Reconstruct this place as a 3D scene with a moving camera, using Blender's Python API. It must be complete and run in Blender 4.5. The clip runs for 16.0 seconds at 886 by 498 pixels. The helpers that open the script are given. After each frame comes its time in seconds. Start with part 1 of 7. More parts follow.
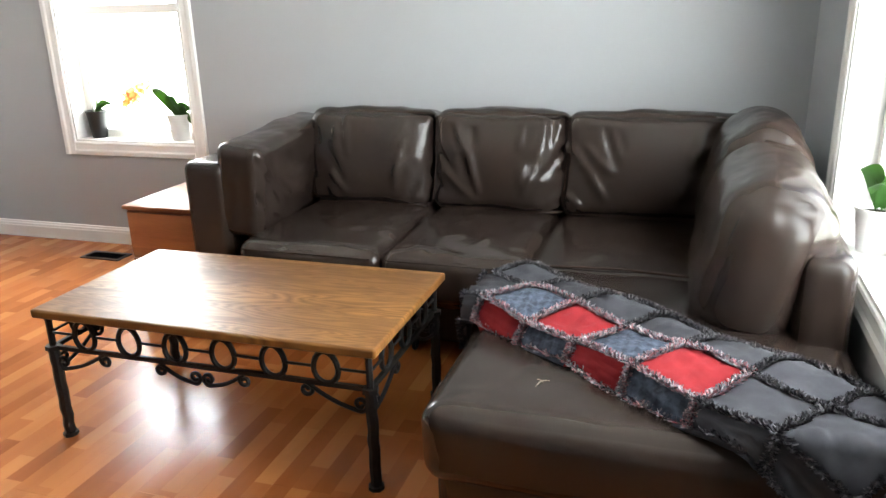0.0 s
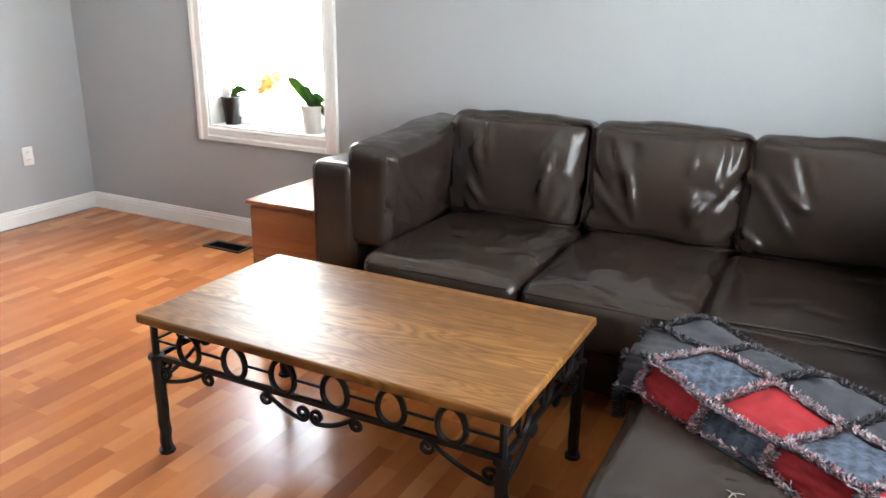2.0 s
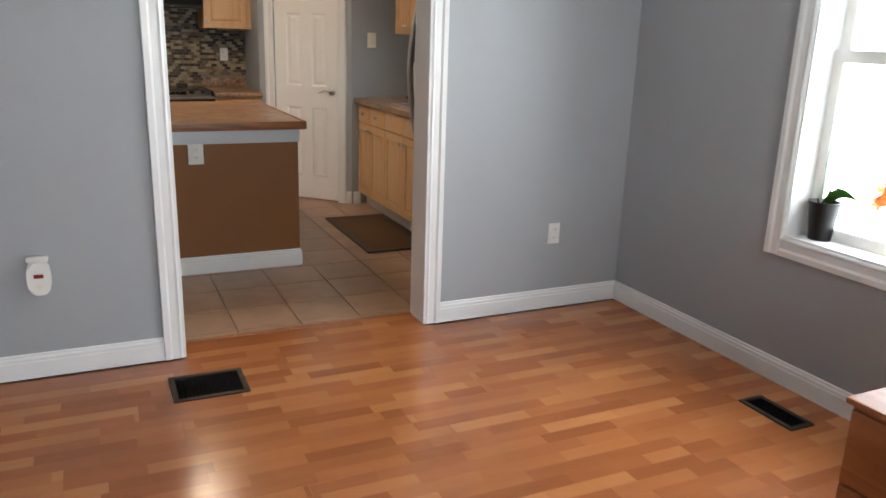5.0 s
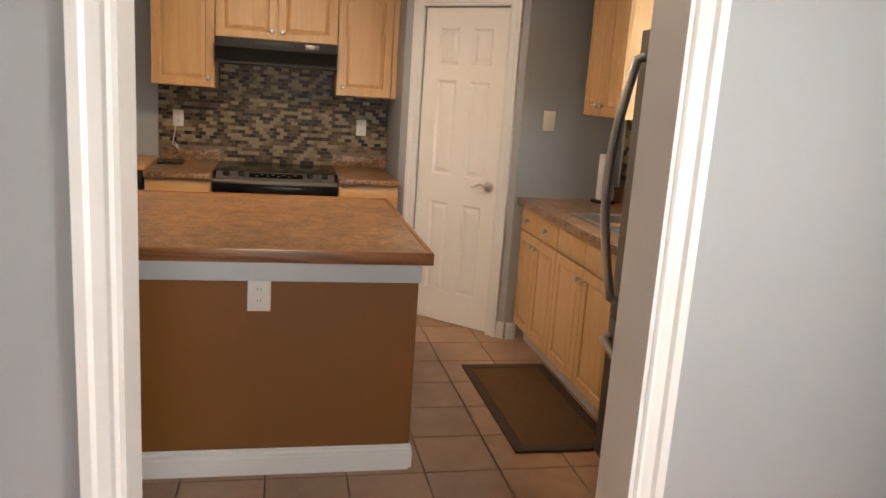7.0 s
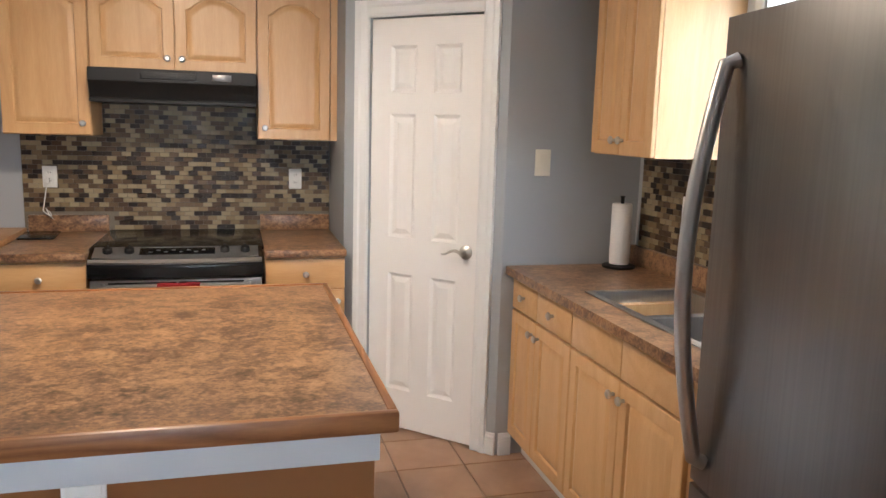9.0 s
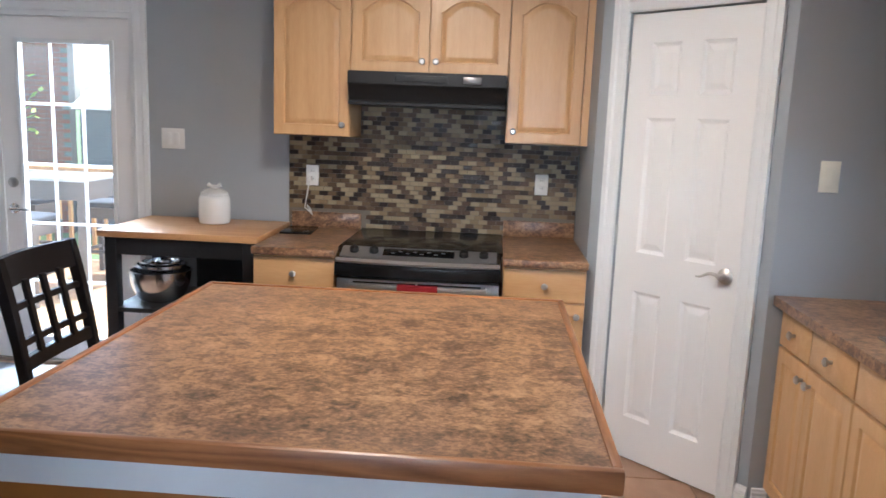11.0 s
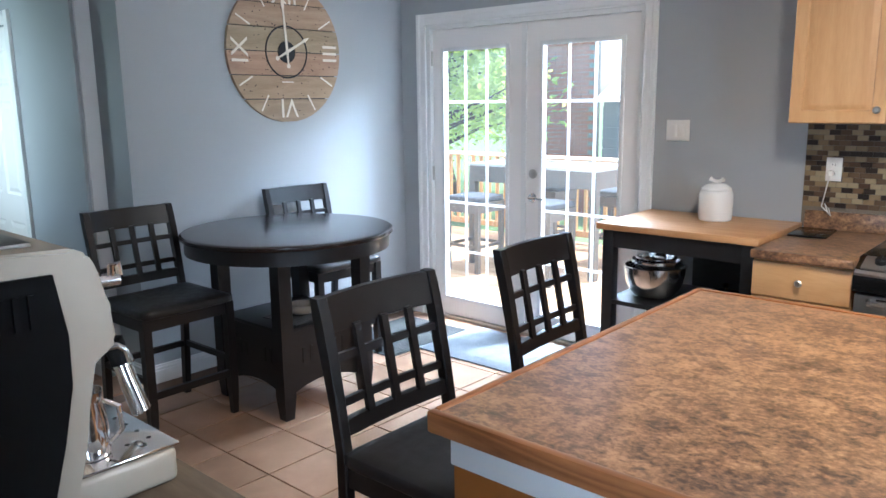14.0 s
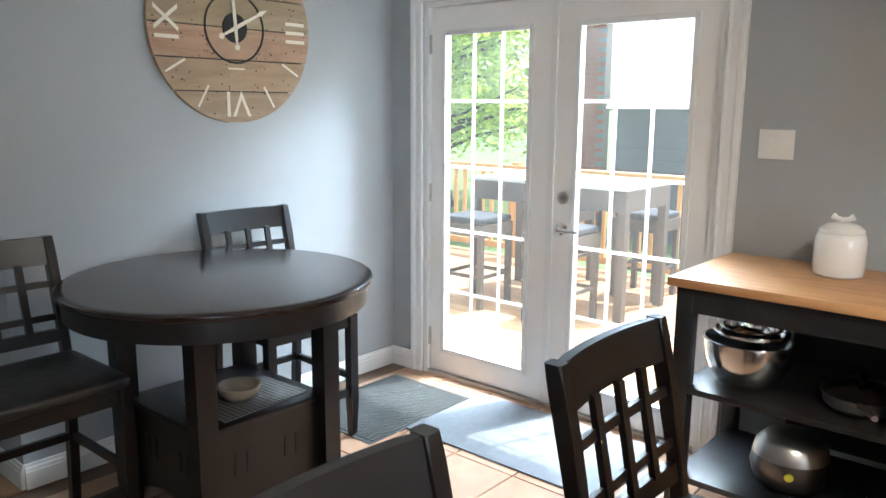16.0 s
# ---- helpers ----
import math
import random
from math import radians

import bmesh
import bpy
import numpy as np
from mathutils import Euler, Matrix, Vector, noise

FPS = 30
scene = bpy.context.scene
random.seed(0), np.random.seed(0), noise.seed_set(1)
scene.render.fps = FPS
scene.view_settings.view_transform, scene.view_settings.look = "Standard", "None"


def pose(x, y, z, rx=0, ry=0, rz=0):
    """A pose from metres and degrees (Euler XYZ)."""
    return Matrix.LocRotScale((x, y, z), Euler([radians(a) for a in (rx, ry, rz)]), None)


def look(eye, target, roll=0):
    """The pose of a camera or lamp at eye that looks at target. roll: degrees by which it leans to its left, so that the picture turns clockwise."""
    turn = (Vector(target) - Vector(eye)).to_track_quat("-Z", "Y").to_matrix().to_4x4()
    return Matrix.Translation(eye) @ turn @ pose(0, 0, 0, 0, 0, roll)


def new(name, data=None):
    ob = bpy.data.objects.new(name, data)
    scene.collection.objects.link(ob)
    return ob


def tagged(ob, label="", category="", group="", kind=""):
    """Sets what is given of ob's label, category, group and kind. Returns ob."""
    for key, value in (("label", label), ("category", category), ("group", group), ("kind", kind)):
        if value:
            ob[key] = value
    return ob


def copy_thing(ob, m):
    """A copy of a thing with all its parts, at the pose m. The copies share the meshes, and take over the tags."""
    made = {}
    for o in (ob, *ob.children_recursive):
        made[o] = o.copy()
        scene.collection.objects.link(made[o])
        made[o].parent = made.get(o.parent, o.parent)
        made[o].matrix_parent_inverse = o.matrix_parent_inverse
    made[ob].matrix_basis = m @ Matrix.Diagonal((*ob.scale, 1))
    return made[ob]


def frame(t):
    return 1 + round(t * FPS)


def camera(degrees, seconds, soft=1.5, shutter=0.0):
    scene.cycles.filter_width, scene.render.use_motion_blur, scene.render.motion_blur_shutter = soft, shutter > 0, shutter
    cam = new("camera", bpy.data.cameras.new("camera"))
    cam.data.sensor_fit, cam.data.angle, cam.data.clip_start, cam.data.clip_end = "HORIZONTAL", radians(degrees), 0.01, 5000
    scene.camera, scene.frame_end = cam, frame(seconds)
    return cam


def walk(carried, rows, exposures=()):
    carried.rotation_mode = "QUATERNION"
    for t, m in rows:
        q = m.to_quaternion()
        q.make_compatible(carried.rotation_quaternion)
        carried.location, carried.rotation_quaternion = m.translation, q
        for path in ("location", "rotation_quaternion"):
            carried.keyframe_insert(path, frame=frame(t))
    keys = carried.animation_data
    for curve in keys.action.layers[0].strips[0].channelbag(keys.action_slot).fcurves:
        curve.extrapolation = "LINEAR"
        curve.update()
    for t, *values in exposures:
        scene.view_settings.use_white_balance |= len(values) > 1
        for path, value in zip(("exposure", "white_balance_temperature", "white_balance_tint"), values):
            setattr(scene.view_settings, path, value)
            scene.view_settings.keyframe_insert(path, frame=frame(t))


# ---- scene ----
cam = camera(60.5, 16.0, shutter=0.15)
PATH = [
    (0, (-0.102, 0.747, 1.412), (-0.695, 2.553, 0.789), -1.6),
    (0.5, (-0.156, 0.847, 1.399), (-0.77, 2.643, 0.768), -1.2),
    (1, (-0.241, 0.977, 1.405), (-0.861, 2.771, 0.774), -0.4),
    (1.5, (-0.313, 1.039, 1.396), (-1.009, 2.808, 0.774), 0.9),
    (2, (-0.341, 1.084, 1.391), (-1.212, 2.772, 0.766), 0.8),
    (2.5, (-0.404, 1.155, 1.384), (-1.468, 2.725, 0.751), 1.3),
    (3, (-0.477, 1.267, 1.4), (-1.86, 2.576, 0.789), 2.2),
    (3.5, (-0.547, 1.368, 1.416), (-2.11, 2.465, 0.82), 2.4),
    (4, (-0.731, 1.481, 1.414), (-2.359, 2.483, 0.828), 2.6),
    (4.2, (-0.867, 1.542, 1.4), (-2.513, 2.527, 0.836), 2.6),
    (4.5, (-1.057, 1.632, 1.415), (-2.727, 2.581, 0.857), 2.4),
    (5, (-1.417, 1.806, 1.445), (-3.161, 2.621, 0.903), 1.8),
    (5.2, (-1.582, 1.882, 1.459), (-3.362, 2.631, 0.936), 1.9),
    (7.5, (-3.664, 2.56, 1.537), (-5.587, 2.948, 1.145), 3.5),
    (8, (-4.076, 2.66, 1.502), (-6.004, 3.076, 1.171), 2.5),
    (8.2, (-4.195, 2.661, 1.508), (-6.096, 3.192, 1.185), 1.6),
    (10.3, (-4.545, 2.673, 1.557), (-6.491, 3.044, 1.285), 2.2),
    (10.5, (-4.58, 2.713, 1.545), (-6.55, 2.91, 1.263), 2.4),
    (11, (-4.655, 2.735, 1.538), (-6.622, 2.606, 1.207), 2.2),
    (11.5, (-4.77, 2.825, 1.528), (-6.668, 2.32, 1.15), 1.8),
    (12, (-4.799, 2.89, 1.517), (-6.524, 1.97, 1.101), 2.4),
    (12.5, (-4.79, 2.928, 1.525), (-6.309, 1.704, 1.083), 1.5),
    (13, (-4.79, 2.917, 1.535), (-6.195, 1.563, 1.099), 0.8),
    (13.5, (-4.808, 2.858, 1.548), (-6.22, 1.499, 1.144), 0.2),
    (14, (-4.874, 2.723, 1.56), (-6.344, 1.421, 1.177), -0.7),
    (14.5, (-5.004, 2.57, 1.548), (-6.495, 1.291, 1.167), -0.3),
    (15, (-5.237, 2.381, 1.558), (-6.706, 1.073, 1.193), 0.8),
    (15.5, (-5.498, 2.136, 1.539), (-6.958, 0.822, 1.165), 1.1),
    (16, (-5.781, 1.872, 1.521), (-7.267, 0.586, 1.153), 0.4),
]
EXPOSURES = [(0, 2.15, 6850, 9), (1.5, 2.15, 6750, 9), (2.5, 2.0, 6350, 10), (3, 1.75, 6050, 10), (3.5, 1.53, 6000, 10), (4, 1.45, 6050, 10), (5, 1.17, 6400, 10), (7.5, 1.62, 7500, 16), (8, 1.8, 6900, 14), (10.5, 1.95, 5600, 10), (11.5, 1.88, 5050, 10), (12, 1.9, 4850, 10), (13, 2.15, 5050, 6), (14, 2.1, 5200, 7), (15, 2.0, 5450, 6), (16, 2.02, 5800, 5)]
walk(cam, [(t, look(eye, target, roll)) for t, eye, target, roll in PATH], EXPOSURES)

# ---- world and large lights ----
world = bpy.data.worlds.new("sky")
scene.world = world
world.use_nodes = True
wn = world.node_tree.nodes
sky = wn.new("ShaderNodeTexSky")
sky.sky_type, sky.sun_disc = "NISHITA", False
sky.dust_density = 3.0
sky.sun_elevation, sky.sun_rotation = radians(66), radians(-70)
world.node_tree.links.new(sky.outputs[0], wn["Background"].inputs[0])
wn["Background"].inputs[1].default_value = 0.12
SUN_WAY = Vector((0.33, -0.12, -0.93))
sun = new("sun", bpy.data.lights.new("sun", "SUN"))
sun.data.energy, sun.data.angle, sun.data.color = 2.5, radians(0.5), (1.0, 0.95, 0.87)
sun.matrix_world = look((-14, 2, 12), Vector((-14, 2, 12)) + SUN_WAY)


def window_light(name, eye, target, w, h, watts, colour):
    lamp = new(name, bpy.data.lights.new(name, "AREA"))
    lamp.data.shape, lamp.data.size, lamp.data.size_y = "RECTANGLE", w, h
    lamp.data.energy, lamp.data.color = watts, colour
    lamp.matrix_world = look(eye, target)


window_light("daylight_north_window", (-3.26, 4.78, 1.36), (-3.26, 0, 1.2), 1.0, 1.5, 23, (0.93, 0.97, 1.0))
window_light("daylight_east_window", (0.72, 2.75, 1.36), (-3.0, 3.6, 1.1), 1.8, 1.5, 28, (0.93, 0.97, 1.0))
window_light("daylight_sink_window", (-6.45, 4.78, 1.62), (-6.45, 0, 1.4), 0.85, 1.0, 9, (0.95, 0.98, 1.0))
# fill lamp added outside above the doors, out of view, strengthens their daylight
window_light("daylight_glass_doors", (-9.95, -0.16, 2.85), (-5.6, 0.5, 0.7), 1.6, 1.0, 125, (0.84, 0.93, 1.0))
# lamp at an assumed, unseen hall opening, added to brighten the hall door
window_light("daylight_hall_window", (-5.82, -2.75, 1.5), (-7, -2.75, 1.2), 0.8, 1.1, 3.2, (0.93, 1.0, 0.93))
# unseen warm lamp, assumed overhead and added to brighten the kitchen
assumed_lamp = new("assumed_ceiling_glow", bpy.data.lights.new("assumed_ceiling_glow", "AREA"))
assumed_lamp.data.shape, assumed_lamp.data.size, assumed_lamp.data.energy, assumed_lamp.data.color = "DISK", 0.30, 10.5, (1.0, 0.80, 0.58)
assumed_lamp.matrix_world = pose(-7.05, 2.35, 2.352)


# ---- materials ----
def srgb(r, g, b):
    return tuple(((c / 255 + 0.055) / 1.055) ** 2.4 if c > 10 else c / 3295 for c in (r, g, b)) + (1,)


class Mat:
    """A node material with a few helpers."""

    def __init__(self, name, rough=0.5, metal=0.0, spec=0.5):
        self.m = bpy.data.materials.new(name)
        self.m.use_nodes = True
        self.t = self.m.node_tree
        self.b = self.t.nodes["Principled BSDF"]
        self.b.inputs["Roughness"].default_value = rough
        self.b.inputs["Metallic"].default_value = metal
        self.b.inputs["Specular IOR Level"].default_value = spec
        self.co = self.t.nodes.new("ShaderNodeTexCoord")

    def node(self, kind, **ins):
        n = self.t.nodes.new(kind)
        for k, v in ins.items():
            self.put(n, k, v)
        return n

    def put(self, n, k, v):
        key = k.replace("_", " ")
        sock = n.inputs[int(k[1:])] if k[0] == "i" and k[1:].isdigit() else n.inputs[key]
        if isinstance(v, bpy.types.NodeSocket):
            self.t.links.new(v, sock)
        else:
            sock.default_value = v

    def coords(self, scale=(1, 1, 1), kind="Object", rot=(0, 0, 0)):
        mp = self.node("ShaderNodeMapping", Vector=self.co.outputs[kind])
        mp.inputs["Scale"].default_value = scale
        mp.inputs["Rotation"].default_value = [radians(a) for a in rot]
        return mp.outputs[0]

    def noise(self, vec, scale, detail=4.0, rough=0.55, dist=0.0):
        return self.node("ShaderNodeTexNoise", Vector=vec, Scale=scale, Detail=detail, Roughness=rough, Distortion=dist).outputs[0]

    def ramp(self, fac, *stops):
        n = self.node("ShaderNodeValToRGB", i0=fac)
        e = n.color_ramp.elements
        while len(e) < len(stops):
            e.new(0.5)
        for el, (p, c) in zip(e, stops):
            el.position, el.color = p, c if isinstance(c, tuple) else (c, c, c, 1)
        return n.outputs[0]

    def mix(self, fac, a, b, how="MIX"):
        n = self.node("ShaderNodeMix")
        n.data_type, n.blend_type = "RGBA", how
        for i, v in ((0, fac), (6, a), (7, b)):
            self.put(n, "i%d" % i, v)
        return n.outputs[2]

    def math(self, op, a, b=0.0):
        n = self.node("ShaderNodeMath", i0=a, i1=b)
        n.operation = op
        return n.outputs[0]

    def colour(self, v):
        self.put(self.b, "Base_Color", v)
        return self

    def rough(self, v):
        self.put(self.b, "Roughness", v)
        return self

    def bump(self, h, strength=0.3, dist=0.002):
        n = self.node("ShaderNodeBump", Height=h, Strength=strength, Distance=dist)
        self.put(self.b, "Normal", n.outputs[0])
        return self


def painted(name, rgb, rough=0.6, grain=220.0, vary=0.06, depth=0.25):
    m = Mat(name, rough)
    v = m.coords()
    big = m.noise(v, 1.3, 3)
    c2 = tuple(c * (1 - vary) for c in rgb[:3]) + (1,)
    m.colour(m.mix(big, rgb, c2))
    fine = m.noise(v, grain, 2)
    m.rough(m.ramp(big, (0.3, rough - 0.03), (0.7, rough + 0.03)))
    m.bump(fine, depth, 0.0008)
    return m.m


def woodgrain(name, dark, light, along=1, scale=1.0, rough=0.35, ring=14.0, coat=0.0, contrast=1.0, rand=False, stretch=9.0):
    """Wood whose grain runs along axis 0, 1 or 2 of the mesh."""
    m = Mat(name, rough)
    s = [stretch * scale, stretch * scale, stretch * scale]
    s[along] = 1.0 * scale
    v = m.coords(tuple(s))
    if rand:
        info = m.node("ShaderNodeObjectInfo")
        v = m.node("ShaderNodeVectorMath", i0=v, i1=m.node("ShaderNodeCombineXYZ", i0=m.math("MULTIPLY", info.outputs["Random"], 37.0), i2=m.math("MULTIPLY", info.outputs["Random"], 11.0)).outputs[0]).outputs[0]
    base = m.noise(v, 0.55, 3, 0.45, 0.4)
    rings = m.math("FRACT", m.math("MULTIPLY", base, ring))
    rings = m.math("PINGPONG", rings, 0.5)
    fine = m.noise(v, 14.0, 5, 0.7)
    fac = m.math("ADD", m.math("MULTIPLY", rings, 0.9 * contrast), m.math("MULTIPLY", fine, 0.55))
    col = m.ramp(fac, (0.12, dark), (0.75, light))
    tone = m.noise(m.coords(), 2.1, 2)
    col = m.mix(m.math("MULTIPLY", tone, 0.3), col, dark)
    m.colour(col)
    m.rough(m.ramp(fine, (0.2, rough + 0.06), (0.8, max(rough - 0.03, 0.05))))
    m.bump(fac, 0.12, 0.0012)
    m.b.inputs["Coat Weight"].default_value = coat
    m.b.inputs["Coat Roughness"].default_value = 0.15
    return m.m


def plain(name, rgb, rough=0.4, metal=0.0, grain=60.0, vary=0.12, depth=0.1, spec=0.5):
    m = Mat(name, rough, metal, spec)
    n = m.noise(m.coords(), grain, 4)
    m.colour(m.mix(n, tuple(c * (1 - vary) for c in rgb[:3]) + (1,), tuple(min(c * (1 + vary), 1) for c in rgb[:3]) + (1,)))
    m.rough(m.ramp(m.noise(m.coords(), grain / 6, 3), (0.3, max(rough - 0.05, 0.02)), (0.7, rough + 0.07)))
    m.bump(n, depth, 0.0006)
    return m.m


WALL = painted("grey_wall_paint", (0.375, 0.395, 0.415, 1), 0.55)
WHITE = painted("white_trim_paint", (0.80, 0.80, 0.79, 1), 0.33, 90, 0.04, 0.12)
CEIL = painted("white_ceiling_paint", (0.80, 0.80, 0.78, 1), 0.9, 140, 0.03, 0.5)
DOORW = painted("white_door_paint", (0.86, 0.84, 0.82, 1), 0.36, 120, 0.04, 0.15)


def laminate():
    m = Mat("strip_laminate", 0.28)
    info = m.node("ShaderNodeObjectInfo")
    shift = m.node("ShaderNodeCombineXYZ", i0=m.math("MULTIPLY", info.outputs["Random"], 9.7), i2=0.0).outputs[0]
    sep = m.node("ShaderNodeSeparateXYZ", i0=m.co.outputs["Object"])
    flat = m.node("ShaderNodeCombineXYZ", i0=sep.outputs[1], i1=sep.outputs[0], i2=0.0).outputs[0]
    v = m.node("ShaderNodeVectorMath", i0=flat, i1=shift).outputs[0]
    br = m.node("ShaderNodeTexBrick", Vector=v, Color1=(0.0, 0, 0, 1), Color2=(1, 1, 1, 1), Mortar=(0.3, 0.3, 0.3, 1), Scale=1.0, Mortar_Size=0.0004, Mortar_Smooth=0.3, Bias=0.0, Brick_Width=0.33, Row_Height=0.065)
    br.offset, br.offset_frequency, br.squash = 0.37, 2, 1.0
    tone = br.outputs[0]
    vec = m.node("ShaderNodeMapping", Vector=v)
    vec.inputs["Scale"].default_value = (4.5, 30, 1)
    g = m.noise(vec.outputs[0], 2.0, 6, 0.62, 0.5)
    vec2 = m.node("ShaderNodeMapping", Vector=v)
    vec2.inputs["Scale"].default_value = (1.2, 5, 1)
    blot = m.noise(vec2.outputs[0], 3.0, 3, 0.5)
    fac = m.math("ADD", m.math("MULTIPLY", tone, 0.66), m.math("ADD", m.math("MULTIPLY", g, 0.07), m.math("MULTIPLY", blot, 0.30)))
    m.colour(m.ramp(fac, (0.06, srgb(142, 80, 43)), (0.42, srgb(168, 100, 55)), (0.66, srgb(182, 114, 65)), (1.0, srgb(202, 137, 86))))
    m.rough(0.21)
    m.bump(g, 0.06, 0.0006)
    return m.m


def floor_tile():
    m = Mat("ceramic_floor_tile", 0.3)
    info = m.node("ShaderNodeObjectInfo")
    v = m.node("ShaderNodeVectorMath", i0=m.co.outputs["Object"], i1=m.node("ShaderNodeCombineXYZ", i0=m.math("MULTIPLY", info.outputs["Random"], 31.0)).outputs[0]).outputs[0]
    cloud = m.noise(v, 6.0, 4, 0.55, 0.4)
    col = m.ramp(cloud, (0.2, srgb(150, 116, 92)), (0.55, srgb(168, 133, 107)), (0.85, srgb(182, 149, 122)))
    tint = m.ramp(info.outputs["Random"], (0.0, 0.86), (1.0, 1.0))
    m.colour(m.mix(1.0, col, tint, "MULTIPLY"))
    m.rough(m.ramp(cloud, (0.2, 0.31), (0.85, 0.37)))
    return m.m


def leather():
    m = Mat("brown_leather", 0.27)
    v = m.coords()
    big = m.noise(v, 2.4, 4)
    m.colour(m.mix(big, srgb(34, 27, 24), srgb(46, 37, 33)))
    m.rough(0.22)
    m.b.inputs["Specular IOR Level"].default_value = 0.42
    return m.m


def oak_boards():
    """Edge-glued oak boards along x, each with its own flamed grain."""
    m = Mat("oak_table_wood", 0.33)
    sep = m.node("ShaderNodeSeparateXYZ", i0=m.co.outputs["Object"])
    board = m.math("FLOOR", m.math("MULTIPLY", m.math("ADD", sep.outputs[1], 2.0), 7.4))
    x = m.math("ADD", sep.outputs[0], m.math("MULTIPLY", board, 5.37))
    v = m.node("ShaderNodeCombineXYZ", i0=x, i1=m.math("MULTIPLY", sep.outputs[1], 7.0), i2=m.math("MULTIPLY", board, 1.7)).outputs[0]
    base = m.noise(v, 1.5, 2, 0.4, 0.25)
    rings = m.math("PINGPONG", m.math("FRACT", m.math("MULTIPLY", base, 22.0)), 0.5)
    long = m.node("ShaderNodeCombineXYZ", i0=m.math("MULTIPLY", x, 3.0), i1=m.math("MULTIPLY", sep.outputs[1], 90.0)).outputs[0]
    pore = m.noise(long, 2.0, 3, 0.6)
    zone = m.noise(v, 0.7, 3, 0.5, 0.8)
    fac = m.math("ADD", m.math("MULTIPLY", m.math("MULTIPLY", rings, m.ramp(zone, (0.38, 0.12), (0.58, 1.0))), 1.0), m.math("MULTIPLY", pore, 0.45))
    fac = m.math("ADD", fac, m.math("MULTIPLY", zone, 0.30))
    col = m.ramp(fac, (0.22, srgb(70, 44, 20)), (0.45, srgb(110, 73, 35)), (0.85, srgb(146, 103, 54)))
    tone = m.math("FRACT", m.math("MULTIPLY", board, 0.371))
    m.colour(m.mix(m.math("MULTIPLY", tone, 0.55), col, srgb(92, 58, 26)))
    m.rough(m.ramp(fac, (0.2, 0.46), (0.8, 0.32)))
    m.b.inputs["Specular IOR Level"].default_value = 0.36
    return m.m


def counter():
    m = Mat("speckled_laminate_counter", 0.3)
    a = m.noise(m.coords((1.0, 0.75, 1.0)), 95.0, 4, 0.7, 0.2)
    b = m.noise(m.coords((1.0, 0.75, 1.0)), 26.0, 5, 0.65, 0.5)
    c = m.noise(m.coords((1.0, 0.75, 1.0)), 7.0, 4, 0.55, 0.4)
    fac = m.math("ADD", m.math("MULTIPLY", a, 0.42), m.math("ADD", m.math("MULTIPLY", b, 0.44), m.math("MULTIPLY", c, 0.26)))
    m.colour(m.ramp(fac, (0.435, srgb(68, 50, 40)), (0.515, srgb(108, 80, 60)), (0.585, srgb(143, 108, 78)), (0.69, srgb(176, 138, 102))))
    m.rough(0.3)
    return m.m


def mosaic(name, island):
    m = Mat(name, 0.2)
    rnd = m.node("ShaderNodeNewGeometry").outputs["Random Per Island"] if island else m.node("ShaderNodeObjectInfo").outputs["Random"]
    n = m.node("ShaderNodeValToRGB", i0=rnd)
    n.color_ramp.interpolation = "CONSTANT"
    e = n.color_ramp.elements
    cols = [(40, 30, 24), (94, 76, 56), (152, 136, 106), (108, 88, 64), (136, 116, 86), (52, 42, 34), (158, 144, 114), (84, 64, 48)]
    while len(e) < len(cols):
        e.new(0.5)
    for i, (el, c) in enumerate(zip(e, cols)):
        el.position, el.color = i / len(cols), srgb(*c)
    cloud = m.noise(m.coords(), 70, 3)
    m.colour(m.mix(m.math("MULTIPLY", cloud, 0.22), n.outputs[0], srgb(60, 52, 46)))
    m.rough(m.ramp(m.math("FRACT", m.math("MULTIPLY", rnd, 7.3)), (0.0, 0.32), (1.0, 0.6)))
    m.b.inputs["Specular IOR Level"].default_value = 0.3
    return m.m


def brushed(name, rgb, rough=0.28, axis=2):
    m = Mat(name, rough, 1.0)
    s = [140, 140, 140]
    s[axis] = 2
    n = m.noise(m.coords(tuple(s)), 1.0, 3)
    m.colour(m.mix(n, rgb, tuple(c * 0.8 for c in rgb[:3]) + (1,)))
    m.rough(m.ramp(n, (0.3, rough), (0.7, rough + 0.12)))
    m.bump(n, 0.05, 0.0004)
    return m.m


def cloth(name, rgb, rgb2=None, check=0.0, scale=900.0):
    m = Mat(name, 0.9, 0, 0.2)
    v = m.coords()
    n = m.noise(v, 30, 5)
    col = m.mix(n, rgb, rgb2 or tuple(c * 0.7 for c in rgb[:3]) + (1,))
    if check:
        wx = m.node("ShaderNodeTexWave", Vector=v, Scale=11.0, Distortion=5.0, Detail=3.0, Detail_Scale=6.0)
        wy = m.node("ShaderNodeTexWave", Vector=v, Scale=7.0, Distortion=5.0, Detail=3.0, Detail_Scale=6.0)
        wy.bands_direction = "Y"
        col = m.mix(m.math("MULTIPLY", m.math("ADD", wx.outputs[1], wy.outputs[1]), check), col, srgb(24, 28, 36))
    m.colour(col)
    weave = m.noise(v, scale, 2)
    m.bump(m.math("ADD", weave, m.math("MULTIPLY", n, 2.0)), 0.4, 0.001)
    return m.m


def glass(name, tint=(0.97, 0.99, 0.98, 1)):
    m = Mat(name, 0.0)
    m.b.inputs["Transmission Weight"].default_value = 1.0
    m.b.inputs["IOR"].default_value = 1.05
    m.colour(tint)
    return m.m


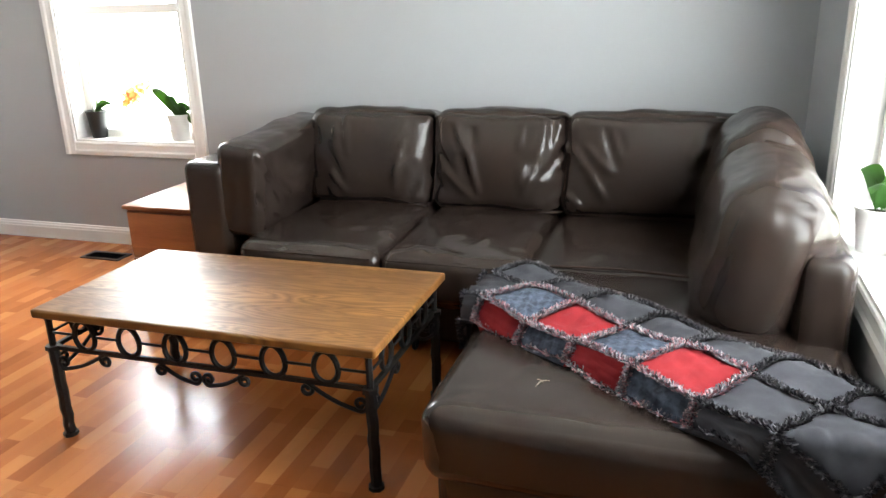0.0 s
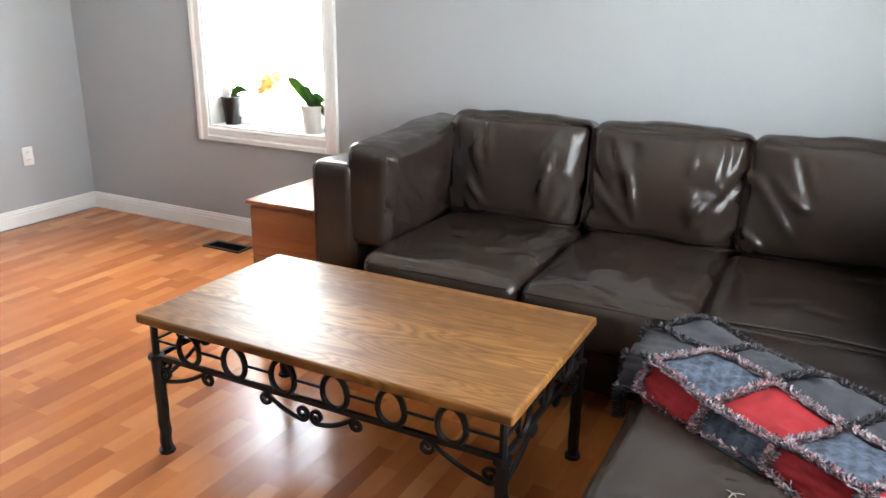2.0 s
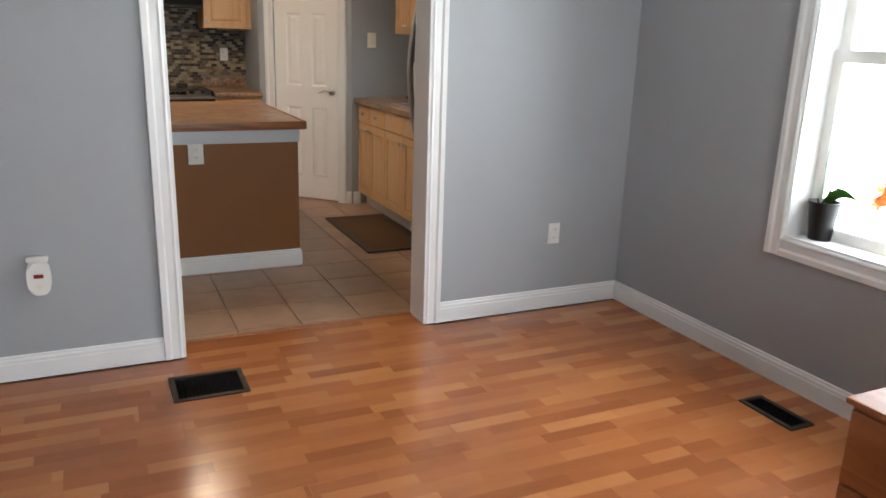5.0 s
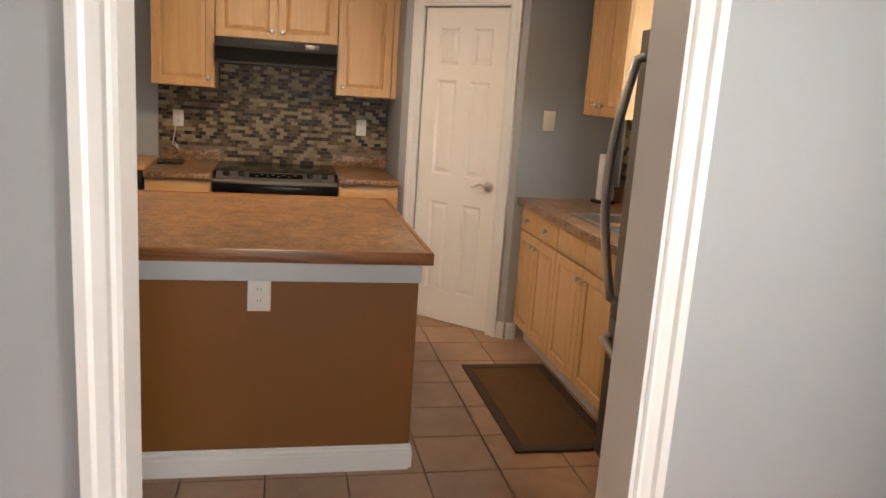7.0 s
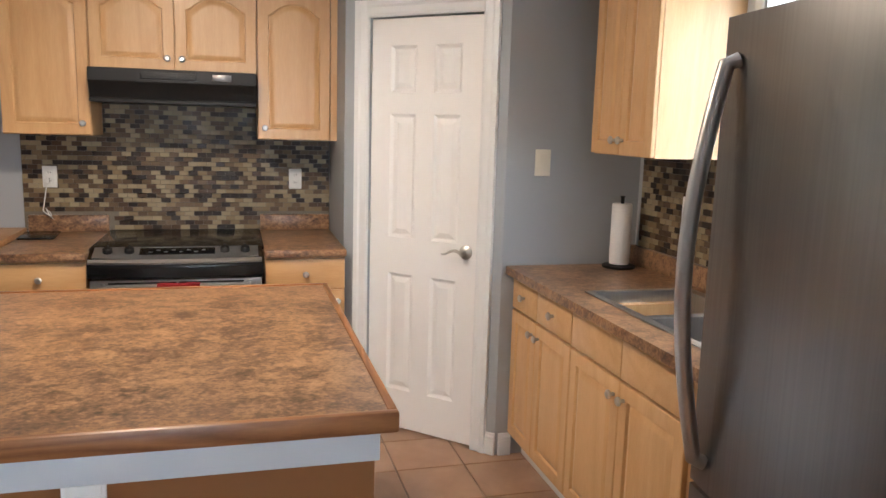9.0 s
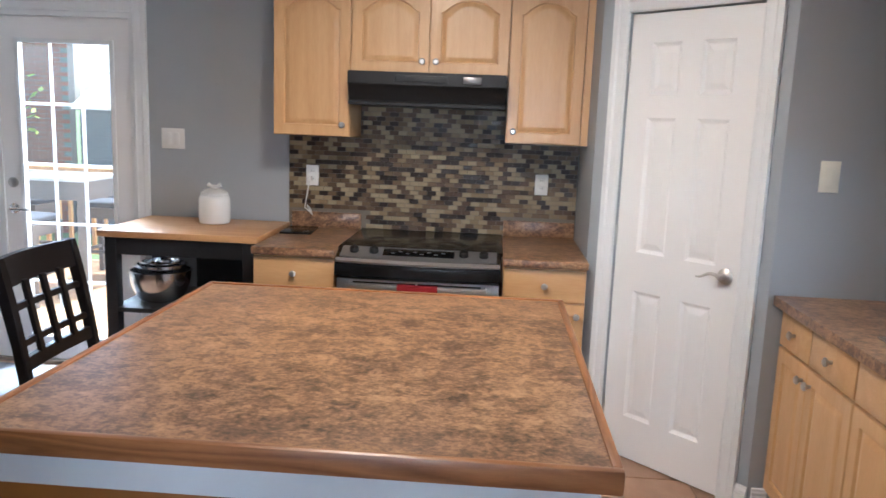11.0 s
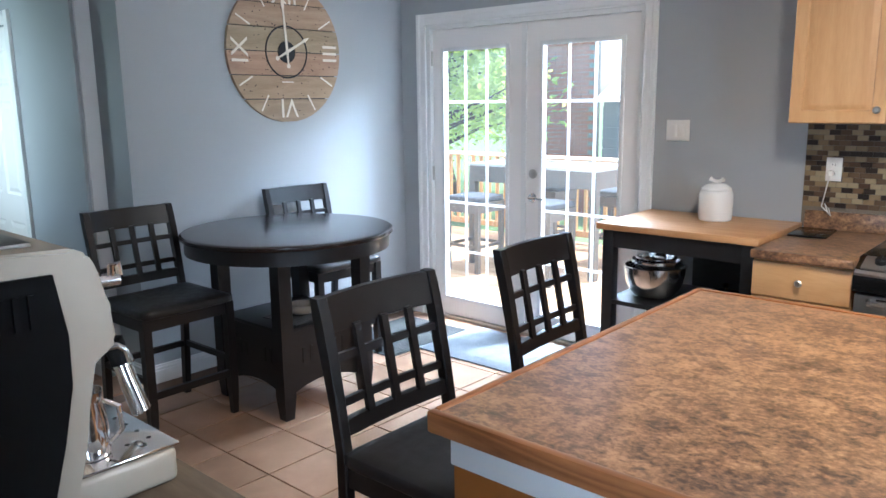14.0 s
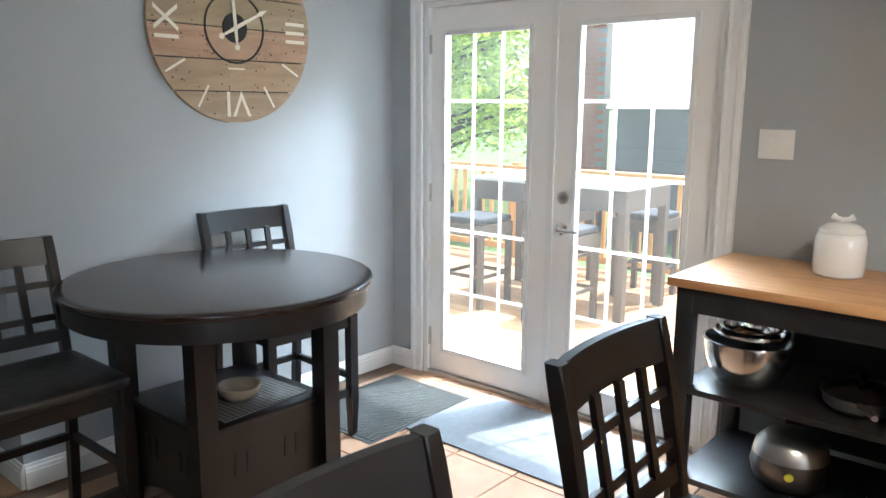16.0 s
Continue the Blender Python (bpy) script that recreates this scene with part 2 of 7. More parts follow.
LAMINATE, TILE, LEATHER, COUNTER = laminate(), floor_tile(), leather(), counter()
GROUT = plain("grout", srgb(112, 92, 78), 0.9, 0, 120, 0.15, 0.4)
SPLASHGROUT = plain("splash_grout", srgb(120, 112, 100), 0.9)
MOS_O, MOS_I = mosaic("mosaic_tile", False), mosaic("mosaic_tile_far", True)
OAK = oak_boards()
OAKEDGE = woodgrain("oak_trim", srgb(104, 64, 34), srgb(158, 106, 64), 1, 1.6, 0.35, 9)
OAKEDGE_X = woodgrain("oak_trim_across", srgb(104, 64, 34), srgb(158, 106, 64), 0, 1.6, 0.35, 9)
MAPLE = woodgrain("maple_cabinet", srgb(196, 150, 98), srgb(222, 182, 132), 2, 1.2, 0.38, 5, 0.1, 0.5, True)
MAPLE_H = woodgrain("maple_cabinet_across", srgb(196, 150, 98), srgb(222, 182, 132), 1, 1.2, 0.38, 5, 0.1, 0.5, True)
PANEL = painted("brown_island_panel", srgb(134, 84, 32), 0.55, 60, 0.18, 0.2)
BUTCHER = woodgrain("butcher_block", srgb(176, 126, 80), srgb(208, 164, 116), 1, 1.4, 0.4, 7, 0.0, 0.7)
CHERRY = woodgrain("orange_wood", srgb(130, 74, 38), srgb(170, 106, 62), 0, 1.2, 0.38, 7, 0.0, 0.7)
ESPRESSO = woodgrain("espresso_wood", srgb(13, 11, 12), srgb(22, 17, 17), 2, 1.4, 0.35, 4, 0.0, 0.5, True)
ESPRESSO_TOP = woodgrain("espresso_top", srgb(26, 19, 18), srgb(46, 32, 28), 0, 1.2, 0.17, 7, 0.1, 0.6)
GREYWOOD = woodgrain("weathered_grey_wood", srgb(64, 52, 40), srgb(106, 90, 71), 1, 1.3, 0.6, 9, 0.0, 0.9)
BLACKWOOD = plain("black_painted_wood", srgb(30, 31, 34), 0.42, 0, 40, 0.25, 0.15)
IRON = plain("wrought_iron", srgb(34, 33, 34), 0.5, 0.6, 90, 0.35, 0.6)
STEEL = brushed("brushed_steel", (0.56, 0.55, 0.54, 1))
STEELDARK = brushed("fridge_steel", (0.22, 0.21, 0.205, 1), 0.28)
CHROME = plain("chrome", (0.82, 0.82, 0.82, 1), 0.1, 1.0, 30, 0.03, 0.02)
NICKEL = plain("satin_nickel", (0.55, 0.53, 0.5, 1), 0.34, 1.0, 80, 0.06, 0.05)
BLACK = plain("black_enamel", srgb(18, 18, 19), 0.16, 0, 40, 0.2, 0.05)
BLACKPL = plain("black_plastic", srgb(12, 12, 13), 0.45, 0, 60, 0.25, 0.2)
WHITEPL = plain("white_plastic", (0.78, 0.77, 0.74, 1), 0.35, 0, 40, 0.03, 0.05)
ALMOND = plain("almond_plastic", srgb(226, 220, 202), 0.4, 0, 40, 0.03, 0.05)
CERAMIC = plain("white_ceramic", (0.8, 0.79, 0.77, 1), 0.2, 0, 25, 0.03, 0.1)
GLASS = glass("window_glass")


def hazed_glass():
    m = Mat("hazed_door_glass", 0.0)
    m.b.inputs["Transmission Weight"].default_value = 1.0
    m.b.inputs["IOR"].default_value = 1.05
    m.colour((0.96, 0.98, 0.97, 1))
    # thin translucent film imitates the pale haze of light over the outdoor view
    film = m.ramp(m.noise(m.coords(), 5.0, 4), (0.3, 0.008), (0.7, 0.014))
    tr = m.node("ShaderNodeBsdfTranslucent", Color=(0.85, 0.87, 0.85, 1))
    mx = m.node("ShaderNodeMixShader", i0=film, i1=m.b.outputs[0], i2=tr.outputs[0])
    m.t.links.new(mx.outputs[0], m.t.nodes["Material Output"].inputs[0])
    return m.m


DOORGLASS = hazed_glass()


def thin_white():
    m = Mat("thin_white_bar", 0.4)
    m.colour((0.82, 0.82, 0.80, 1))
    tr = m.node("ShaderNodeBsdfTranslucent", Color=(0.85, 0.85, 0.83, 1))
    mx = m.node("ShaderNodeMixShader", i0=0.5, i1=m.b.outputs[0], i2=tr.outputs[0])
    m.t.links.new(mx.outputs[0], m.t.nodes["Material Output"].inputs[0])
    return m.m


BARS = thin_white()
SEATPAD = plain("black_seat_leather", srgb(30, 28, 29), 0.4, 0, 160, 0.2, 0.4)
RUG = cloth("grey_mat", srgb(120, 124, 130), srgb(96, 100, 106), 0, 500)
RUBBER = plain("rubber_mat", srgb(62, 64, 64), 0.7, 0, 80, 0.2, 0.4)
BROWNMAT = cloth("brown_mat", srgb(98, 72, 48), srgb(80, 58, 40), 0, 400)
BROWNEDGE = plain("brown_mat_edge", srgb(56, 38, 26), 0.7, 0, 200, 0.2, 0.4)


# ---- building helpers ----
def box(bm, x0, x1, y0, y1, z0, z1, bev=0.0, seg=2):
    vs = [bm.verts.new((x, y, z)) for x in (x0, x1) for y in (y0, y1) for z in (z0, z1)]
    fs = [bm.faces.new([vs[i] for i in q]) for q in ((0, 1, 3, 2), (4, 6, 7, 5), (0, 4, 5, 1), (2, 3, 7, 6), (0, 2, 6, 4), (1, 5, 7, 3))]
    if bev:
        es = list({e for f in fs for e in f.edges})
        bmesh.ops.bevel(bm, geom=es, offset=bev, segments=seg, affect="EDGES", profile=0.5, clamp_overlap=True)
    return vs


def join(bm, tmp):
    me = bpy.data.meshes.new("t")
    tmp.to_mesh(me)
    tmp.free()
    bm.from_mesh(me)
    bpy.data.meshes.remove(me)


def tube(bm, pts, r, n=8, squash=1.0, cap=True):
    """A round bar along points; r may be a list."""
    pts = [Vector(p) for p in pts]
    rs = r if isinstance(r, (list, tuple)) else [r] * len(pts)
    rings = []
    side = None
    for i, p in enumerate(pts):
        d = (pts[min(i + 1, len(pts) - 1)] - pts[max(i - 1, 0)]).normalized()
        if side is None:
            side = d.orthogonal().normalized()
        side = (side - d * side.dot(d)).normalized()
        up = d.cross(side)
        rings.append([bm.verts.new(p + rs[i] * (math.cos(a) * side + math.sin(a) * up * squash)) for a in [2 * math.pi * k / n for k in range(n)]])
    for a, b in zip(rings, rings[1:]):
        for k in range(n):
            bm.faces.new((a[k], a[(k + 1) % n], b[(k + 1) % n], b[k]))
    if cap:
        bm.faces.new(rings[0][::-1])
        bm.faces.new(rings[-1])


def ring(bm, centre, rx, rz, r, axis="y", n=24, k=6):
    """A closed ring of bar in the plane across an axis."""
    c = Vector(centre)
    loops = []
    for i in range(n):
        a = 2 * math.pi * i / n
        u = Vector((math.cos(a) * rx, 0, math.sin(a) * rz)) if axis == "y" else (Vector((0, math.cos(a) * rx, math.sin(a) * rz)) if axis == "x" else Vector((math.cos(a) * rx, math.sin(a) * rz, 0)))
        w = Vector((0, 1, 0)) if axis == "y" else (Vector((1, 0, 0)) if axis == "x" else Vector((0, 0, 1)))
        o = u.normalized()
        loops.append([bm.verts.new(c + u + r * (math.cos(b) * o + math.sin(b) * w)) for b in [2 * math.pi * j / k for j in range(k)]])
    for i in range(n):
        a, b = loops[i], loops[(i + 1) % n]
        for j in range(k):
            bm.faces.new((a[j], a[(j + 1) % k], b[(j + 1) % k], b[j]))


def lathe(bm, prof, centre=(0, 0, 0), n=28):
    """A turned body from (radius, height) pairs."""
    c = Vector(centre)
    rings = [[bm.verts.new(c + Vector((max(r, 1e-4) * math.cos(2 * math.pi * k / n), max(r, 1e-4) * math.sin(2 * math.pi * k / n), z))) for k in range(n)] for r, z in prof]
    for a, b in zip(rings, rings[1:]):
        for k in range(n):
            bm.faces.new((a[k], a[(k + 1) % n], b[(k + 1) % n], b[k]))
    bm.faces.new(rings[0][::-1])
    bm.faces.new(rings[-1])


def prism(bm, outline, z0, z1):
    """An upright body over an outline in x and y."""
    lo = [bm.verts.new((x, y, z0)) for x, y in outline]
    hi = [bm.verts.new((x, y, z1)) for x, y in outline]
    n = len(lo)
    for i in range(n):
        bm.faces.new((lo[i], lo[(i + 1) % n], hi[(i + 1) % n], hi[i]))
    bm.faces.new(lo[::-1])
    bm.faces.new(hi)


def mesh_of(name, bm, material, smooth=False):
    bmesh.ops.recalc_face_normals(bm, faces=bm.faces)
    me = bpy.data.meshes.new(name)
    bm.to_mesh(me)
    bm.free()
    me.materials.append(material)
    if smooth:
        me.polygons.foreach_set("use_smooth", [True] * len(me.polygons))
        if smooth != "all":
            me.set_sharp_from_angle(angle=radians(40))
    return me


def part(name, bm, material, parent=None, label="", smooth=False, at=None):
    ob = new(name, mesh_of(name, bm, material, smooth))
    if parent is not None:
        ob.parent = parent
    if at is not None:
        ob.matrix_basis = at
    return tagged(ob, label)


def bpart(name, dims, material, parent=None, bev=0.0, label=""):
    bm = bmesh.new()
    box(bm, *dims, bev)
    return part(name, bm, material, parent, label, smooth=bev > 0)


def thing(name, m, label, category, group=""):
    ob = new(name)
    ob.empty_display_size = 0.1
    ob.matrix_basis = m
    return tagged(ob, label, category, group)


def structure(name, bm, material, label, category):
    return tagged(part(name, bm, material), label, category, "", "structure")


def wall(name, axis, a0, a1, t0, t1, z0, z1, holes, label):
    """A wall along axis with openings (a0, a1, z0, z1)."""
    us = sorted({a0, a1, *[h[0] for h in holes], *[h[1] for h in holes]})
    zs = sorted({z0, z1, *[h[2] for h in holes], *[h[3] for h in holes]})
    full = {(i, j) for i in range(len(us) - 1) for j in range(len(zs) - 1)
            if not any(h[0] - 1e-6 <= us[i] and us[i + 1] <= h[1] + 1e-6 and h[2] - 1e-6 <= zs[j] and zs[j + 1] <= h[3] + 1e-6 for h in holes)}
    bm = bmesh.new()
    seen = {}

    def vert(u, t, z):
        key = (u, t, z)
        if key not in seen:
            seen[key] = bm.verts.new((u, t, z) if axis == "x" else (t, u, z))
        return seen[key]

    for i, j in full:
        u0, u1, w0, w1 = us[i], us[i + 1], zs[j], zs[j + 1]
        for t in (t0, t1):
            bm.faces.new([vert(u0, t, w0), vert(u1, t, w0), vert(u1, t, w1), vert(u0, t, w1)])
        for di, dj, e in ((-1, 0, ((u0, w0), (u0, w1))), (1, 0, ((u1, w0), (u1, w1))), (0, -1, ((u0, w0), (u1, w0))), (0, 1, ((u0, w1), (u1, w1)))):
            if (i + di, j + dj) not in full:
                (p, q), (r, s) = e
                bm.faces.new([vert(p, t0, q), vert(r, t0, s), vert(r, t1, s), vert(p, t1, q)])
    return structure(name, bm, WALL, label, "wall")


def moulding(bm, p, q, out, profile):
    """A profiled board from p to q; profile: (how far out, how high) pairs."""
    p, q, out = Vector(p), Vector(q), Vector(out)
    up = (q - p).normalized().cross(out)
    if abs(up.z) > 0.5:
        up = Vector((0, 0, 1))
    a = [bm.verts.new(p + out * o + up * h) for o, h in profile]
    b = [bm.verts.new(q + out * o + up * h) for o, h in profile]
    n = len(profile)
    for i in range(n):
        bm.faces.new((a[i], a[(i + 1) % n], b[(i + 1) % n], b[i]))
    bm.faces.new(a[::-1])
    bm.faces.new(b)


BASE = [(0, 0), (0.015, 0), (0.015, 0.072), (0.012, 0.076), (0.012, 0.088), (0.007, 0.094), (0.006, 0.103), (0, 0.107)]
CASE = [(0, 0), (0.012, 0), (0.016, 0.008), (0.013, 0.018), (0.013, 0.045), (0.02, 0.055), (0.02, 0.078), (0, 0.08)]


def baseboard(p, q, out):
    bm = bmesh.new()
    moulding(bm, (*p, 0.0), (*q, 0.0), (*out, 0), BASE)
    structure("baseboard", bm, WHITE, "white painted moulded baseboard along the wall", "baseboard")


def casing_leg(bm, foot, top, out, inward):
    """Upright casing; inward points from its outer edge to the opening."""
    p, q, o, u = Vector(foot), Vector(top), Vector(out), Vector(inward)
    a = [bm.verts.new(p + o * d + u * (0.08 - h)) for d, h in CASE]
    b = [bm.verts.new(q + o * d + u * (0.08 - h)) for d, h in CASE]
    for i in range(len(a)):
        bm.faces.new((a[i], a[(i + 1) % len(a)], b[(i + 1) % len(a)], b[i]))
    bm.faces.new(a[::-1])
    bm.faces.new(b)


def casing(name, axis, u0, u1, t, out, z0, z1, four=False, parent=None):
    """Casing round an opening u0..u1, z0..z1 in the wall face at t; out is the side, +1 or -1."""
    bm = bmesh.new()
    P = (lambda u, z: Vector((u, t, z))) if axis == "x" else (lambda u, z: Vector((t, u, z)))
    O = Vector((0, out, 0)) if axis == "x" else Vector((out, 0, 0))
    U = Vector((1, 0, 0)) if axis == "x" else Vector((0, 1, 0))
    Z = Vector((0, 0, 1))
    zb = z0 - (0.08 if four else 0)
    casing_leg(bm, P(u0 - 0.08, zb), P(u0 - 0.08, z1 + 0.08), O, U)
    casing_leg(bm, P(u1 + 0.08, zb), P(u1 + 0.08, z1 + 0.08), O, -U)
    casing_leg(bm, P(u0, z1 + 0.08), P(u1, z1 + 0.08), O, -Z)
    if four:
        casing_leg(bm, P(u0, z0 - 0.08), P(u1, z0 - 0.08), O, Z)
    ob = part(name, bm, WHITE, parent)
    if parent is None:
        tagged(ob, "white painted moulded casing round an opening", "trim", "", "structure")
    return ob


# ---- large structure ----
H = 2.44
OPEN_S, OPEN_N, OPEN_TOP = 2.10, 3.295, 2.12
wall("wall_between_rooms", "y", -1.60, 4.495, -4.96, -4.80, 0, H, [(OPEN_S, OPEN_N, 0, OPEN_TOP)], "grey painted wall with a wide cased opening")
wall("wall_north", "x", -9.10, 0.60, 4.495, 4.695, 0, H, [(-3.69, -2.83, 0.645, 2.10), (-6.85, -6.05, 1.15, 2.12)], "grey painted wall with windows")
wall("wall_east", "y", -1.60, 4.495, 0.40, 0.60, 0, H, [(1.95, 3.62, 0.62, 2.10)], "grey painted wall with a wide window")
wall("wall_south_living", "x", -4.96, 0.60, -1.76, -1.60, 0, H, [], "plain grey painted wall")
wall("wall_west", "y", -1.39, 4.495, -9.10, -8.915, 0, H, [(-0.99, 0.67, -0.02, 2.07)], "grey painted wall with double glazed doors")
wall("wall_south_kitchen", "x", -8.915, -6.82, -1.39, -1.23, 0, H, [], "grey painted wall where a round clock hangs")
wall("wall_south_kitchen_east", "x", -6.04, -4.96, -1.39, -1.23, 0, H, [], "grey painted wall beside the hall")
# its opening is added out of view so the hall lamp shines in
wall("wall_hall_east", "y", -4.30, -1.39, -6.04, -5.90, 0, H, [(-3.15, -2.35, 0.95, 2.05)], "grey painted hall wall with an unseen opening added for daylight")
wall("wall_hall_south", "x", -7.00, -5.90, -4.46, -4.30, 0, H, [], "plain grey painted hall wall")
wall("wall_hall_return", "y", -1.55, -1.39, -7.00, -6.82, 0, H, [], "grey painted wall return at the hall")
wall("wall_hall_west", "y", -4.30, -1.552, -7.00, -6.72, 0, H, [(-3.25, -2.45, 0, 2.05)], "grey painted hall wall with a white door")
wall("wall_pantry_side", "x", -8.915, -8.285, 3.19, 3.29, 0, H, [], "grey painted pantry side wall")
wall("wall_pantry_sink_side", "y", 3.825, 4.495, -7.75, -7.65, 0, H, [], "grey painted pantry wall with a light switch")

bm = bmesh.new()
for u0, u1, z0, z1 in ((0.0, 0.15, 0, H), (0.77, 0.898, 0, H), (0.15, 0.77, 2.04, H)):
    box(bm, u0, u1, 0, 0.1, z0, z1)
bm.transform(pose(-8.285, 3.19, 0, 0, 0, 45))
structure("wall_pantry_corner", bm, WALL, "grey painted diagonal wall round a pantry door", "wall")

bm = bmesh.new()
box(bm, -9.1, 0.6, -4.46, 4.695, H, H + 0.12)
structure("ceiling", bm, CEIL, "plain white painted ceiling", "ceiling")
bm = bmesh.new()
box(bm, -9.1, -4.97, -4.46, 4.695, -0.14, -0.012)
FLOOR_K = structure("floor_kitchen", bm, GROUT, "beige ceramic tile kitchen floor with grout joints", "floor")
bm = bmesh.new()
box(bm, -4.97, 0.6, -1.76, 4.695, -0.14, -0.012)
FLOOR_L = structure("floor_living", bm, CHERRY, "orange brown strip laminate floor", "floor")
bm = bmesh.new()
moulding(bm, (-4.985, OPEN_S, 0), (-4.985, OPEN_N, 0), (1, 0, 0), [(0, 0), (0.035, 0), (0.03, 0.005), (0.005, 0.005)])
structure("threshold_strip", bm, CHERRY, "thin wooden strip between laminate and tile", "trim")

for p, q, o in (((-4.80, -1.60), (-4.80, OPEN_S - 0.08), (1, 0)), ((-4.80, OPEN_N + 0.08), (-4.80, 4.495), (1, 0)), ((-4.80, 4.495), (0.40, 4.495), (0, -1)),
                ((0.40, -1.6), (0.40, 4.495), (-1, 0)), ((-8.915, -1.23), (-6.82, -1.23), (0, 1)), ((-8.915, -1.23), (-8.915, -1.07), (1, 0)), ((-8.915, 0.75), (-8.915, 0.80), (1, 0)),
                ((-6.82, -1.55), (-6.82, -1.23), (1, 0)), ((-6.72, -2.0), (-6.72, -1.56), (1, 0)), ((-6.04, -1.23), (-4.96, -1.23), (0, 1)), ((-6.04, -4.3), (-6.04, -1.23), (-1, 0)),
                ((-7.65, 3.84), (-7.65, 3.90), (1, 0)), ((-4.96, -1.23), (-4.96, 0.3), (-1, 0))):
    baseboard(p, q, o)
bm = bmesh.new()
for a, b in ((0.0, 0.07), (0.85, 0.898)):
    moulding(bm, (a, 0, 0), (b, 0, 0), (0, -1, 0), BASE)
bm.transform(pose(-8.285, 3.19, 0, 0, 0, 45))
structure("baseboard", bm, WHITE, "short white baseboards beside the pantry door", "baseboard")

# cased opening between the rooms
casing("casing_living", "y", OPEN_S, OPEN_N, -4.80, 1, 0, OPEN_TOP)
casing("casing_kitchen", "y", OPEN_S, OPEN_N, -4.96, -1, 0, OPEN_TOP)
bm = bmesh.new()
box(bm, -4.97, -4.79, OPEN_S, OPEN_S + 0.012, 0, OPEN_TOP)
box(bm, -4.97, -4.79, OPEN_N - 0.012, OPEN_N, 0, OPEN_TOP)
box(bm, -4.97, -4.79, OPEN_S + 0.012, OPEN_N - 0.012, OPEN_TOP - 0.012, OPEN_TOP)
structure("jamb_lining", bm, WHITE, "white painted lining of the opening", "trim")


def sash_window(name, axis, u0, u1, z0, z1, face, out, depth, hung, label):
    """A window in a deep reveal; out points into the room."""
    w = thing(name, Matrix(), label, "window")
    w["kind"] = "structure"
    P = (lambda a, b, t0, t1, c, d: (a, b, min(t0, t1), max(t0, t1), c, d)) if axis == "x" else (lambda a, b, t0, t1, c, d: (min(t0, t1), max(t0, t1), a, b, c, d))
    back = face - out * depth
    casing("casing", axis, u0, u1, face, out, z0, z1, True, w)
    bm = bmesh.new()
    box(bm, *P(u0, u1, face + out * 0.004, back, z0, z0 + 0.012))
    box(bm, *P(u0, u1, face + out * 0.004, back, z1 - 0.012, z1))
    box(bm, *P(u0, u0 + 0.012, face + out * 0.004, back, z0 + 0.012, z1 - 0.012))
    box(bm, *P(u1 - 0.012, u1, face + out * 0.004, back, z0 + 0.012, z1 - 0.012))
    part("reveal", bm, WHITE, w)
    b1, b2, b3 = back, back + out * 0.03, back + out * 0.055
    zm = (z0 + z1) / 2 if hung is None else hung
    f = 0.05

    def frame_of(nm, a, b, c, d, t0, t1):
        bm = bmesh.new()
        box(bm, *P(a, a + f, t0, t1, c, d))
        box(bm, *P(b - f, b, t0, t1, c, d))
        box(bm, *P(a + f, b - f, t0, t1, c, c + f))
        box(bm, *P(a + f, b - f, t0, t1, d - f, d))
        fr = part(nm, bm, WHITEPL, w)
        tm = (t0 + t1) / 2
        bm = bmesh.new()
        box(bm, *P(a + f, b - f, tm - 0.003, tm + 0.003, c + f, d - f))
        g = part("pane", bm, GLASS, fr)
        g.visible_shadow = False

    if hung is not None:
        frame_of("lower_sash", u0 + 0.012, u1 - 0.012, z0 + 0.012, zm + 0.03, b2, b3)
        frame_of("upper_sash", u0 + 0.012, u1 - 0.012, zm - 0.02, z1 - 0.012, b1, b2 - out * 0.003)
    else:
        um = (u0 + u1) / 2
        frame_of("sash", u0 + 0.012, um, z0 + 0.012, z1 - 0.012, b2, b3)
        frame_of("sash", um, u1 - 0.012, z0 + 0.012, z1 - 0.012, b2, b3)
    return w


sash_window("window_north", "x", -3.69, -2.83, 0.645, 2.10, 4.495, -1, 0.17, 1.405, "white hung window in a deep white reveal")
sash_window("window_east", "y", 1.95, 3.62, 0.62, 2.10, 0.40, -1, 0.17, None, "wide white window with a deep sill")
sash_window("window_sink", "x", -6.85, -6.05, 1.15, 2.12, 4.495, -1, 0.17, 1.62, "white window above the kitchen sink")


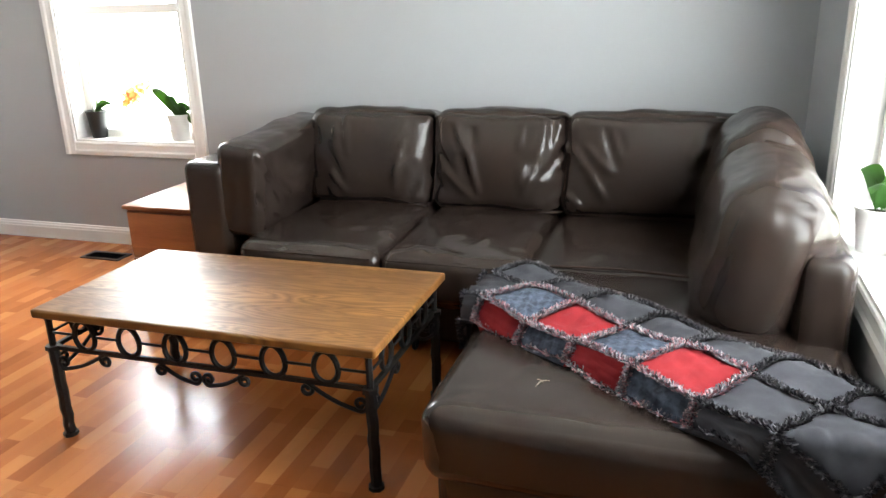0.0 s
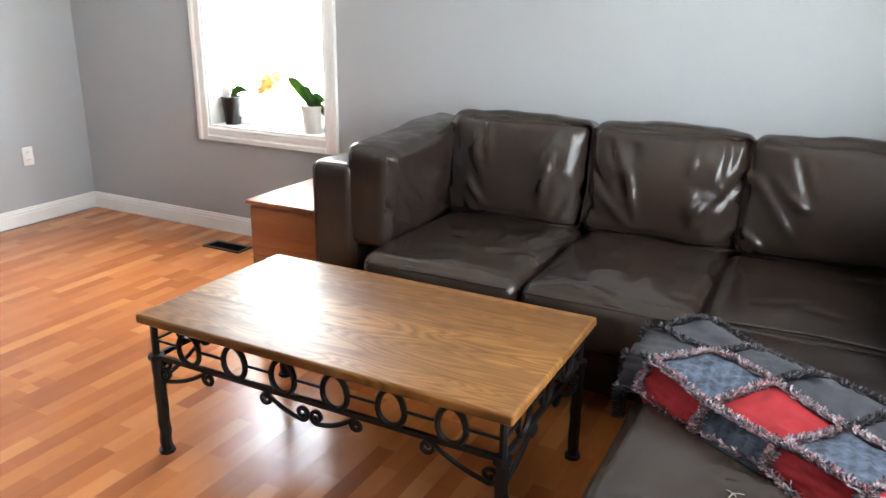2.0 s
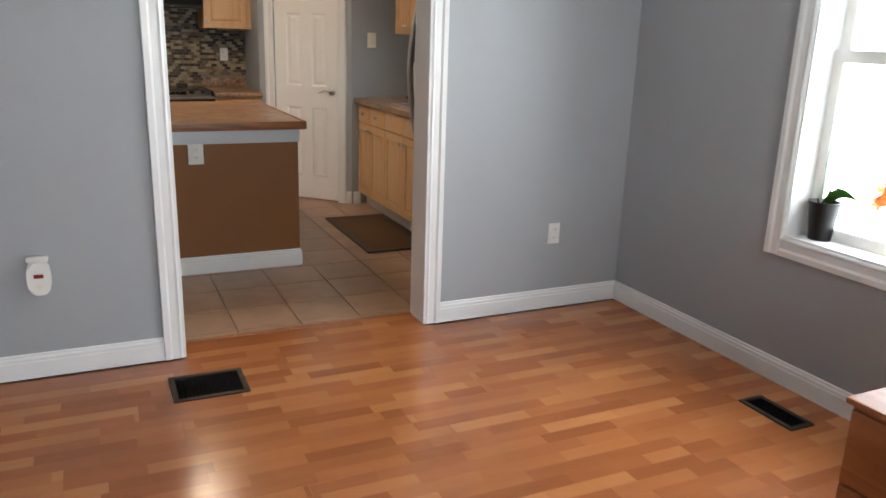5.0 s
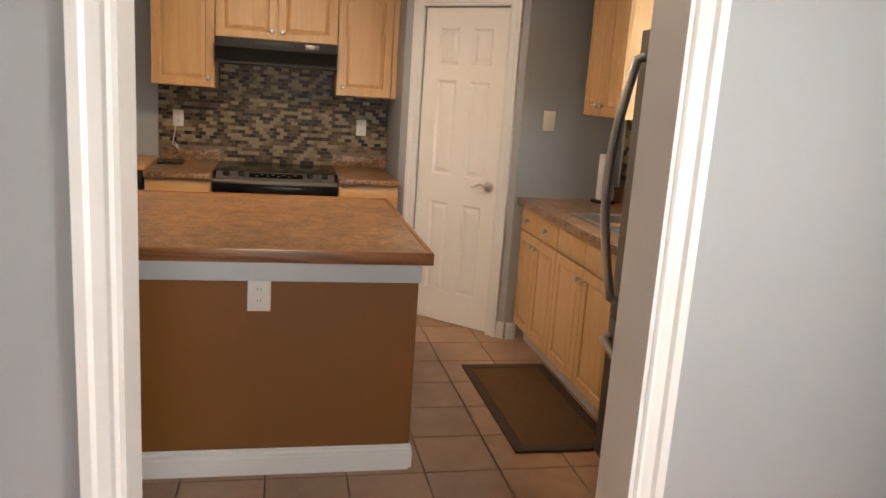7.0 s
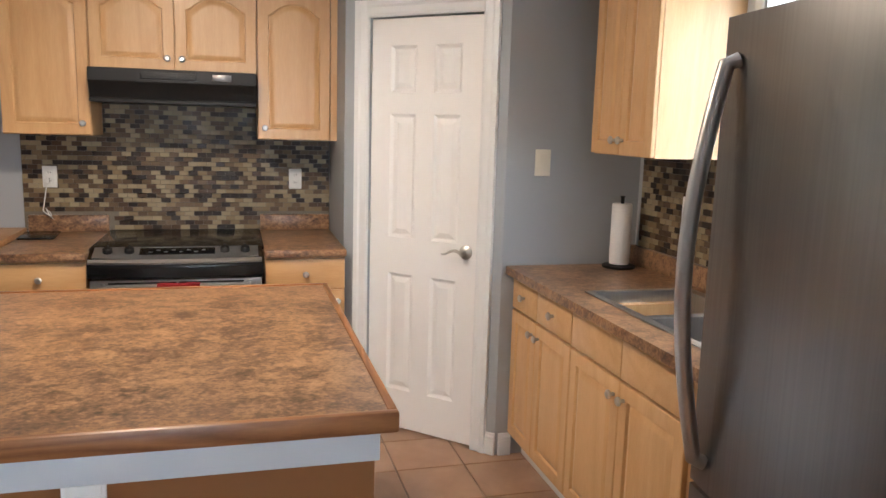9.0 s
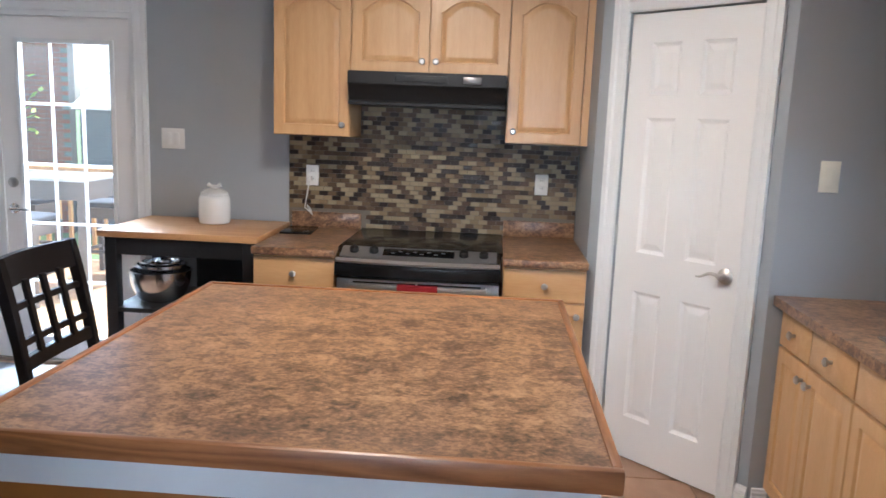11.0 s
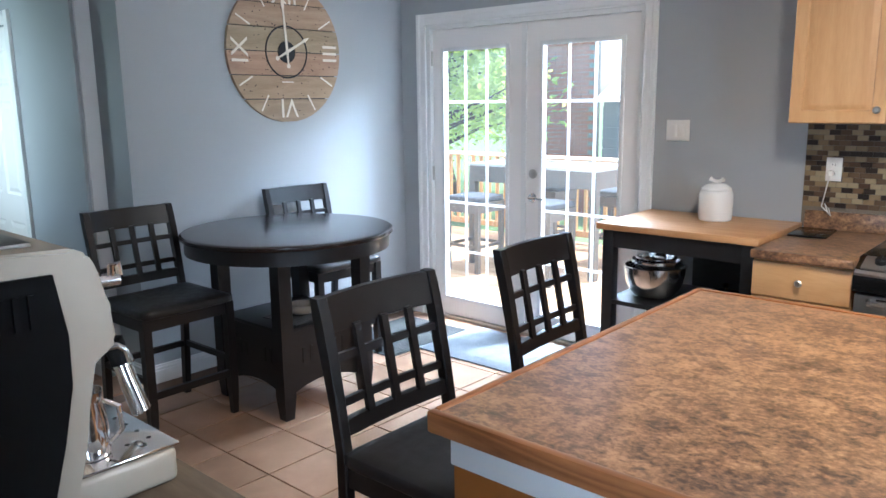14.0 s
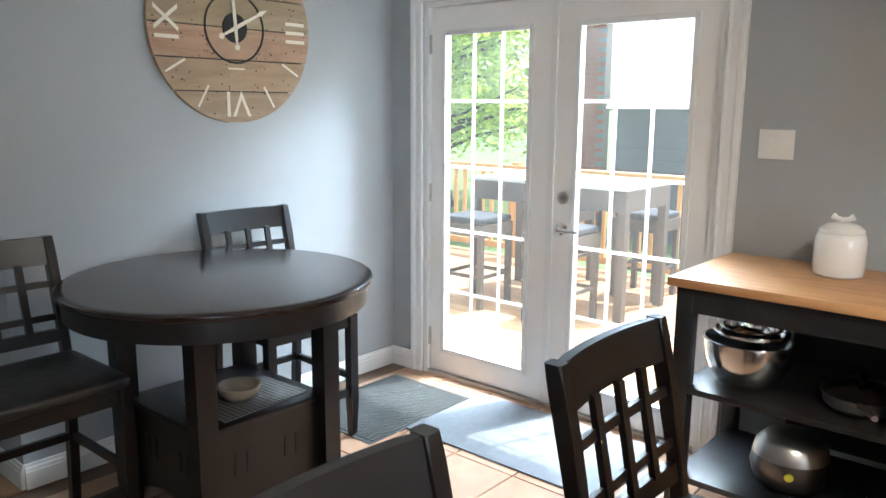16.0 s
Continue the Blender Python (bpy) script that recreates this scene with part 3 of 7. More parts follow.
# ---- living room: sofa ----
def cushion(bm, sx, sy, sz, r, bulge=(0.02, 0.02, 0.03), crease=0.006, seed=0, n=26, m=None, face=None, folds=0):
    """A soft padded block with rounded edges, swollen faces and long folds on one face (an axis)."""
    off = Vector((seed * 3.7, seed * 1.9, seed * 5.3))
    half = Vector((sx / 2, sy / 2, sz / 2))
    rr = random.Random(seed * 17 + 3)
    a, b = {0: (1, 2), 1: (0, 2), 2: (0, 1), None: (0, 1)}[face]
    lines = []
    for k in range(folds):
        side = rr.choice((-1, 1))
        p = Vector((side * half[a] * rr.uniform(0.25, 0.95), half[b] * rr.uniform(-0.95, 0.3)))
        ang = radians(90 - side * rr.uniform(5, 50)) if face != 2 else radians(rr.uniform(-25, 25) + 90 * rr.choice((0, 1)))
        lines.append((p, Vector((math.cos(ang), math.sin(ang))), rr.uniform(0.08, 0.26), rr.uniform(0.010, 0.020), rr.uniform(0.4, 1.0) * rr.choice((1, 1, -1))))
    tmp = bmesh.new()
    bmesh.ops.create_cube(tmp, size=2.0)
    bmesh.ops.subdivide_edges(tmp, edges=tmp.edges[:], cuts=n, use_grid_fill=True)
    for v in tmp.verts:
        u = v.co.copy()
        p = Vector((u.x * half.x, u.y * half.y, u.z * half.z))
        core = Vector([max(-half[i] + r, min(half[i] - r, p[i])) for i in range(3)])
        d = p - core
        if d.length > 1e-9:
            p = core + d.normalized() * r
        cx, cy, cz = (1 - u.x * u.x), (1 - u.y * u.y), (1 - u.z * u.z)
        p.x += math.copysign(bulge[0], u.x) * cy * cz * abs(u.x)
        p.y += math.copysign(bulge[1], u.y) * cx * cz * abs(u.y)
        p.z += math.copysign(bulge[2], u.z) * cx * cy * abs(u.z)
        nrm = d.normalized() if d.length > 1e-9 else Vector((0, 0, 1))
        q = p + off
        push = crease * 0.8 * noise.noise(Vector((q.x * 6, q.y * 6, q.z * 4)))
        rim = max(abs(u[a]), abs(u[b])) ** 6
        push += crease * 0.2 * rim * noise.noise(Vector((q.x * 22, q.y * 22, q.z * 14)))
        if face is not None and abs(u[face]) > 0.9:
            w = Vector((p[a], p[b]))
            for c, e, l, wd, amp in lines:
                s = (w - c).dot(e)
                if 0 < s < l:
                    t = (w - c - e * s).length
                    push += crease * amp * math.sin(math.pi * s / l) * math.exp(-(t / wd) ** 2)
        if face == 1 and u.y < -0.9 and u.x > 0.45:
            edge = min((u.x - 0.45) / 0.35, 1.0) * (1 - max(abs(u.z) - 0.75, 0) * 4)
            push += 0.013 * edge * noise.noise(Vector((q.x * 24, q.y * 24, q.z * 13)))
            p.y += 0.075 * ((u.x - 0.45) / 0.55) ** 2
        v.co = p + nrm * push
    if m is not None:
        tmp.transform(m)
    join(bm, tmp)


def soft(name, parent, centre, size, r, bulge, rot=(0, 0, 0), crease=0.006, seed=0, label="", n=26, face=None, folds=0):
    bm = bmesh.new()
    cushion(bm, *size, r, bulge, crease, seed, n, None, face, folds)
    return part(name, bm, LEATHER, parent, label, "all", pose(*centre, *rot))


sofa = thing("sectional_sofa", Matrix(), "dark brown leather sectional sofa with a chaise, worn and creased", "sofa")
bpart("base", (-2.18, -0.66, 3.50, 4.42, 0.05, 0.27), LEATHER, sofa, 0.02)
soft("chaise_base", sofa, (-0.15, 3.35, 0.165), (1.00, 2.12, 0.25), 0.03, (0.004, 0.004, 0), crease=0.003, seed=3)
soft("back_frame", sofa, (-1.2, 4.37, 0.46), (1.98, 0.16, 0.78), 0.05, (0, 0.005, 0.004), crease=0.003, seed=4)
soft("side_frame", sofa, (0.285, 3.62, 0.43), (0.15, 1.56, 0.62), 0.05, (0.004, 0, 0.004), crease=0.003, seed=5, label="dark leather side frame under the window sill")
soft("armrest", sofa, (-2.10, 3.94, 0.41), (0.20, 0.88, 0.72), 0.035, (0.003, 0.003, 0.004), crease=0.002, seed=6)
soft("arm_cushion", sofa, (-1.955, 3.92, 0.655), (0.22, 0.80, 0.42), 0.05, (0.022, 0.01, 0.012), (3, 6, 1), 0.014, 7, "slumped creased leather arm cushion", 40, 0, 16)
for i, (x0, x1) in enumerate(((-1.86, -1.225), (-1.22, -0.63))):
    soft("seat_cushion", sofa, ((x0 + x1) / 2, 3.75, 0.375), (x1 - x0, 0.84, 0.22), 0.06, (0.004, 0.02, 0.02), (0, 0, 0), 0.013, 11 + i, n=46, face=2, folds=18)
soft("seat_cushion", sofa, (-0.31, 3.68, 0.375), (0.66, 0.80, 0.21), 0.05, (0.004, 0.004, 0.015), (0, 0, 0), 0.006, 15, n=36, face=2, folds=8)
soft("chaise_cushion", sofa, (-0.158, 2.795, 0.375), (1.045, 1.09, 0.22), 0.06, (0.012, 0.015, 0.012), (0, 0, 0), 0.009, 16, "worn brown leather chaise seat with a small tear", 48, 2, 20)
for i, (x, w) in enumerate(((-1.54, 0.66), (-0.905, 0.64), (-0.22, 0.80))):
    soft("back_cushion", sofa, (x, 4.16, 0.685), (w, 0.24, 0.46), 0.062, (0.012, 0.045, 0.02), (-12, 0, 0), 0.018, 21 + i * 3, "plump creased leather back cushion", 46, 1, 22)
soft("side_cushion", sofa, (0.14, 3.83, 0.70), (0.28, 0.62, 0.52), 0.11, (0.035, 0.03, 0.03), (0, 12, 0), 0.014, 33, "plump leather side cushion", 40, 0, 12)
soft("side_cushion", sofa, (0.13, 3.22, 0.67), (0.30, 0.68, 0.50), 0.12, (0.035, 0.03, 0.02), (3, 13, 0), 0.010, 37, "plump leather side cushion with a pale split seam", 40, 0, 12)
for x in (-2.12, -0.58, 0.28):
    for y in (3.58, 4.36):
        bpart("foot", (x - 0.03, x + 0.03, y - 0.03, y + 0.03, 0.0, 0.05), BLACKWOOD, sofa)
for x in (-0.58, 0.28):
    bpart("foot", (x - 0.03, x + 0.03, 2.36, 2.42, 0.0, 0.05), BLACKWOOD, sofa)
# stitched seams and the tear on the chaise
for x0, x1 in ((-1.83, -1.255), (-1.19, -0.66)):
    bm = bmesh.new()
    tube(bm, [(x0 + (x1 - x0) * k / 8, 3.333 - 0.016 * math.sin(math.pi * k / 8), 0.455 + 0.006 * math.sin(math.pi * k / 8)) for k in range(9)], 0.0035, 6)
    part("seam", bm, LEATHER, sofa, "", True)
bm = bmesh.new()
tube(bm, [(-0.655, 2.27, 0.455), (0.34, 2.27, 0.455)], 0.004, 6)
part("seam", bm, LEATHER, sofa)
bm = bmesh.new()
tube(bm, [(-0.63, 3.335, 0.482), (-0.3, 3.34, 0.492), (0.0, 3.335, 0.482)], 0.005, 6)
part("seam", bm, LEATHER, sofa)
bm = bmesh.new()
for a, l in ((20, 0.022), (150, 0.016), (255, 0.035), (310, 0.012)):
    dx, dy = math.cos(radians(a)), math.sin(radians(a))
    tube(bm, [(-0.41, 2.45, 0.4935), (-0.41 + dx * l * 0.5, 2.45 + dy * l * 0.5, 0.4945), (-0.41 + dx * l, 2.45 + dy * l, 0.4925)], [0.0014, 0.0012, 0.0005], 5)
part("tear", bm, plain("torn_leather_pale", srgb(132, 124, 114), 0.8), sofa, "pale frayed tear in the leather")

# ---- quilt ----
GREYCL = cloth("charcoal_flannel", srgb(66, 67, 72), srgb(50, 51, 57))
REDCL = cloth("red_flannel", srgb(146, 40, 46), srgb(120, 32, 38))
DENIM = cloth("plaid_denim", srgb(98, 109, 126), srgb(54, 62, 78), 0.34)


def threads(name, *cols):
    m = Mat(name, 0.9, 0, 0.2)
    m.colour(m.ramp(m.node("ShaderNodeNewGeometry").outputs["Random Per Island"], *[(k / (len(cols) - 1), srgb(*c)) for k, c in enumerate(cols)]))
    return m.m


FRAY = threads("frayed_light", (56, 58, 66), (104, 104, 112), (150, 148, 154), (152, 80, 88), (182, 180, 184))
FRAYD = threads("frayed_dark", (26, 26, 29), (52, 51, 56), (78, 76, 82), (40, 40, 44), (112, 110, 114))
quilt = thing("rag_quilt", Matrix(), "rag quilt of grey, red and denim squares with frayed seams", "quilt")
Q0, QU, QV = Vector((-0.530, 2.945, 0)), Vector((0.153, -0.1115, 0)), Vector((-0.120, -0.147, 0))


def quilt_top(i, j):
    """The quilt's surface: flat on the chaise, then down over the fold and the chaise's ends."""
    jj = min(j, 1.0)
    p = Q0 + QU * i + QV * jj
    z = 0.548 + 0.010 * math.sin(i * 2.3 + j * 1.7) + 0.006 * noise.noise(Vector((i * 1.7, j * 1.9, 3)))
    if j > 1:
        d = (j - 1)
        p += Vector((-0.02, -0.03, 0)) * math.sin(min(d, 1) * 1.5)
        z -= 0.055 * min(1, d * 1.3)
    if j < -0.6:
        z -= 0.03 * (-0.6 - j) / 0.4
    p.x = min(p.x, 0.36)
    left = -0.70 - p.x
    if left > -0.02:
        p.x = -0.715 - 0.02 * min(1, (left + 0.02) * 8)
        z -= (left + 0.02) * 1.1
    front = 2.245 - p.y
    if front > 0:
        p.y = 2.235 - 0.02 * min(1, front * 8)
        z -= front * 1.05
    return Vector((p.x, p.y, max(z, 0.30)))


def quilt_normal(i, j):
    e = 0.02
    a, b = quilt_top(i + e, j) - quilt_top(i - e, j), quilt_top(i, j + e) - quilt_top(i, j - e)
    n = b.cross(a)
    return n.normalized() if n.length > 1e-9 else Vector((0, 0, 1))


def patch(i, j, di, dj, mat):
    bm, n = bmesh.new(), 14
    lo, hi = {}, {}
    for a in range(n + 1):
        for b in range(n + 1):
            u, v = i + di * a / n, j + dj * b / n
            puff = (0.006 + 0.005 * noise.noise(Vector((u * 3.1, v * 2.7, 7))) + 0.008 * noise.noise(Vector((u * 9, v * 5, 1))) + 0.007 * noise.noise(Vector((u * 5, v * 16, 4)))) * (1 - (2 * a / n - 1) ** 6) * (1 - (2 * b / n - 1) ** 6)
            hi[a, b] = bm.verts.new(quilt_top(u, v) + quilt_normal(u, v) * puff)
            lo[a, b] = bm.verts.new(quilt_top(u, v) - quilt_normal(u, v) * 0.012)
    for a in range(n):
        for b in range(n):
            bm.faces.new((hi[a, b], hi[a + 1, b], hi[a + 1, b + 1], hi[a, b + 1]))
            bm.faces.new((lo[a, b], lo[a, b + 1], lo[a + 1, b + 1], lo[a + 1, b]))
    rim = [(a, 0) for a in range(n)] + [(n, b) for b in range(n)] + [(a, n) for a in range(n, 0, -1)] + [(0, b) for b in range(n, 0, -1)]
    for p, q in zip(rim, rim[1:] + rim[:1]):
        bm.faces.new((hi[p], hi[q], lo[q], lo[p]))
    part("patch", bm, mat, quilt, "", "all")


rnd = random.Random(5)
QCOL = {(0, 0): DENIM, (1, 0): REDCL, (2, 0): DENIM, (3, 0): REDCL}
for i in range(-1, 6):
    for j, dj in ((-1, 1.0), (0, 1.0), (1, 1.0)):
        mat = GREYCL
        if j == 0:
            mat = QCOL.get((i, 0), GREYCL)
        if j == 1 and 0 <= i <= 3:
            mat = DENIM if i % 2 else REDCL
        patch(i, j, 1, dj, mat)
# frayed seams
for dark in (False, True):
    bm = bmesh.new()
    for i in range(-1, 7):
        for j in range(-1, 3):
            for along in (0, 1):
                i1, j1 = (i + 1, j) if along == 0 else (i, j + 1)
                if i1 > 6 or j1 > 2:
                    continue
                near_colour = -0.1 <= (i + i1) / 2 <= 4.1 and (j + j1) / 2 > -0.1
                if near_colour == dark:
                    continue
                for k in range(110):
                    u = k / 110 + rnd.uniform(-0.01, 0.01)
                    a, b = (i + u * (i1 - i), j + u * (j1 - j))
                    p, nn = quilt_top(a, b), quilt_normal(a, b)
                    for s in range(6):
                        d = (nn * rnd.uniform(0.15, 0.9) + Vector((rnd.uniform(-1, 1), rnd.uniform(-1, 1), 0.2))).normalized()
                        w = d.cross(Vector((rnd.uniform(-1, 1), rnd.uniform(-1, 1), rnd.uniform(-1, 1)))).normalized() * 0.0024
                        l = rnd.uniform(0.008, 0.022)
                        q = p + nn * 0.002
                        vs = [bm.verts.new(c) for c in (q - w, q + w, q + d * l + w * 0.6, q + d * l - w * 0.6)]
                        bm.faces.new(vs)
    part("frayed_seam", bm, FRAYD if dark else FRAY, quilt, "dark frayed cotton seams" if dark else "pale frayed cotton seams")


# ---- coffee table ----
def spiral(cx, cz, r, turns, start, flip=1, n=22):
    return [(cx + flip * r * (1 - 0.75 * k / n) * math.cos(start + turns * 2 * math.pi * k / n), cz + r * (1 - 0.75 * k / n) * math.sin(start + turns * 2 * math.pi * k / n)) for k in range(n + 1)]


def scroll_bar(bm, P, x0, z0, x1, z1, r, flip):
    """An S bracket from a high scroll to a low scroll, drawn through P(u, z)."""
    a = spiral(x0, z0, r, 1.25, math.pi / 2, -flip)
    b = spiral(x1, z1, r, 1.25, -math.pi / 2, flip)
    mid = [((1 - s) * a[0][0] + s * b[0][0], (1 - s) * a[0][1] + s * b[0][1] - 0.012 * math.sin(s * math.pi)) for s in [k / 8 for k in range(1, 8)]]
    tube(bm, [P(*q) for q in a[::-1] + mid + b], 0.0072, 6)


def coffee_table():
    t = thing("coffee_table", pose(-1.51, 2.857, 0), "oak topped coffee table on a scrolled wrought iron frame", "table")
    hx, hy = 0.613, 0.332
    bm = bmesh.new()
    box(bm, -hx, hx, -hy, hy, 0.452, 0.482, 0.008, 3)
    part("tabletop", bm, OAK, t, "honey oak top with strong grain")
    zr, zt = 0.338, 0.445
    for sx in (-1, 1):
        for sy in (-1, 1):
            bm = bmesh.new()
            x, y = sx * (hx - 0.035), sy * (hy - 0.035)
            tube(bm, [(x, y, 0.0), (x, y, 0.012)], 0.026, 8)
            tube(bm, [(x + sx * 0.0018 * math.sin(k * 2.2), y + 0.0018 * math.cos(k * 2.9), 0.012 + k * 0.0315) for k in range(11)], [0.0185 + 0.002 * math.sin(k * 3.1) for k in range(11)], 8)
            tube(bm, [(x, y, zr - 0.01), (x, y, zr + 0.006)], 0.026, 6)
            tube(bm, [(x, y, zr), (x, y, 0.453)], 0.011, 6)
            part("leg", bm, IRON, t, "hammered iron leg", True)

    def side(P, half, count):
        bm = bmesh.new()
        tube(bm, [P(-half, zr), P(half, zr)], 0.010, 4)
        part("lower_rail", bm, IRON, t)
        bm = bmesh.new()
        tube(bm, [P(-half, zt + 0.002), P(half, zt + 0.002)], 0.007, 4)
        part("upper_rail", bm, IRON, t)
        step = 2 * half / (count + 0.6)
        for k in range(count):
            u = -half + step * (k + 0.8)
            bm = bmesh.new()
            pts = [P(u + 0.040 * math.cos(a) * (1 - 0.10 * math.sin(a)), (zr + zt) / 2 + 0.051 * math.sin(a)) for a in [2 * math.pi * q / 22 for q in range(23)]]
            tube(bm, pts, 0.0088, 6)
            tube(bm, [P(u + 0.036, (zr + zt) / 2), P(u + step - 0.036, (zr + zt) / 2)], 0.005, 5)
            if k == 0:
                tube(bm, [P(-half, (zr + zt) / 2), P(u - 0.036, (zr + zt) / 2)], 0.005, 5)
            part("ring_ornament", bm, IRON, t, "", True)
        for s in (-1, 1):
            bm = bmesh.new()
            scroll_bar(bm, P, s * (half - 0.21), zr - 0.028, s * (half - 0.035), zr - 0.055, 0.024, s)
            part("scroll", bm, IRON, t, "", True)
        if half > 0.4:
            for s in (-1, 1):
                bm = bmesh.new()
                scroll_bar(bm, P, s * 0.155, zr - 0.03, s * 0.025, zr - 0.042, 0.022, -s)
                part("scroll", bm, IRON, t, "", True)

    for s in (-1, 1):
        side(lambda u, z, s=s: (u, s * (hy - 0.035), z), hx - 0.035, 6)
        side(lambda u, z, s=s: (s * (hx - 0.035), u, z), hy - 0.035, 3)
    return t


coffee_table()


# ---- end table, floor vents, sockets ----
def end_table():
    t = thing("end_table", pose(-2.44, 3.94, 0), "low orange wood chest beside the sofa", "side table")
    bpart("body", (-0.24, 0.20, -0.26, 0.26, 0.0, 0.488), CHERRY, t, 0.003)
    bpart("top", (-0.255, 0.22, -0.28, 0.28, 0.488, 0.508), CHERRY, t, 0.006)
    for z0, z1 in ((0.03, 0.24), (0.25, 0.475)):
        bpart("drawer", (-0.235, 0.195, -0.272, -0.26, z0, z1), CHERRY, t, 0.003)


end_table()


VENTBLACK = plain("vent_black_enamel", srgb(9, 9, 10), 0.8, 0, 60, 0.2, 0.1, 0.1)


def floor_vent(x0, x1, y0, y1, label):
    v = thing("floor_vent", pose((x0 + x1) / 2, (y0 + y1) / 2, 0), label, "floor vent", "floor vents")
    hx, hy = (x1 - x0) / 2, (y1 - y0) / 2
    bm = bmesh.new()
    for d in ((-hx, hx, -hy, -hy + 0.022), (-hx, hx, hy - 0.022, hy), (-hx, -hx + 0.022, -hy + 0.022, hy - 0.022), (hx - 0.022, hx, -hy + 0.022, hy - 0.022)):
        box(bm, *d, 0.0, 0.006)
    part("rim", bm, BROWNEDGE, v)
    bpart("backing", (-hx + 0.022, hx - 0.022, -hy + 0.022, hy - 0.022, 0.0002, 0.001), VENTBLACK, v)
    n = 16
    for k in range(n):
        if hx > hy:
            c = -hx + 0.03 + (2 * hx - 0.06) * k / (n - 1)
            bpart("slat", (c - 0.003, c + 0.003, -hy + 0.022, hy - 0.022, 0.001, 0.005), VENTBLACK, v)
        else:
            c = -hy + 0.03 + (2 * hy - 0.06) * k / (n - 1)
            bpart("slat", (-hx + 0.022, hx - 0.022, c - 0.003, c + 0.003, 0.001, 0.005), VENTBLACK, v)


floor_vent(-4.58, -4.34, 2.012, 2.315, "dark metal floor vent in the laminate")
floor_vent(-3.525, -3.25, 4.185, 4.313, "dark metal floor vent by the window wall")


def plate(kind, m, label, w=0.072, h=0.115, mat=WHITEPL, gangs=1):
    """A wall plate in its own x (width) and z (height), facing -y."""
    p = thing(kind, m, label, "switch" if "switch" in kind else "socket", "wall plates")
    bm = bmesh.new()
    box(bm, -w / 2, w / 2, -0.006, 0, -h / 2, h / 2, 0.003)
    part("plate", bm, mat, p, "", True)
    if "switch" in kind:
        for g in range(gangs):
            x = (g - (gangs - 1) / 2) * 0.046
            bpart("rocker", (x - 0.016, x + 0.016, -0.010, -0.006, -0.034, 0.034), mat, p, 0.002)
    else:
        for z in (-0.022, 0.022):
            bm = bmesh.new()
            box(bm, -0.017, 0.017, -0.009, -0.006, z - 0.015, z + 0.015, 0.004)
            face = part("outlet", bm, mat, p, "", True)
            for x in (-0.006, 0.006):
                bpart("slot", (x - 0.001, x + 0.001, -0.0095, -0.009, z - 0.003, z + 0.007), BLACKPL, face)
    return p


plate("wall_socket", pose(-4.80, 4.048, 0.424, 0, 0, 90), "white wall socket plate on the grey wall")
plate("wall_socket", pose(-8.906, 1.70, 1.21, 0, 0, 90), "white socket plate on the mosaic splashback")
plate("wall_socket", pose(-8.906, 2.99, 1.21, 0, 0, 90), "white socket plate on the mosaic splashback")
plate("wall_socket", pose(-7.215, 4.4825, 1.215, 0, 0, 0), "white socket plate on the mosaic by the sink")
plate("light_switch", pose(-8.915, 0.89, 1.384, 0, 0, 90), "white triple light switch on the grey wall", 0.135, 0.115, WHITEPL, 2)
plate("light_switch", pose(-7.65, 4.0, 1.385, 0, 0, 90), "cream light switch beside the pantry door", 0.075, 0.12, ALMOND)

# plug-in device on the socket by the opening
dev = thing("plug_in_alarm", pose(-4.80, 1.56, 0.43, 0, 0, 90), "white plug-in detector with a red display", "detector")
bm = bmesh.new()
ovl = [(0.045 * math.copysign(abs(math.cos(a)) ** 0.75, math.cos(a)), 0.01 + 0.075 * math.copysign(abs(math.sin(a)) ** 0.75, math.sin(a))) for a in (2 * math.pi * k / 28 for k in range(28))]
prism(bm, ovl, 0.0, 0.034)
bmesh.ops.bevel(bm, geom=[e for e in bm.edges if all(v.co.z > 0.03 for v in e.verts)], offset=0.008, segments=3, affect="EDGES")
bm.transform(Matrix.Rotation(radians(90), 4, "X"))
part("case", bm, WHITEPL, dev, "", True)
bpart("plug_head", (-0.041, 0.041, -0.026, 0, 0.075, 0.10), WHITEPL, dev, 0.006)
bpart("display", (-0.018, 0.018, -0.0360, -0.033, 0.012, 0.028), plain("red_display", srgb(120, 20, 20), 0.3), dev)
bm = bmesh.new()
lathe(bm, [(0.012, 0), (0.012, 0.002)], (0, 0, 0), 14)
part("button", bm, ALMOND, dev, "", False, pose(0, -0.033, -0.025, 90, 0, 0))


# ---- kitchen joinery ----
def knob(parent, x, y, z, out):
    bm = bmesh.new()
    lathe(bm, [(0.007, 0), (0.006, 0.012), (0.0155, 0.018), (0.016, 0.024), (0.010, 0.029)], (0, 0, 0), 14)
    turn = {"+x": (0, 90, 0), "-y": (90, 0, 0)}[out]
    part("knob", bm, NICKEL, parent, "", True, pose(x, y, z, *turn))


def panel_outline(a, b, c, e, rise, n=16):
    """A panel's outline from its lower left, anticlockwise; the top bows up by rise in a cathedral arch."""
    low = [(a + (b - a) * k / n, c) for k in range(n + 1)]
    right = [(b, c + (e - rise - c) * k / 4) for k in range(1, 5)]
    top = [(b + (a - b) * k / n, e - rise * min(1, 1.2 * abs(2 * k / n - 1) ** 2.2)) for k in range(1, n)]
    left = [(a, e - rise + (c - e + rise) * k / 4) for k in range(0, 4)]
    return low + right + top + left


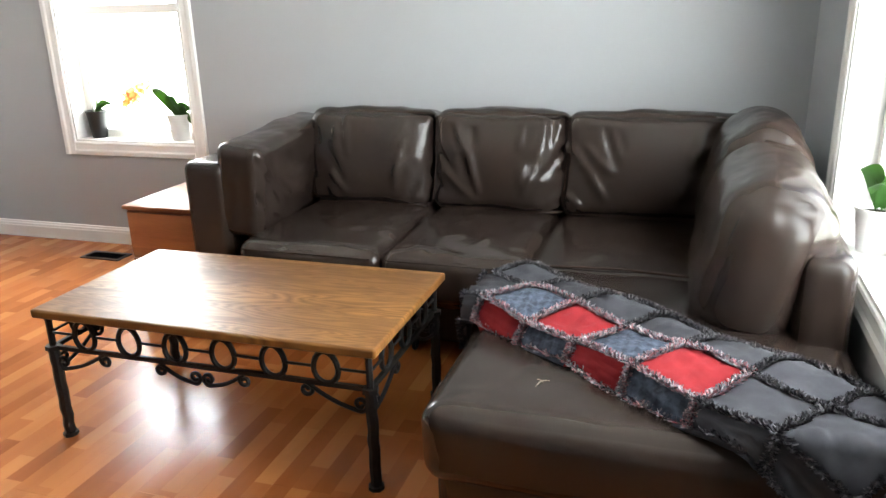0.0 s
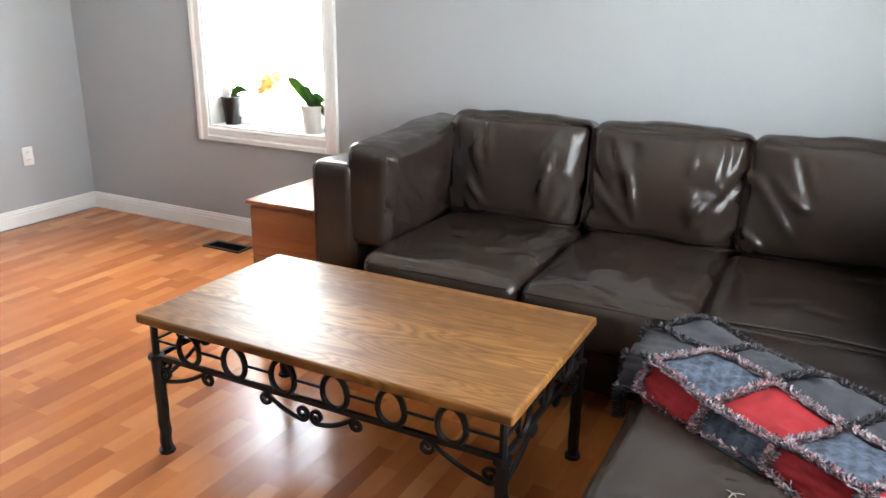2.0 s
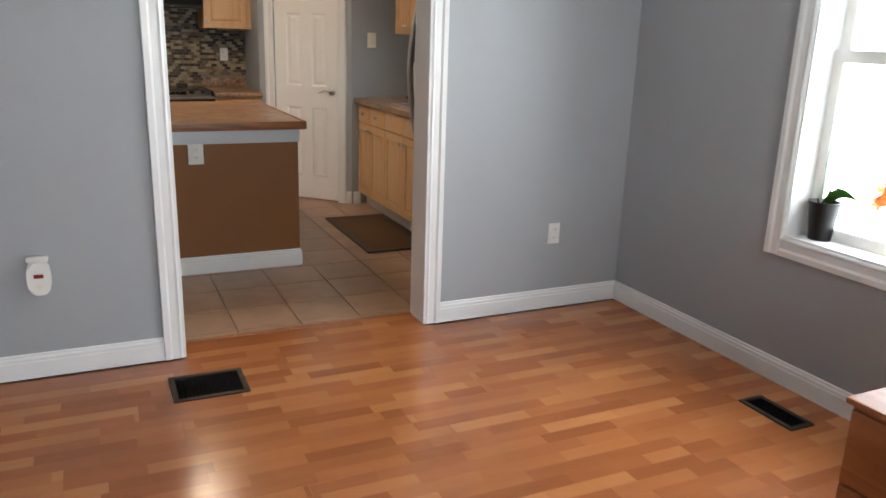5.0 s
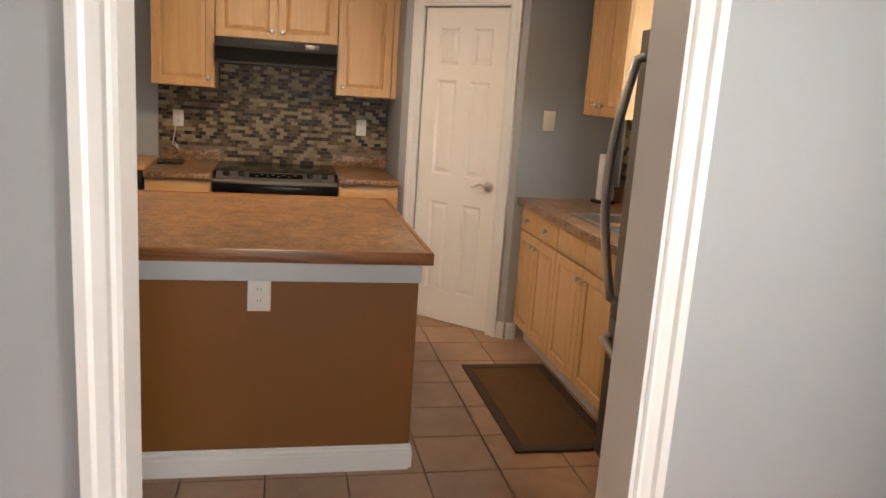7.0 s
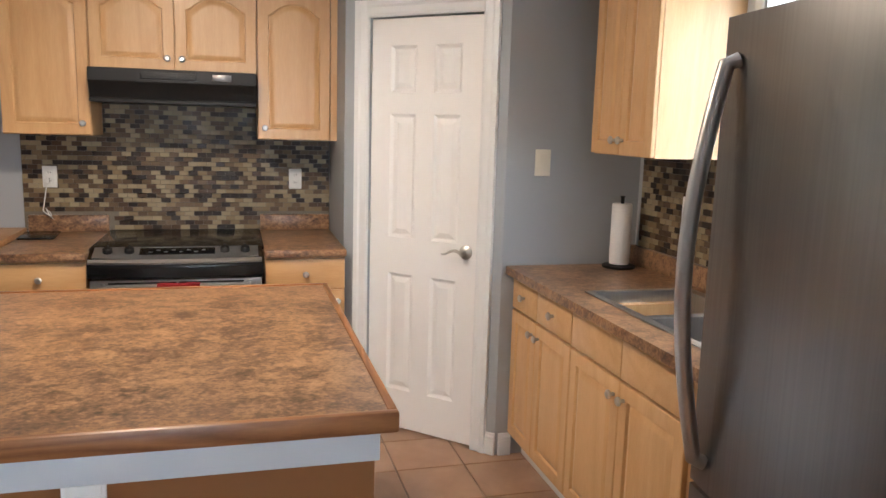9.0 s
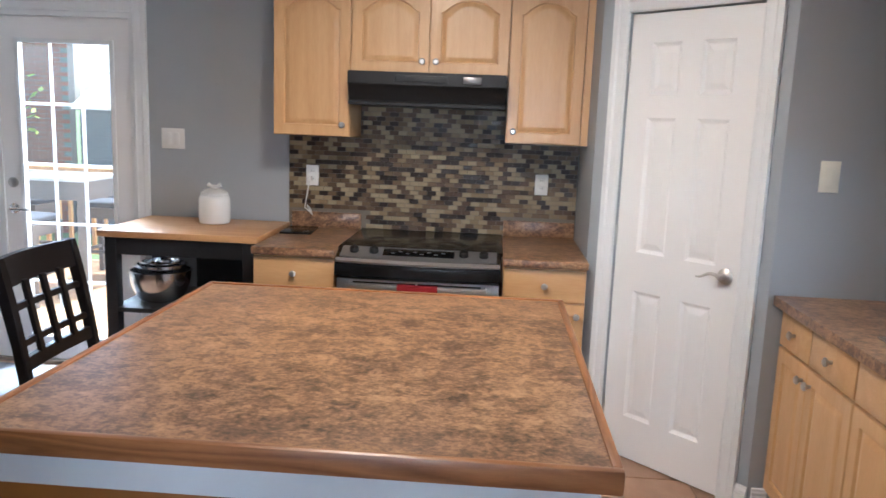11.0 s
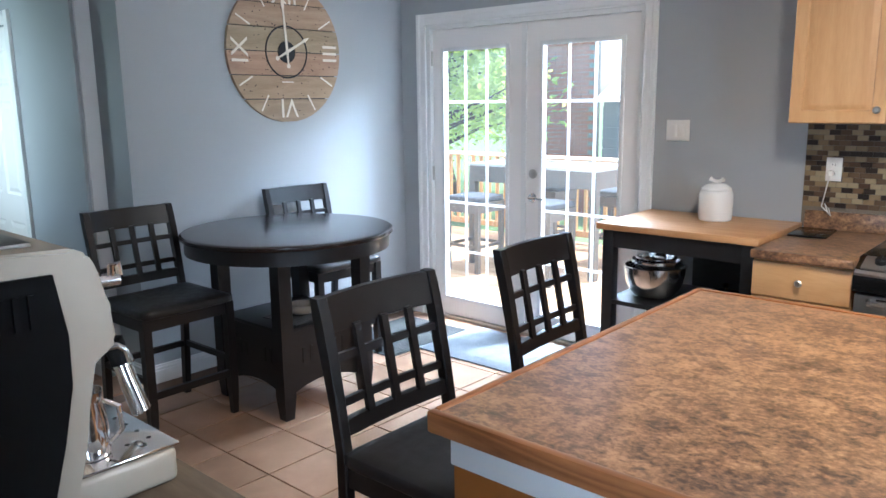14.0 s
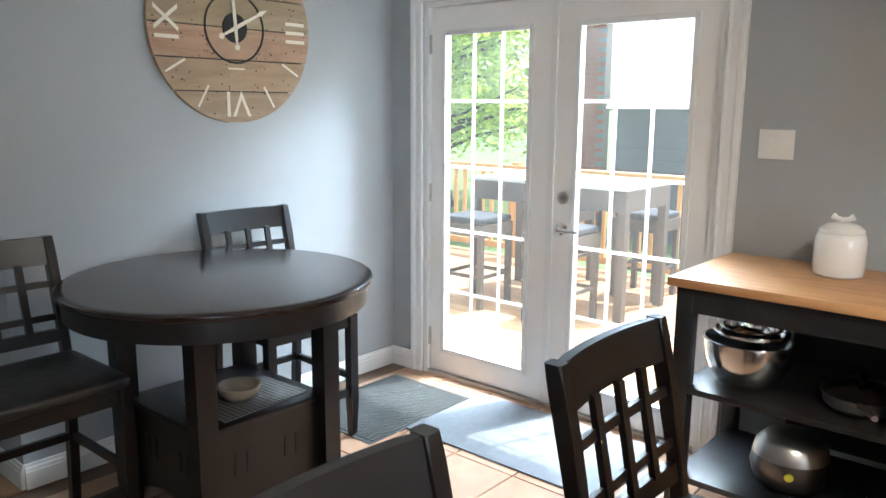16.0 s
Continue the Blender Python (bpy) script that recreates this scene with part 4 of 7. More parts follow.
def lofted(bm, loops, place, cap=False):
    """Skins between outlines of (u, z, depth) laid into the world by place()."""
    rows = [[bm.verts.new(place(*p)) for p in loop] for loop in loops]
    n = len(rows[0])
    for p, q in zip(rows, rows[1:]):
        for k in range(n):
            bm.faces.new((p[k], p[(k + 1) % n], q[(k + 1) % n], q[k]))
    if cap:
        bm.faces.new(rows[-1])


def cab_door(parent, axis, u0, u1, z0, z1, t, out, arch=False, knob_at=None, name="door"):
    """A framed cabinet door with a raised panel, standing 20 mm proud of t."""
    s = 0.052
    u0, u1 = u0 + 0.002, u1 - 0.002
    d = 0.019
    place = (lambda u, z, h: (t + out * h, u, z)) if axis == "y" else (lambda u, z, h: (u, t + out * h, z))
    rise = 0.06 if arch else 0.0

    def loop(inset, h):
        return [(u, z, h) for u, z in panel_outline(u0 + inset, u1 - inset, z0 + inset, z1 - inset, rise if inset > 0.02 else 0.0)]

    bm = bmesh.new()
    lofted(bm, [loop(0.0, 0.0), loop(0.0, d - 0.003), loop(0.003, d), loop(s, d), loop(s + 0.003, d - 0.004), loop(s + 0.005, 0.010)], place)
    ob = part(name, bm, MAPLE, parent, "", True)
    bm = bmesh.new()
    lofted(bm, [loop(s + 0.004, 0.010), loop(s + 0.011, 0.010), loop(s + 0.013, 0.0115), loop(s + 0.030, d - 0.001), loop(s + 0.033, d - 0.001)], place, True)
    part("panel", bm, MAPLE, ob, "", True)
    if knob_at:
        u, z = knob_at
        if axis == "y":
            knob(ob, t + out * d, u, z, "+x")
        else:
            knob(ob, u, t + out * d, z, "-y")
    return ob


def drawer(parent, axis, u0, u1, z0, z1, t, out, knobs=1):
    d = 0.019 * out
    dims = (min(t, t + d), max(t, t + d), u0 + 0.002, u1 - 0.002, z0, z1) if axis == "y" else (u0 + 0.002, u1 - 0.002, min(t, t + d), max(t, t + d), z0, z1)
    ob = bpart("drawer", dims, MAPLE_H, parent, 0.004)
    if knobs:
        if axis == "y":
            knob(ob, t + d, (u0 + u1) / 2, (z0 + z1) / 2, "+x")
        else:
            knob(ob, (u0 + u1) / 2, t + d, (z0 + z1) / 2, "-y")


def base_west(y0, y1):
    c = thing("base_cabinet", Matrix(), "maple base cabinet with a drawer beside the stove", "cabinet", "maple cabinets")
    bpart("body", (-8.91, -8.21, y0, y1, 0.10, 0.875), MAPLE, c)
    bpart("toe_kick", (-8.91, -8.27, y0, y1, 0.0, 0.10), BLACKWOOD, c)
    drawer(c, "y", y0, y1, 0.715, 0.865, -8.21, 1)
    cab_door(c, "y", y0, y1, 0.115, 0.705, -8.21, 1, False, ((y1 if y0 > 2 else y1) - 0.04, 0.65))
    w = thing("worktop", Matrix(), "brown speckled laminate worktop beside the stove", "worktop", "laminate worktops")
    bm = bmesh.new()
    box(bm, -8.91, -8.165, y0 - 0.004, y1 + 0.004, 0.877, 0.915, 0.008, 3)
    part("slab", bm, COUNTER, w, "", True)
    bpart("upstand", (-8.912, -8.89, y0, y1, 0.915, 1.005), COUNTER, w, 0.004)


base_west(1.585, 1.985)
base_west(2.79, 3.185)


def upper_west(y0, y1, z0, doors, arch, label):
    c = thing("wall_cabinet", Matrix(), label, "cabinet", "maple cabinets")
    bpart("body", (-8.913, -8.58, y0, y1, z0, 2.19), MAPLE, c)
    n = len(doors)
    for k, kn in enumerate(doors):
        a, b = y0 + (y1 - y0) * k / n, y0 + (y1 - y0) * (k + 1) / n
        cab_door(c, "y", a, b, z0 + 0.004, 2.185, -8.58, 1, arch, (a + 0.035 if kn < 0 else b - 0.035, z0 + 0.06))


upper_west(1.575, 1.972, 1.44, [1], True, "maple wall cabinet with an arched door")
upper_west(1.975, 2.772, 1.77, [1, -1], True, "maple wall cabinet with two arched doors above the hood")
upper_west(2.775, 3.15, 1.44, [-1], True, "maple wall cabinet with an arched door")
fill = thing("cabinet_filler", Matrix(), "narrow maple filler strip at the wall cabinet", "trim")
bpart("strip", (-8.913, -8.575, 3.152, 3.188, 1.44, 2.30), MAPLE, fill)

# sink run
c = thing("base_cabinet", Matrix(), "maple base cabinet with two drawers and two doors", "cabinet", "maple cabinets")
bpart("body", (-7.645, -7.0, 3.90, 4.49, 0.10, 0.875), MAPLE, c)
bpart("toe_kick", (-7.645, -7.0, 3.96, 4.49, 0.0, 0.10), WHITE, c)
for a, b, k in ((-7.64, -7.352, 1), (-7.352, -7.002, -1)):
    drawer(c, "x", a, b, 0.725, 0.865, 3.90, -1)
    cab_door(c, "x", a, b, 0.115, 0.715, 3.90, -1, False, (b - 0.035 if k > 0 else a + 0.035, 0.66))
c = thing("base_cabinet", Matrix(), "maple sink cabinet with two doors", "cabinet", "maple cabinets")
bpart("body", (-7.0, -6.03, 3.90, 4.49, 0.10, 0.66), MAPLE, c)
bpart("toe_kick", (-7.0, -6.03, 3.96, 4.49, 0.0, 0.10), WHITE, c)
bpart("rail", (-7.0, -6.03, 3.90, 3.93, 0.66, 0.875), MAPLE, c)
for a, b, k in ((-6.998, -6.61, 1), (-6.61, -6.22, -1)):
    drawer(c, "x", a, b, 0.725, 0.865, 3.90, -1, 0)
    cab_door(c, "x", a, b, 0.115, 0.715, 3.90, -1, False, (b - 0.035 if k > 0 else a + 0.035, 0.66))
w = thing("worktop", Matrix(), "brown speckled laminate worktop with a steel sink", "worktop", "laminate worktops")
bm = bmesh.new()
SX0, SX1, SY0, SY1 = -7.05, -6.25, 3.98, 4.40
rims = [[[bm.verts.new((x, y, z)) for x, y in ((x0, y0), (x1, y0), (x1, y1), (x0, y1))] for x0, x1, y0, y1 in ((-7.646, -6.03, 3.845, 4.49), (SX0, SX1, SY0, SY1))] for z in (0.877, 0.915)]
for k in range(4):
    n = (k + 1) % 4
    for p, q in ((rims[1][0], rims[1][1]), (rims[0][1], rims[0][0]), (rims[0][0], rims[1][0]), (rims[1][1], rims[0][1])):
        bm.faces.new((p[k], p[n], q[n], q[k]))
part("slab", bm, COUNTER, w)
bpart("upstand", (-7.646, -6.03, 4.468, 4.492, 0.915, 1.005), COUNTER, w, 0.004)
s = thing("kitchen_sink", Matrix(), "double bowl stainless steel sink set in the worktop", "sink")
bm = bmesh.new()
for d in ((SX0 - 0.02, SX1 + 0.02, SY0 - 0.02, SY0 + 0.012), (SX0 - 0.02, SX1 + 0.02, SY1 - 0.03, SY1 + 0.02), (SX0 - 0.02, SX0 + 0.012, SY0 + 0.012, SY1 - 0.03), (SX1 - 0.012, SX1 + 0.02, SY0 + 0.012, SY1 - 0.03), (-6.67, -6.63, SY0 + 0.012, SY1 - 0.03)):
    box(bm, *d, 0.915, 0.921, 0.002)
part("rim", bm, STEEL, s, "", True)
for a, b in ((SX0 + 0.012, -6.67), (-6.63, SX1 - 0.012)):
    bm = bmesh.new()
    y0, y1 = SY0 + 0.012, SY1 - 0.03
    box(bm, a, b, y0, y1, 0.74, 0.745)
    for d in ((a - 0.003, a, y0, y1), (b, b + 0.003, y0, y1), (a, b, y0 - 0.003, y0), (a, b, y1, y1 + 0.003)):
        box(bm, *d, 0.74, 0.917)
    part("bowl", bm, STEEL, s)
bm = bmesh.new()
tube(bm, [(-6.65, 4.42, 0.92), (-6.65, 4.42, 1.12), (-6.65, 4.38, 1.17), (-6.65, 4.30, 1.18), (-6.65, 4.24, 1.15)], 0.012, 10)
part("tap", bm, CHROME, s, "", True)
c = thing("wall_cabinet", Matrix(), "maple wall cabinet with two doors beside the sink window", "cabinet", "maple cabinets")
bpart("body", (-7.42, -6.93, 4.14, 4.49, 1.44, 2.30), MAPLE, c)
for a, b, k in ((-7.42, -7.175, 1), (-7.175, -6.93, -1)):
    cab_door(c, "x", a, b, 1.444, 2.295, 4.14, -1, False, (b - 0.03 if k > 0 else a + 0.03, 1.50))
p = thing("paper_towel", pose(-7.55, 4.36, 0.915), "white paper towel roll on a dark stand", "paper towel")
bm = bmesh.new()
lathe(bm, [(0.075, 0), (0.075, 0.012), (0.01, 0.016), (0.008, 0.32), (0.012, 0.33)], (0, 0, 0), 22)
part("stand", bm, BLACKPL, p, "", True)
bm = bmesh.new()
lathe(bm, [(0.044, 0.018), (0.046, 0.03), (0.046, 0.285), (0.044, 0.295)], (0, 0, 0), 26)
part("roll", bm, painted("paper", (0.82, 0.81, 0.79, 1), 0.9, 150), p, "", True)

# island
# even pale blue grey, used for the island apron only
APRON = painted("pale_blue_grey_apron", (0.56, 0.60, 0.64, 1), 0.4, 90, 0.05, 0.15)
isl = thing("kitchen_island", Matrix(), "kitchen island with a speckled top and brown panel", "island")
bm = bmesh.new()
box(bm, -7.345, -6.003, 1.712, 2.978, 0.872, 0.913)
part("top", bm, COUNTER, isl, "brown speckled laminate top")
for dims, mat in (((-6.003, -5.98, 1.69, 3.0, 0.868, 0.918), OAKEDGE), ((-7.368, -7.345, 1.69, 3.0, 0.868, 0.918), OAKEDGE), ((-7.345, -6.003, 1.69, 1.712, 0.868, 0.918), OAKEDGE_X), ((-7.345, -6.003, 2.978, 3.0, 0.868, 0.918), OAKEDGE_X)):
    bpart("edge_trim", dims, mat, isl, 0.006, "rounded oak edge")
bpart("body", (-7.30, -6.06, 2.05, 2.93, 0.0, 0.868), WHITE, isl)
bpart("end_panel", (-6.06, -6.035, 1.72, 2.955, 0.10, 0.79), PANEL, isl, 0.0, "brown painted panel")
bpart("apron", (-6.06, -6.022, 1.72, 2.965, 0.788, 0.868), APRON, isl, 0.003)
bpart("wing", (-6.10, -6.06, 1.73, 2.05, 0.0, 0.868), PANEL, isl)
bm = bmesh.new()
moulding(bm, (-6.035, 1.73, 0), (-6.035, 2.955, 0), (1, 0, 0), BASE)
moulding(bm, (-6.06, 2.955, 0), (-6.035, 2.955, 0), (0, 1, 0), BASE)
part("skirting", bm, WHITE, isl)
bpart("outlet_block", (-6.035, -6.024, 2.307, 2.392, 0.672, 0.788), WHITE, isl)
plate("wall_socket", pose(-6.024, 2.35, 0.735, 0, 0, 90), "white socket on the island panel", 0.07, 0.112)

# mosaic splashback behind the stove
splash = bmesh.new()
box(splash, -8.914, -8.909, 1.565, 3.188, 0.92, 1.78)
SPLASH = structure("splashback", splash, SPLASHGROUT, "mosaic splashback of small brown, grey and cream tiles", "splashback")
splash = bmesh.new()
box(splash, -7.60, -6.93, 4.4885, 4.4935, 1.005, 1.44)
box(splash, -6.93, -6.03, 4.4885, 4.4935, 1.005, 1.065)
SPLASH_N = structure("splashback_sink", splash, SPLASHGROUT, "mosaic splashback by the sink", "splashback")

# stove and hood
st = thing("stove", Matrix(), "stainless steel and black slide-in electric stove", "stove")
Y0, Y1 = 1.995, 2.78
bpart("body", (-8.88, -8.22, Y0, Y1, 0.03, 0.90), BLACK, st, 0.004)
bm = bmesh.new()
box(bm, -8.90, -8.26, Y0 - 0.008, Y1 + 0.008, 0.905, 0.922, 0.004)
part("cooktop", bm, BLACK, st, "black glass cooktop", True)


def bowed_bar(bm, profile, y0, y1, bulge, n=14):
    """A bar along y whose profile (x, z, share of the bulge) swells towards +x in the middle."""
    loops = []
    for k in range(n + 1):
        s = k / n * 2 - 1
        loops.append([bm.verts.new((x + bulge * f * (1 - s * s), y0 + (y1 - y0) * k / n, z)) for x, z, f in profile])
    for p, q in zip(loops, loops[1:]):
        for i in range(len(p)):
            j = (i + 1) % len(p)
            bm.faces.new((p[i], q[i], q[j], p[j]))
    bm.faces.new(loops[0])
    bm.faces.new(loops[-1][::-1])
    bmesh.ops.recalc_face_normals(bm, faces=bm.faces[:])


bm = bmesh.new()
bowed_bar(bm, [(-8.26, 0.80, 0), (-8.145, 0.80, 1), (-8.140, 0.85, 1), (-8.150, 0.880, 1), (-8.156, 0.885, 1), (-8.26, 0.922, 0)], Y0, Y1, 0.03)
fascia = part("front_fascia", bm, BLACK, st, "black glossy front", True)
slope = math.degrees(math.atan2(0.037, 0.11))
bm = bmesh.new()
bowed_bar(bm, [(-0.052, 0.0, 0), (0.050, 0.0, 1), (0.050, 0.006, 1), (-0.052, 0.006, 0)], -0.372, 0.372, 0.028)
ctl = part("control_panel", bm, plain("satin_steel", (0.30, 0.295, 0.29, 1), 0.36, 0.8, 60, 0.06, 0.05), st, "curved steel control panel", True, pose(-8.203, (Y0 + Y1) / 2, 0.9055, 0, slope, 0))
bm = bmesh.new()
box(bm, -0.034, 0.030, -0.17, 0.17, 0.006, 0.009, 0.001)
part("display", bm, BLACK, ctl, "", True)
for k in range(8):
    bpart("button", (-0.012 if k % 2 else 0.006, -0.006 if k % 2 else 0.012, -0.13 + k * 0.034, -0.112 + k * 0.034, 0.009, 0.0105), NICKEL, ctl)
bm = bmesh.new()
bowed_bar(bm, [(-8.150, 0.868, 1), (-8.136, 0.866, 1), (-8.134, 0.876, 1), (-8.150, 0.888, 1)], Y0 + 0.004, Y1 - 0.004, 0.03)
part("steel_trim", bm, STEEL, st, "bowed bright steel trim", True)
for y in (-0.31, -0.215, 0.215, 0.31):
    bm = bmesh.new()
    lathe(bm, [(0.022, 0.006), (0.021, 0.024), (0.017, 0.028)], (-0.002, y, 0), 18)
    box(bm, -0.02, 0.016, y - 0.004, y + 0.004, 0.02, 0.034)
    part("dial", bm, BLACKPL, ctl, "", True)
bm = bmesh.new()
box(bm, -8.22, -8.165, Y0 + 0.005, Y1 - 0.005, 0.20, 0.785, 0.006)
dr = part("oven_door", bm, STEEL, st, "", True)
bpart("glass", (-8.165, -8.162, Y0 + 0.12, Y1 - 0.12, 0.30, 0.62), BLACK, dr)
bm = bmesh.new()
for y in (2.08, 2.39):
    box(bm, -8.1655, -8.1635, y, y + 0.30, 0.765, 0.773)
part("vent_slot", bm, BLACKPL, dr)
bm = bmesh.new()
n = 12
tube(bm, [(-8.165, Y0 + 0.06, 0.762)] + [(-8.115 - 0.0 + 0.012 * math.sin(math.pi * k / n), Y0 + 0.07 + (Y1 - Y0 - 0.14) * k / n, 0.762) for k in range(n + 1)] + [(-8.165, Y1 - 0.06, 0.762)], 0.011, 8)
part("oven_handle", bm, STEEL, st, "", True)
bpart("drawer_front", (-8.22, -8.165, Y0 + 0.005, Y1 - 0.005, 0.04, 0.19), STEEL, st, 0.005)
tw = thing("red_towel", Matrix(), "red tea towel folded over the oven handle", "towel")
bm = bmesh.new()
prof = [(-8.124, 0.54), (-8.123, 0.747), (-8.120, 0.772), (-8.106, 0.779), (-8.093, 0.772), (-8.089, 0.737), (-8.086, 0.50)]
a = [[bm.verts.new((x + dx + 0.003 * math.sin(yy * 40 + z * 9), 2.30 + yy * 0.19, z)) for x, z in prof] for dx in (0, 0.004) for yy in [k / 8 for k in range(9)]]
for layer in (a[:9], a[9:]):
    for r0, r1 in zip(layer, layer[1:]):
        for i in range(len(prof) - 1):
            bm.faces.new((r0[i], r0[i + 1], r1[i + 1], r1[i]))
part("cloth", bm, REDCL, tw, "", True)

hd = thing("range_hood", Matrix(), "black range hood under the wall cabinets", "range hood")
bm = bmesh.new()
bowed_bar(bm, [(-8.91, 1.768, 0), (-8.425, 1.768, 0), (-8.425, 1.708, 0), (-8.445, 1.694, 0), (-8.470, 1.628, 0), (-8.452, 1.622, 0), (-8.452, 1.606, 0), (-8.91, 1.606, 0)], 1.985, 2.765, 0.0, 1)
bmesh.ops.bevel(bm, geom=bm.edges[:], offset=0.003, segments=2, affect="EDGES")
part("shell", bm, plain("dull_black_enamel", srgb(26, 25, 25), 0.5, 0, 40, 0.2, 0.05, 0.35), hd, "", True)
tilt = 0.0
for y, wd, nm in ((2.35, 0.26, "grille"), (2.60, 0.09, "switch_panel")):
    bm = bmesh.new()
    box(bm, -0.003, 0.003, -wd / 2, wd / 2, -0.016, 0.016, 0.001)
    g = part(nm, bm, BLACKPL if nm == "grille" else STEELDARK, hd, "", True, pose(-8.4235, y, 1.737, 0, tilt, 0))
    if nm == "grille":
        for k in range(3):
            for j in range(3):
                bpart("slot", (0.003, 0.0045, -0.12 + k * 0.083, -0.045 + k * 0.083, -0.011 + j * 0.009, -0.006 + j * 0.009), BLACKPL, g)


# ---- doors ----
def six_panel(parent, w, h, t, mat):
    """A six panel leaf in x 0..w, y 0..t, faces both ways."""
    bm = bmesh.new()
    stile, mid = 0.11, 0.10
    rows = ((0.20, 0.80), (0.98, 1.58), (1.68, 1.90))
    xs = (0, stile, w / 2 - mid / 2, w / 2 + mid / 2, w - stile, w)
    zs = [0] + [z for r in rows for z in r] + [h]
    for i in range(5):
        for j in range(7):
            hole = i in (1, 3) and j in (1, 3, 5)
            if not hole:
                box(bm, xs[i], xs[i + 1], 0, t, zs[j], zs[j + 1])
    bmesh.ops.remove_doubles(bm, verts=bm.verts, dist=1e-5)
    leaf = part("leaf", bm, mat, parent)
    for i in (1, 3):
        for z0, z1 in rows:
            for face, way in ((0.0, 1), (t, -1)):
                bm = bmesh.new()

                def loop(inset, depth):
                    return [(x, z, face + way * depth) for x, z in ((xs[i] + inset, z0 + inset), (xs[i + 1] - inset, z0 + inset), (xs[i + 1] - inset, z1 - inset), (xs[i] + inset, z1 - inset))]

                lofted(bm, [loop(0.0, 0.0), loop(0.004, 0.004), loop(0.014, 0.011), loop(0.020, 0.011), loop(0.044, 0.003), loop(0.046, 0.003)], lambda x, z, y: (x, y, z), True)
                part("panel", bm, mat, leaf)
    return leaf


def lever(parent, x, y, z, reach, out):
    bm = bmesh.new()
    lathe(bm, [(0.032, 0), (0.033, 0.006), (0.022, 0.012), (0.012, 0.016), (0.012, 0.05)], (0, 0, 0), 20)
    bm.transform(pose(x, y, z, 90 * (1 if out < 0 else -1), 0, 0))
    n = 10
    tube(bm, [(x + reach * k / n, y + out * (0.05 + 0.006 * math.sin(k / n * 3)), z + 0.012 * math.sin(k / n * math.pi * 1.6)) for k in range(n + 1)], [0.009 - 0.005 * k / n for k in range(n + 1)], 8)
    part("lever_handle", bm, NICKEL, parent, "satin nickel lever", True)


pd = thing("door_pantry", pose(-8.285, 3.19, 0, 0, 0, 45) @ pose(0.155, 0.012, 0.008), "closed white six panel pantry door", "door")
pd["kind"] = "structure"
lf = six_panel(pd, 0.61, 2.025, 0.035, DOORW)
lever(pd, 0.55, 0.0, 0.945, -0.105, -1)
for z in (0.20, 1.05, 1.82):
    bpart("hinge", (-0.006, 0.003, -0.008, 0.0, z - 0.045, z + 0.045), NICKEL, pd)
bpart("latch", (0.606, 0.613, -0.002, 0.004, 0.90, 0.99), NICKEL, pd)
bm = bmesh.new()
for u, s in ((0.07, 1), (0.85, -1)):
    casing_leg(bm, (u, 0, 0), (u, 0, 2.12), (0, -1, 0), (s, 0, 0))
casing_leg(bm, (0.15, 0, 2.12), (0.77, 0, 2.12), (0, -1, 0), (0, 0, -1))
bm.transform(pose(-8.285, 3.19, 0, 0, 0, 45))
structure("casing_pantry", bm, WHITE, "white painted moulded casing round the pantry door", "trim")

hd2 = thing("door_hall", pose(-6.735, -3.245, 0.008, 0, 0, 90), "white six panel hall door", "door")
hd2["kind"] = "structure"
six_panel(hd2, 0.79, 2.035, 0.035, DOORW)
for z in (0.20, 1.05, 1.88):
    bpart("hinge", (0.785, 0.80, -0.012, -0.001, z - 0.05, z + 0.05), NICKEL, hd2)
bm = bmesh.new()
lathe(bm, [(0.03, 0), (0.03, 0.006), (0.012, 0.012), (0.012, 0.035), (0.027, 0.045), (0.028, 0.06), (0.018, 0.07)], (0, 0, 0), 18)
part("knob", bm, NICKEL, hd2, "", True, pose(0.065, 0, 0.93, 90, 0, 0))
casing("casing_hall", "y", -3.25, -2.45, -6.72, 1, 0, 2.05)
bm = bmesh.new()
box(bm, -6.82, -6.74, -1.552, -1.53, 0, H)
structure("trim_hall", bm, WHITE, "white painted trim boards in the hall", "trim")


# double glazed doors to the deck
fd = thing("door_deck", Matrix(), "white double doors with glazing bars to the deck", "door")
fd["kind"] = "structure"
bm = bmesh.new()
for y0, y1 in ((-0.99, -0.96), (0.64, 0.67)):
    box(bm, -9.08, -8.92, y0, y1, 0, 2.07)
box(bm, -9.08, -8.92, -0.96, 0.64, 2.042, 2.07)
part("jamb", bm, WHITE, fd)
bpart("sill", (-9.10, -8.92, -0.96, 0.64, -0.012, 0.018), NICKEL, fd)
casing("casing", "y", -0.99, 0.67, -8.915, 1, 0, 2.07, False, fd)
GL = ((-0.955, -0.165, -0.857, -0.305), (-0.16, 0.635, -0.03, 0.523))
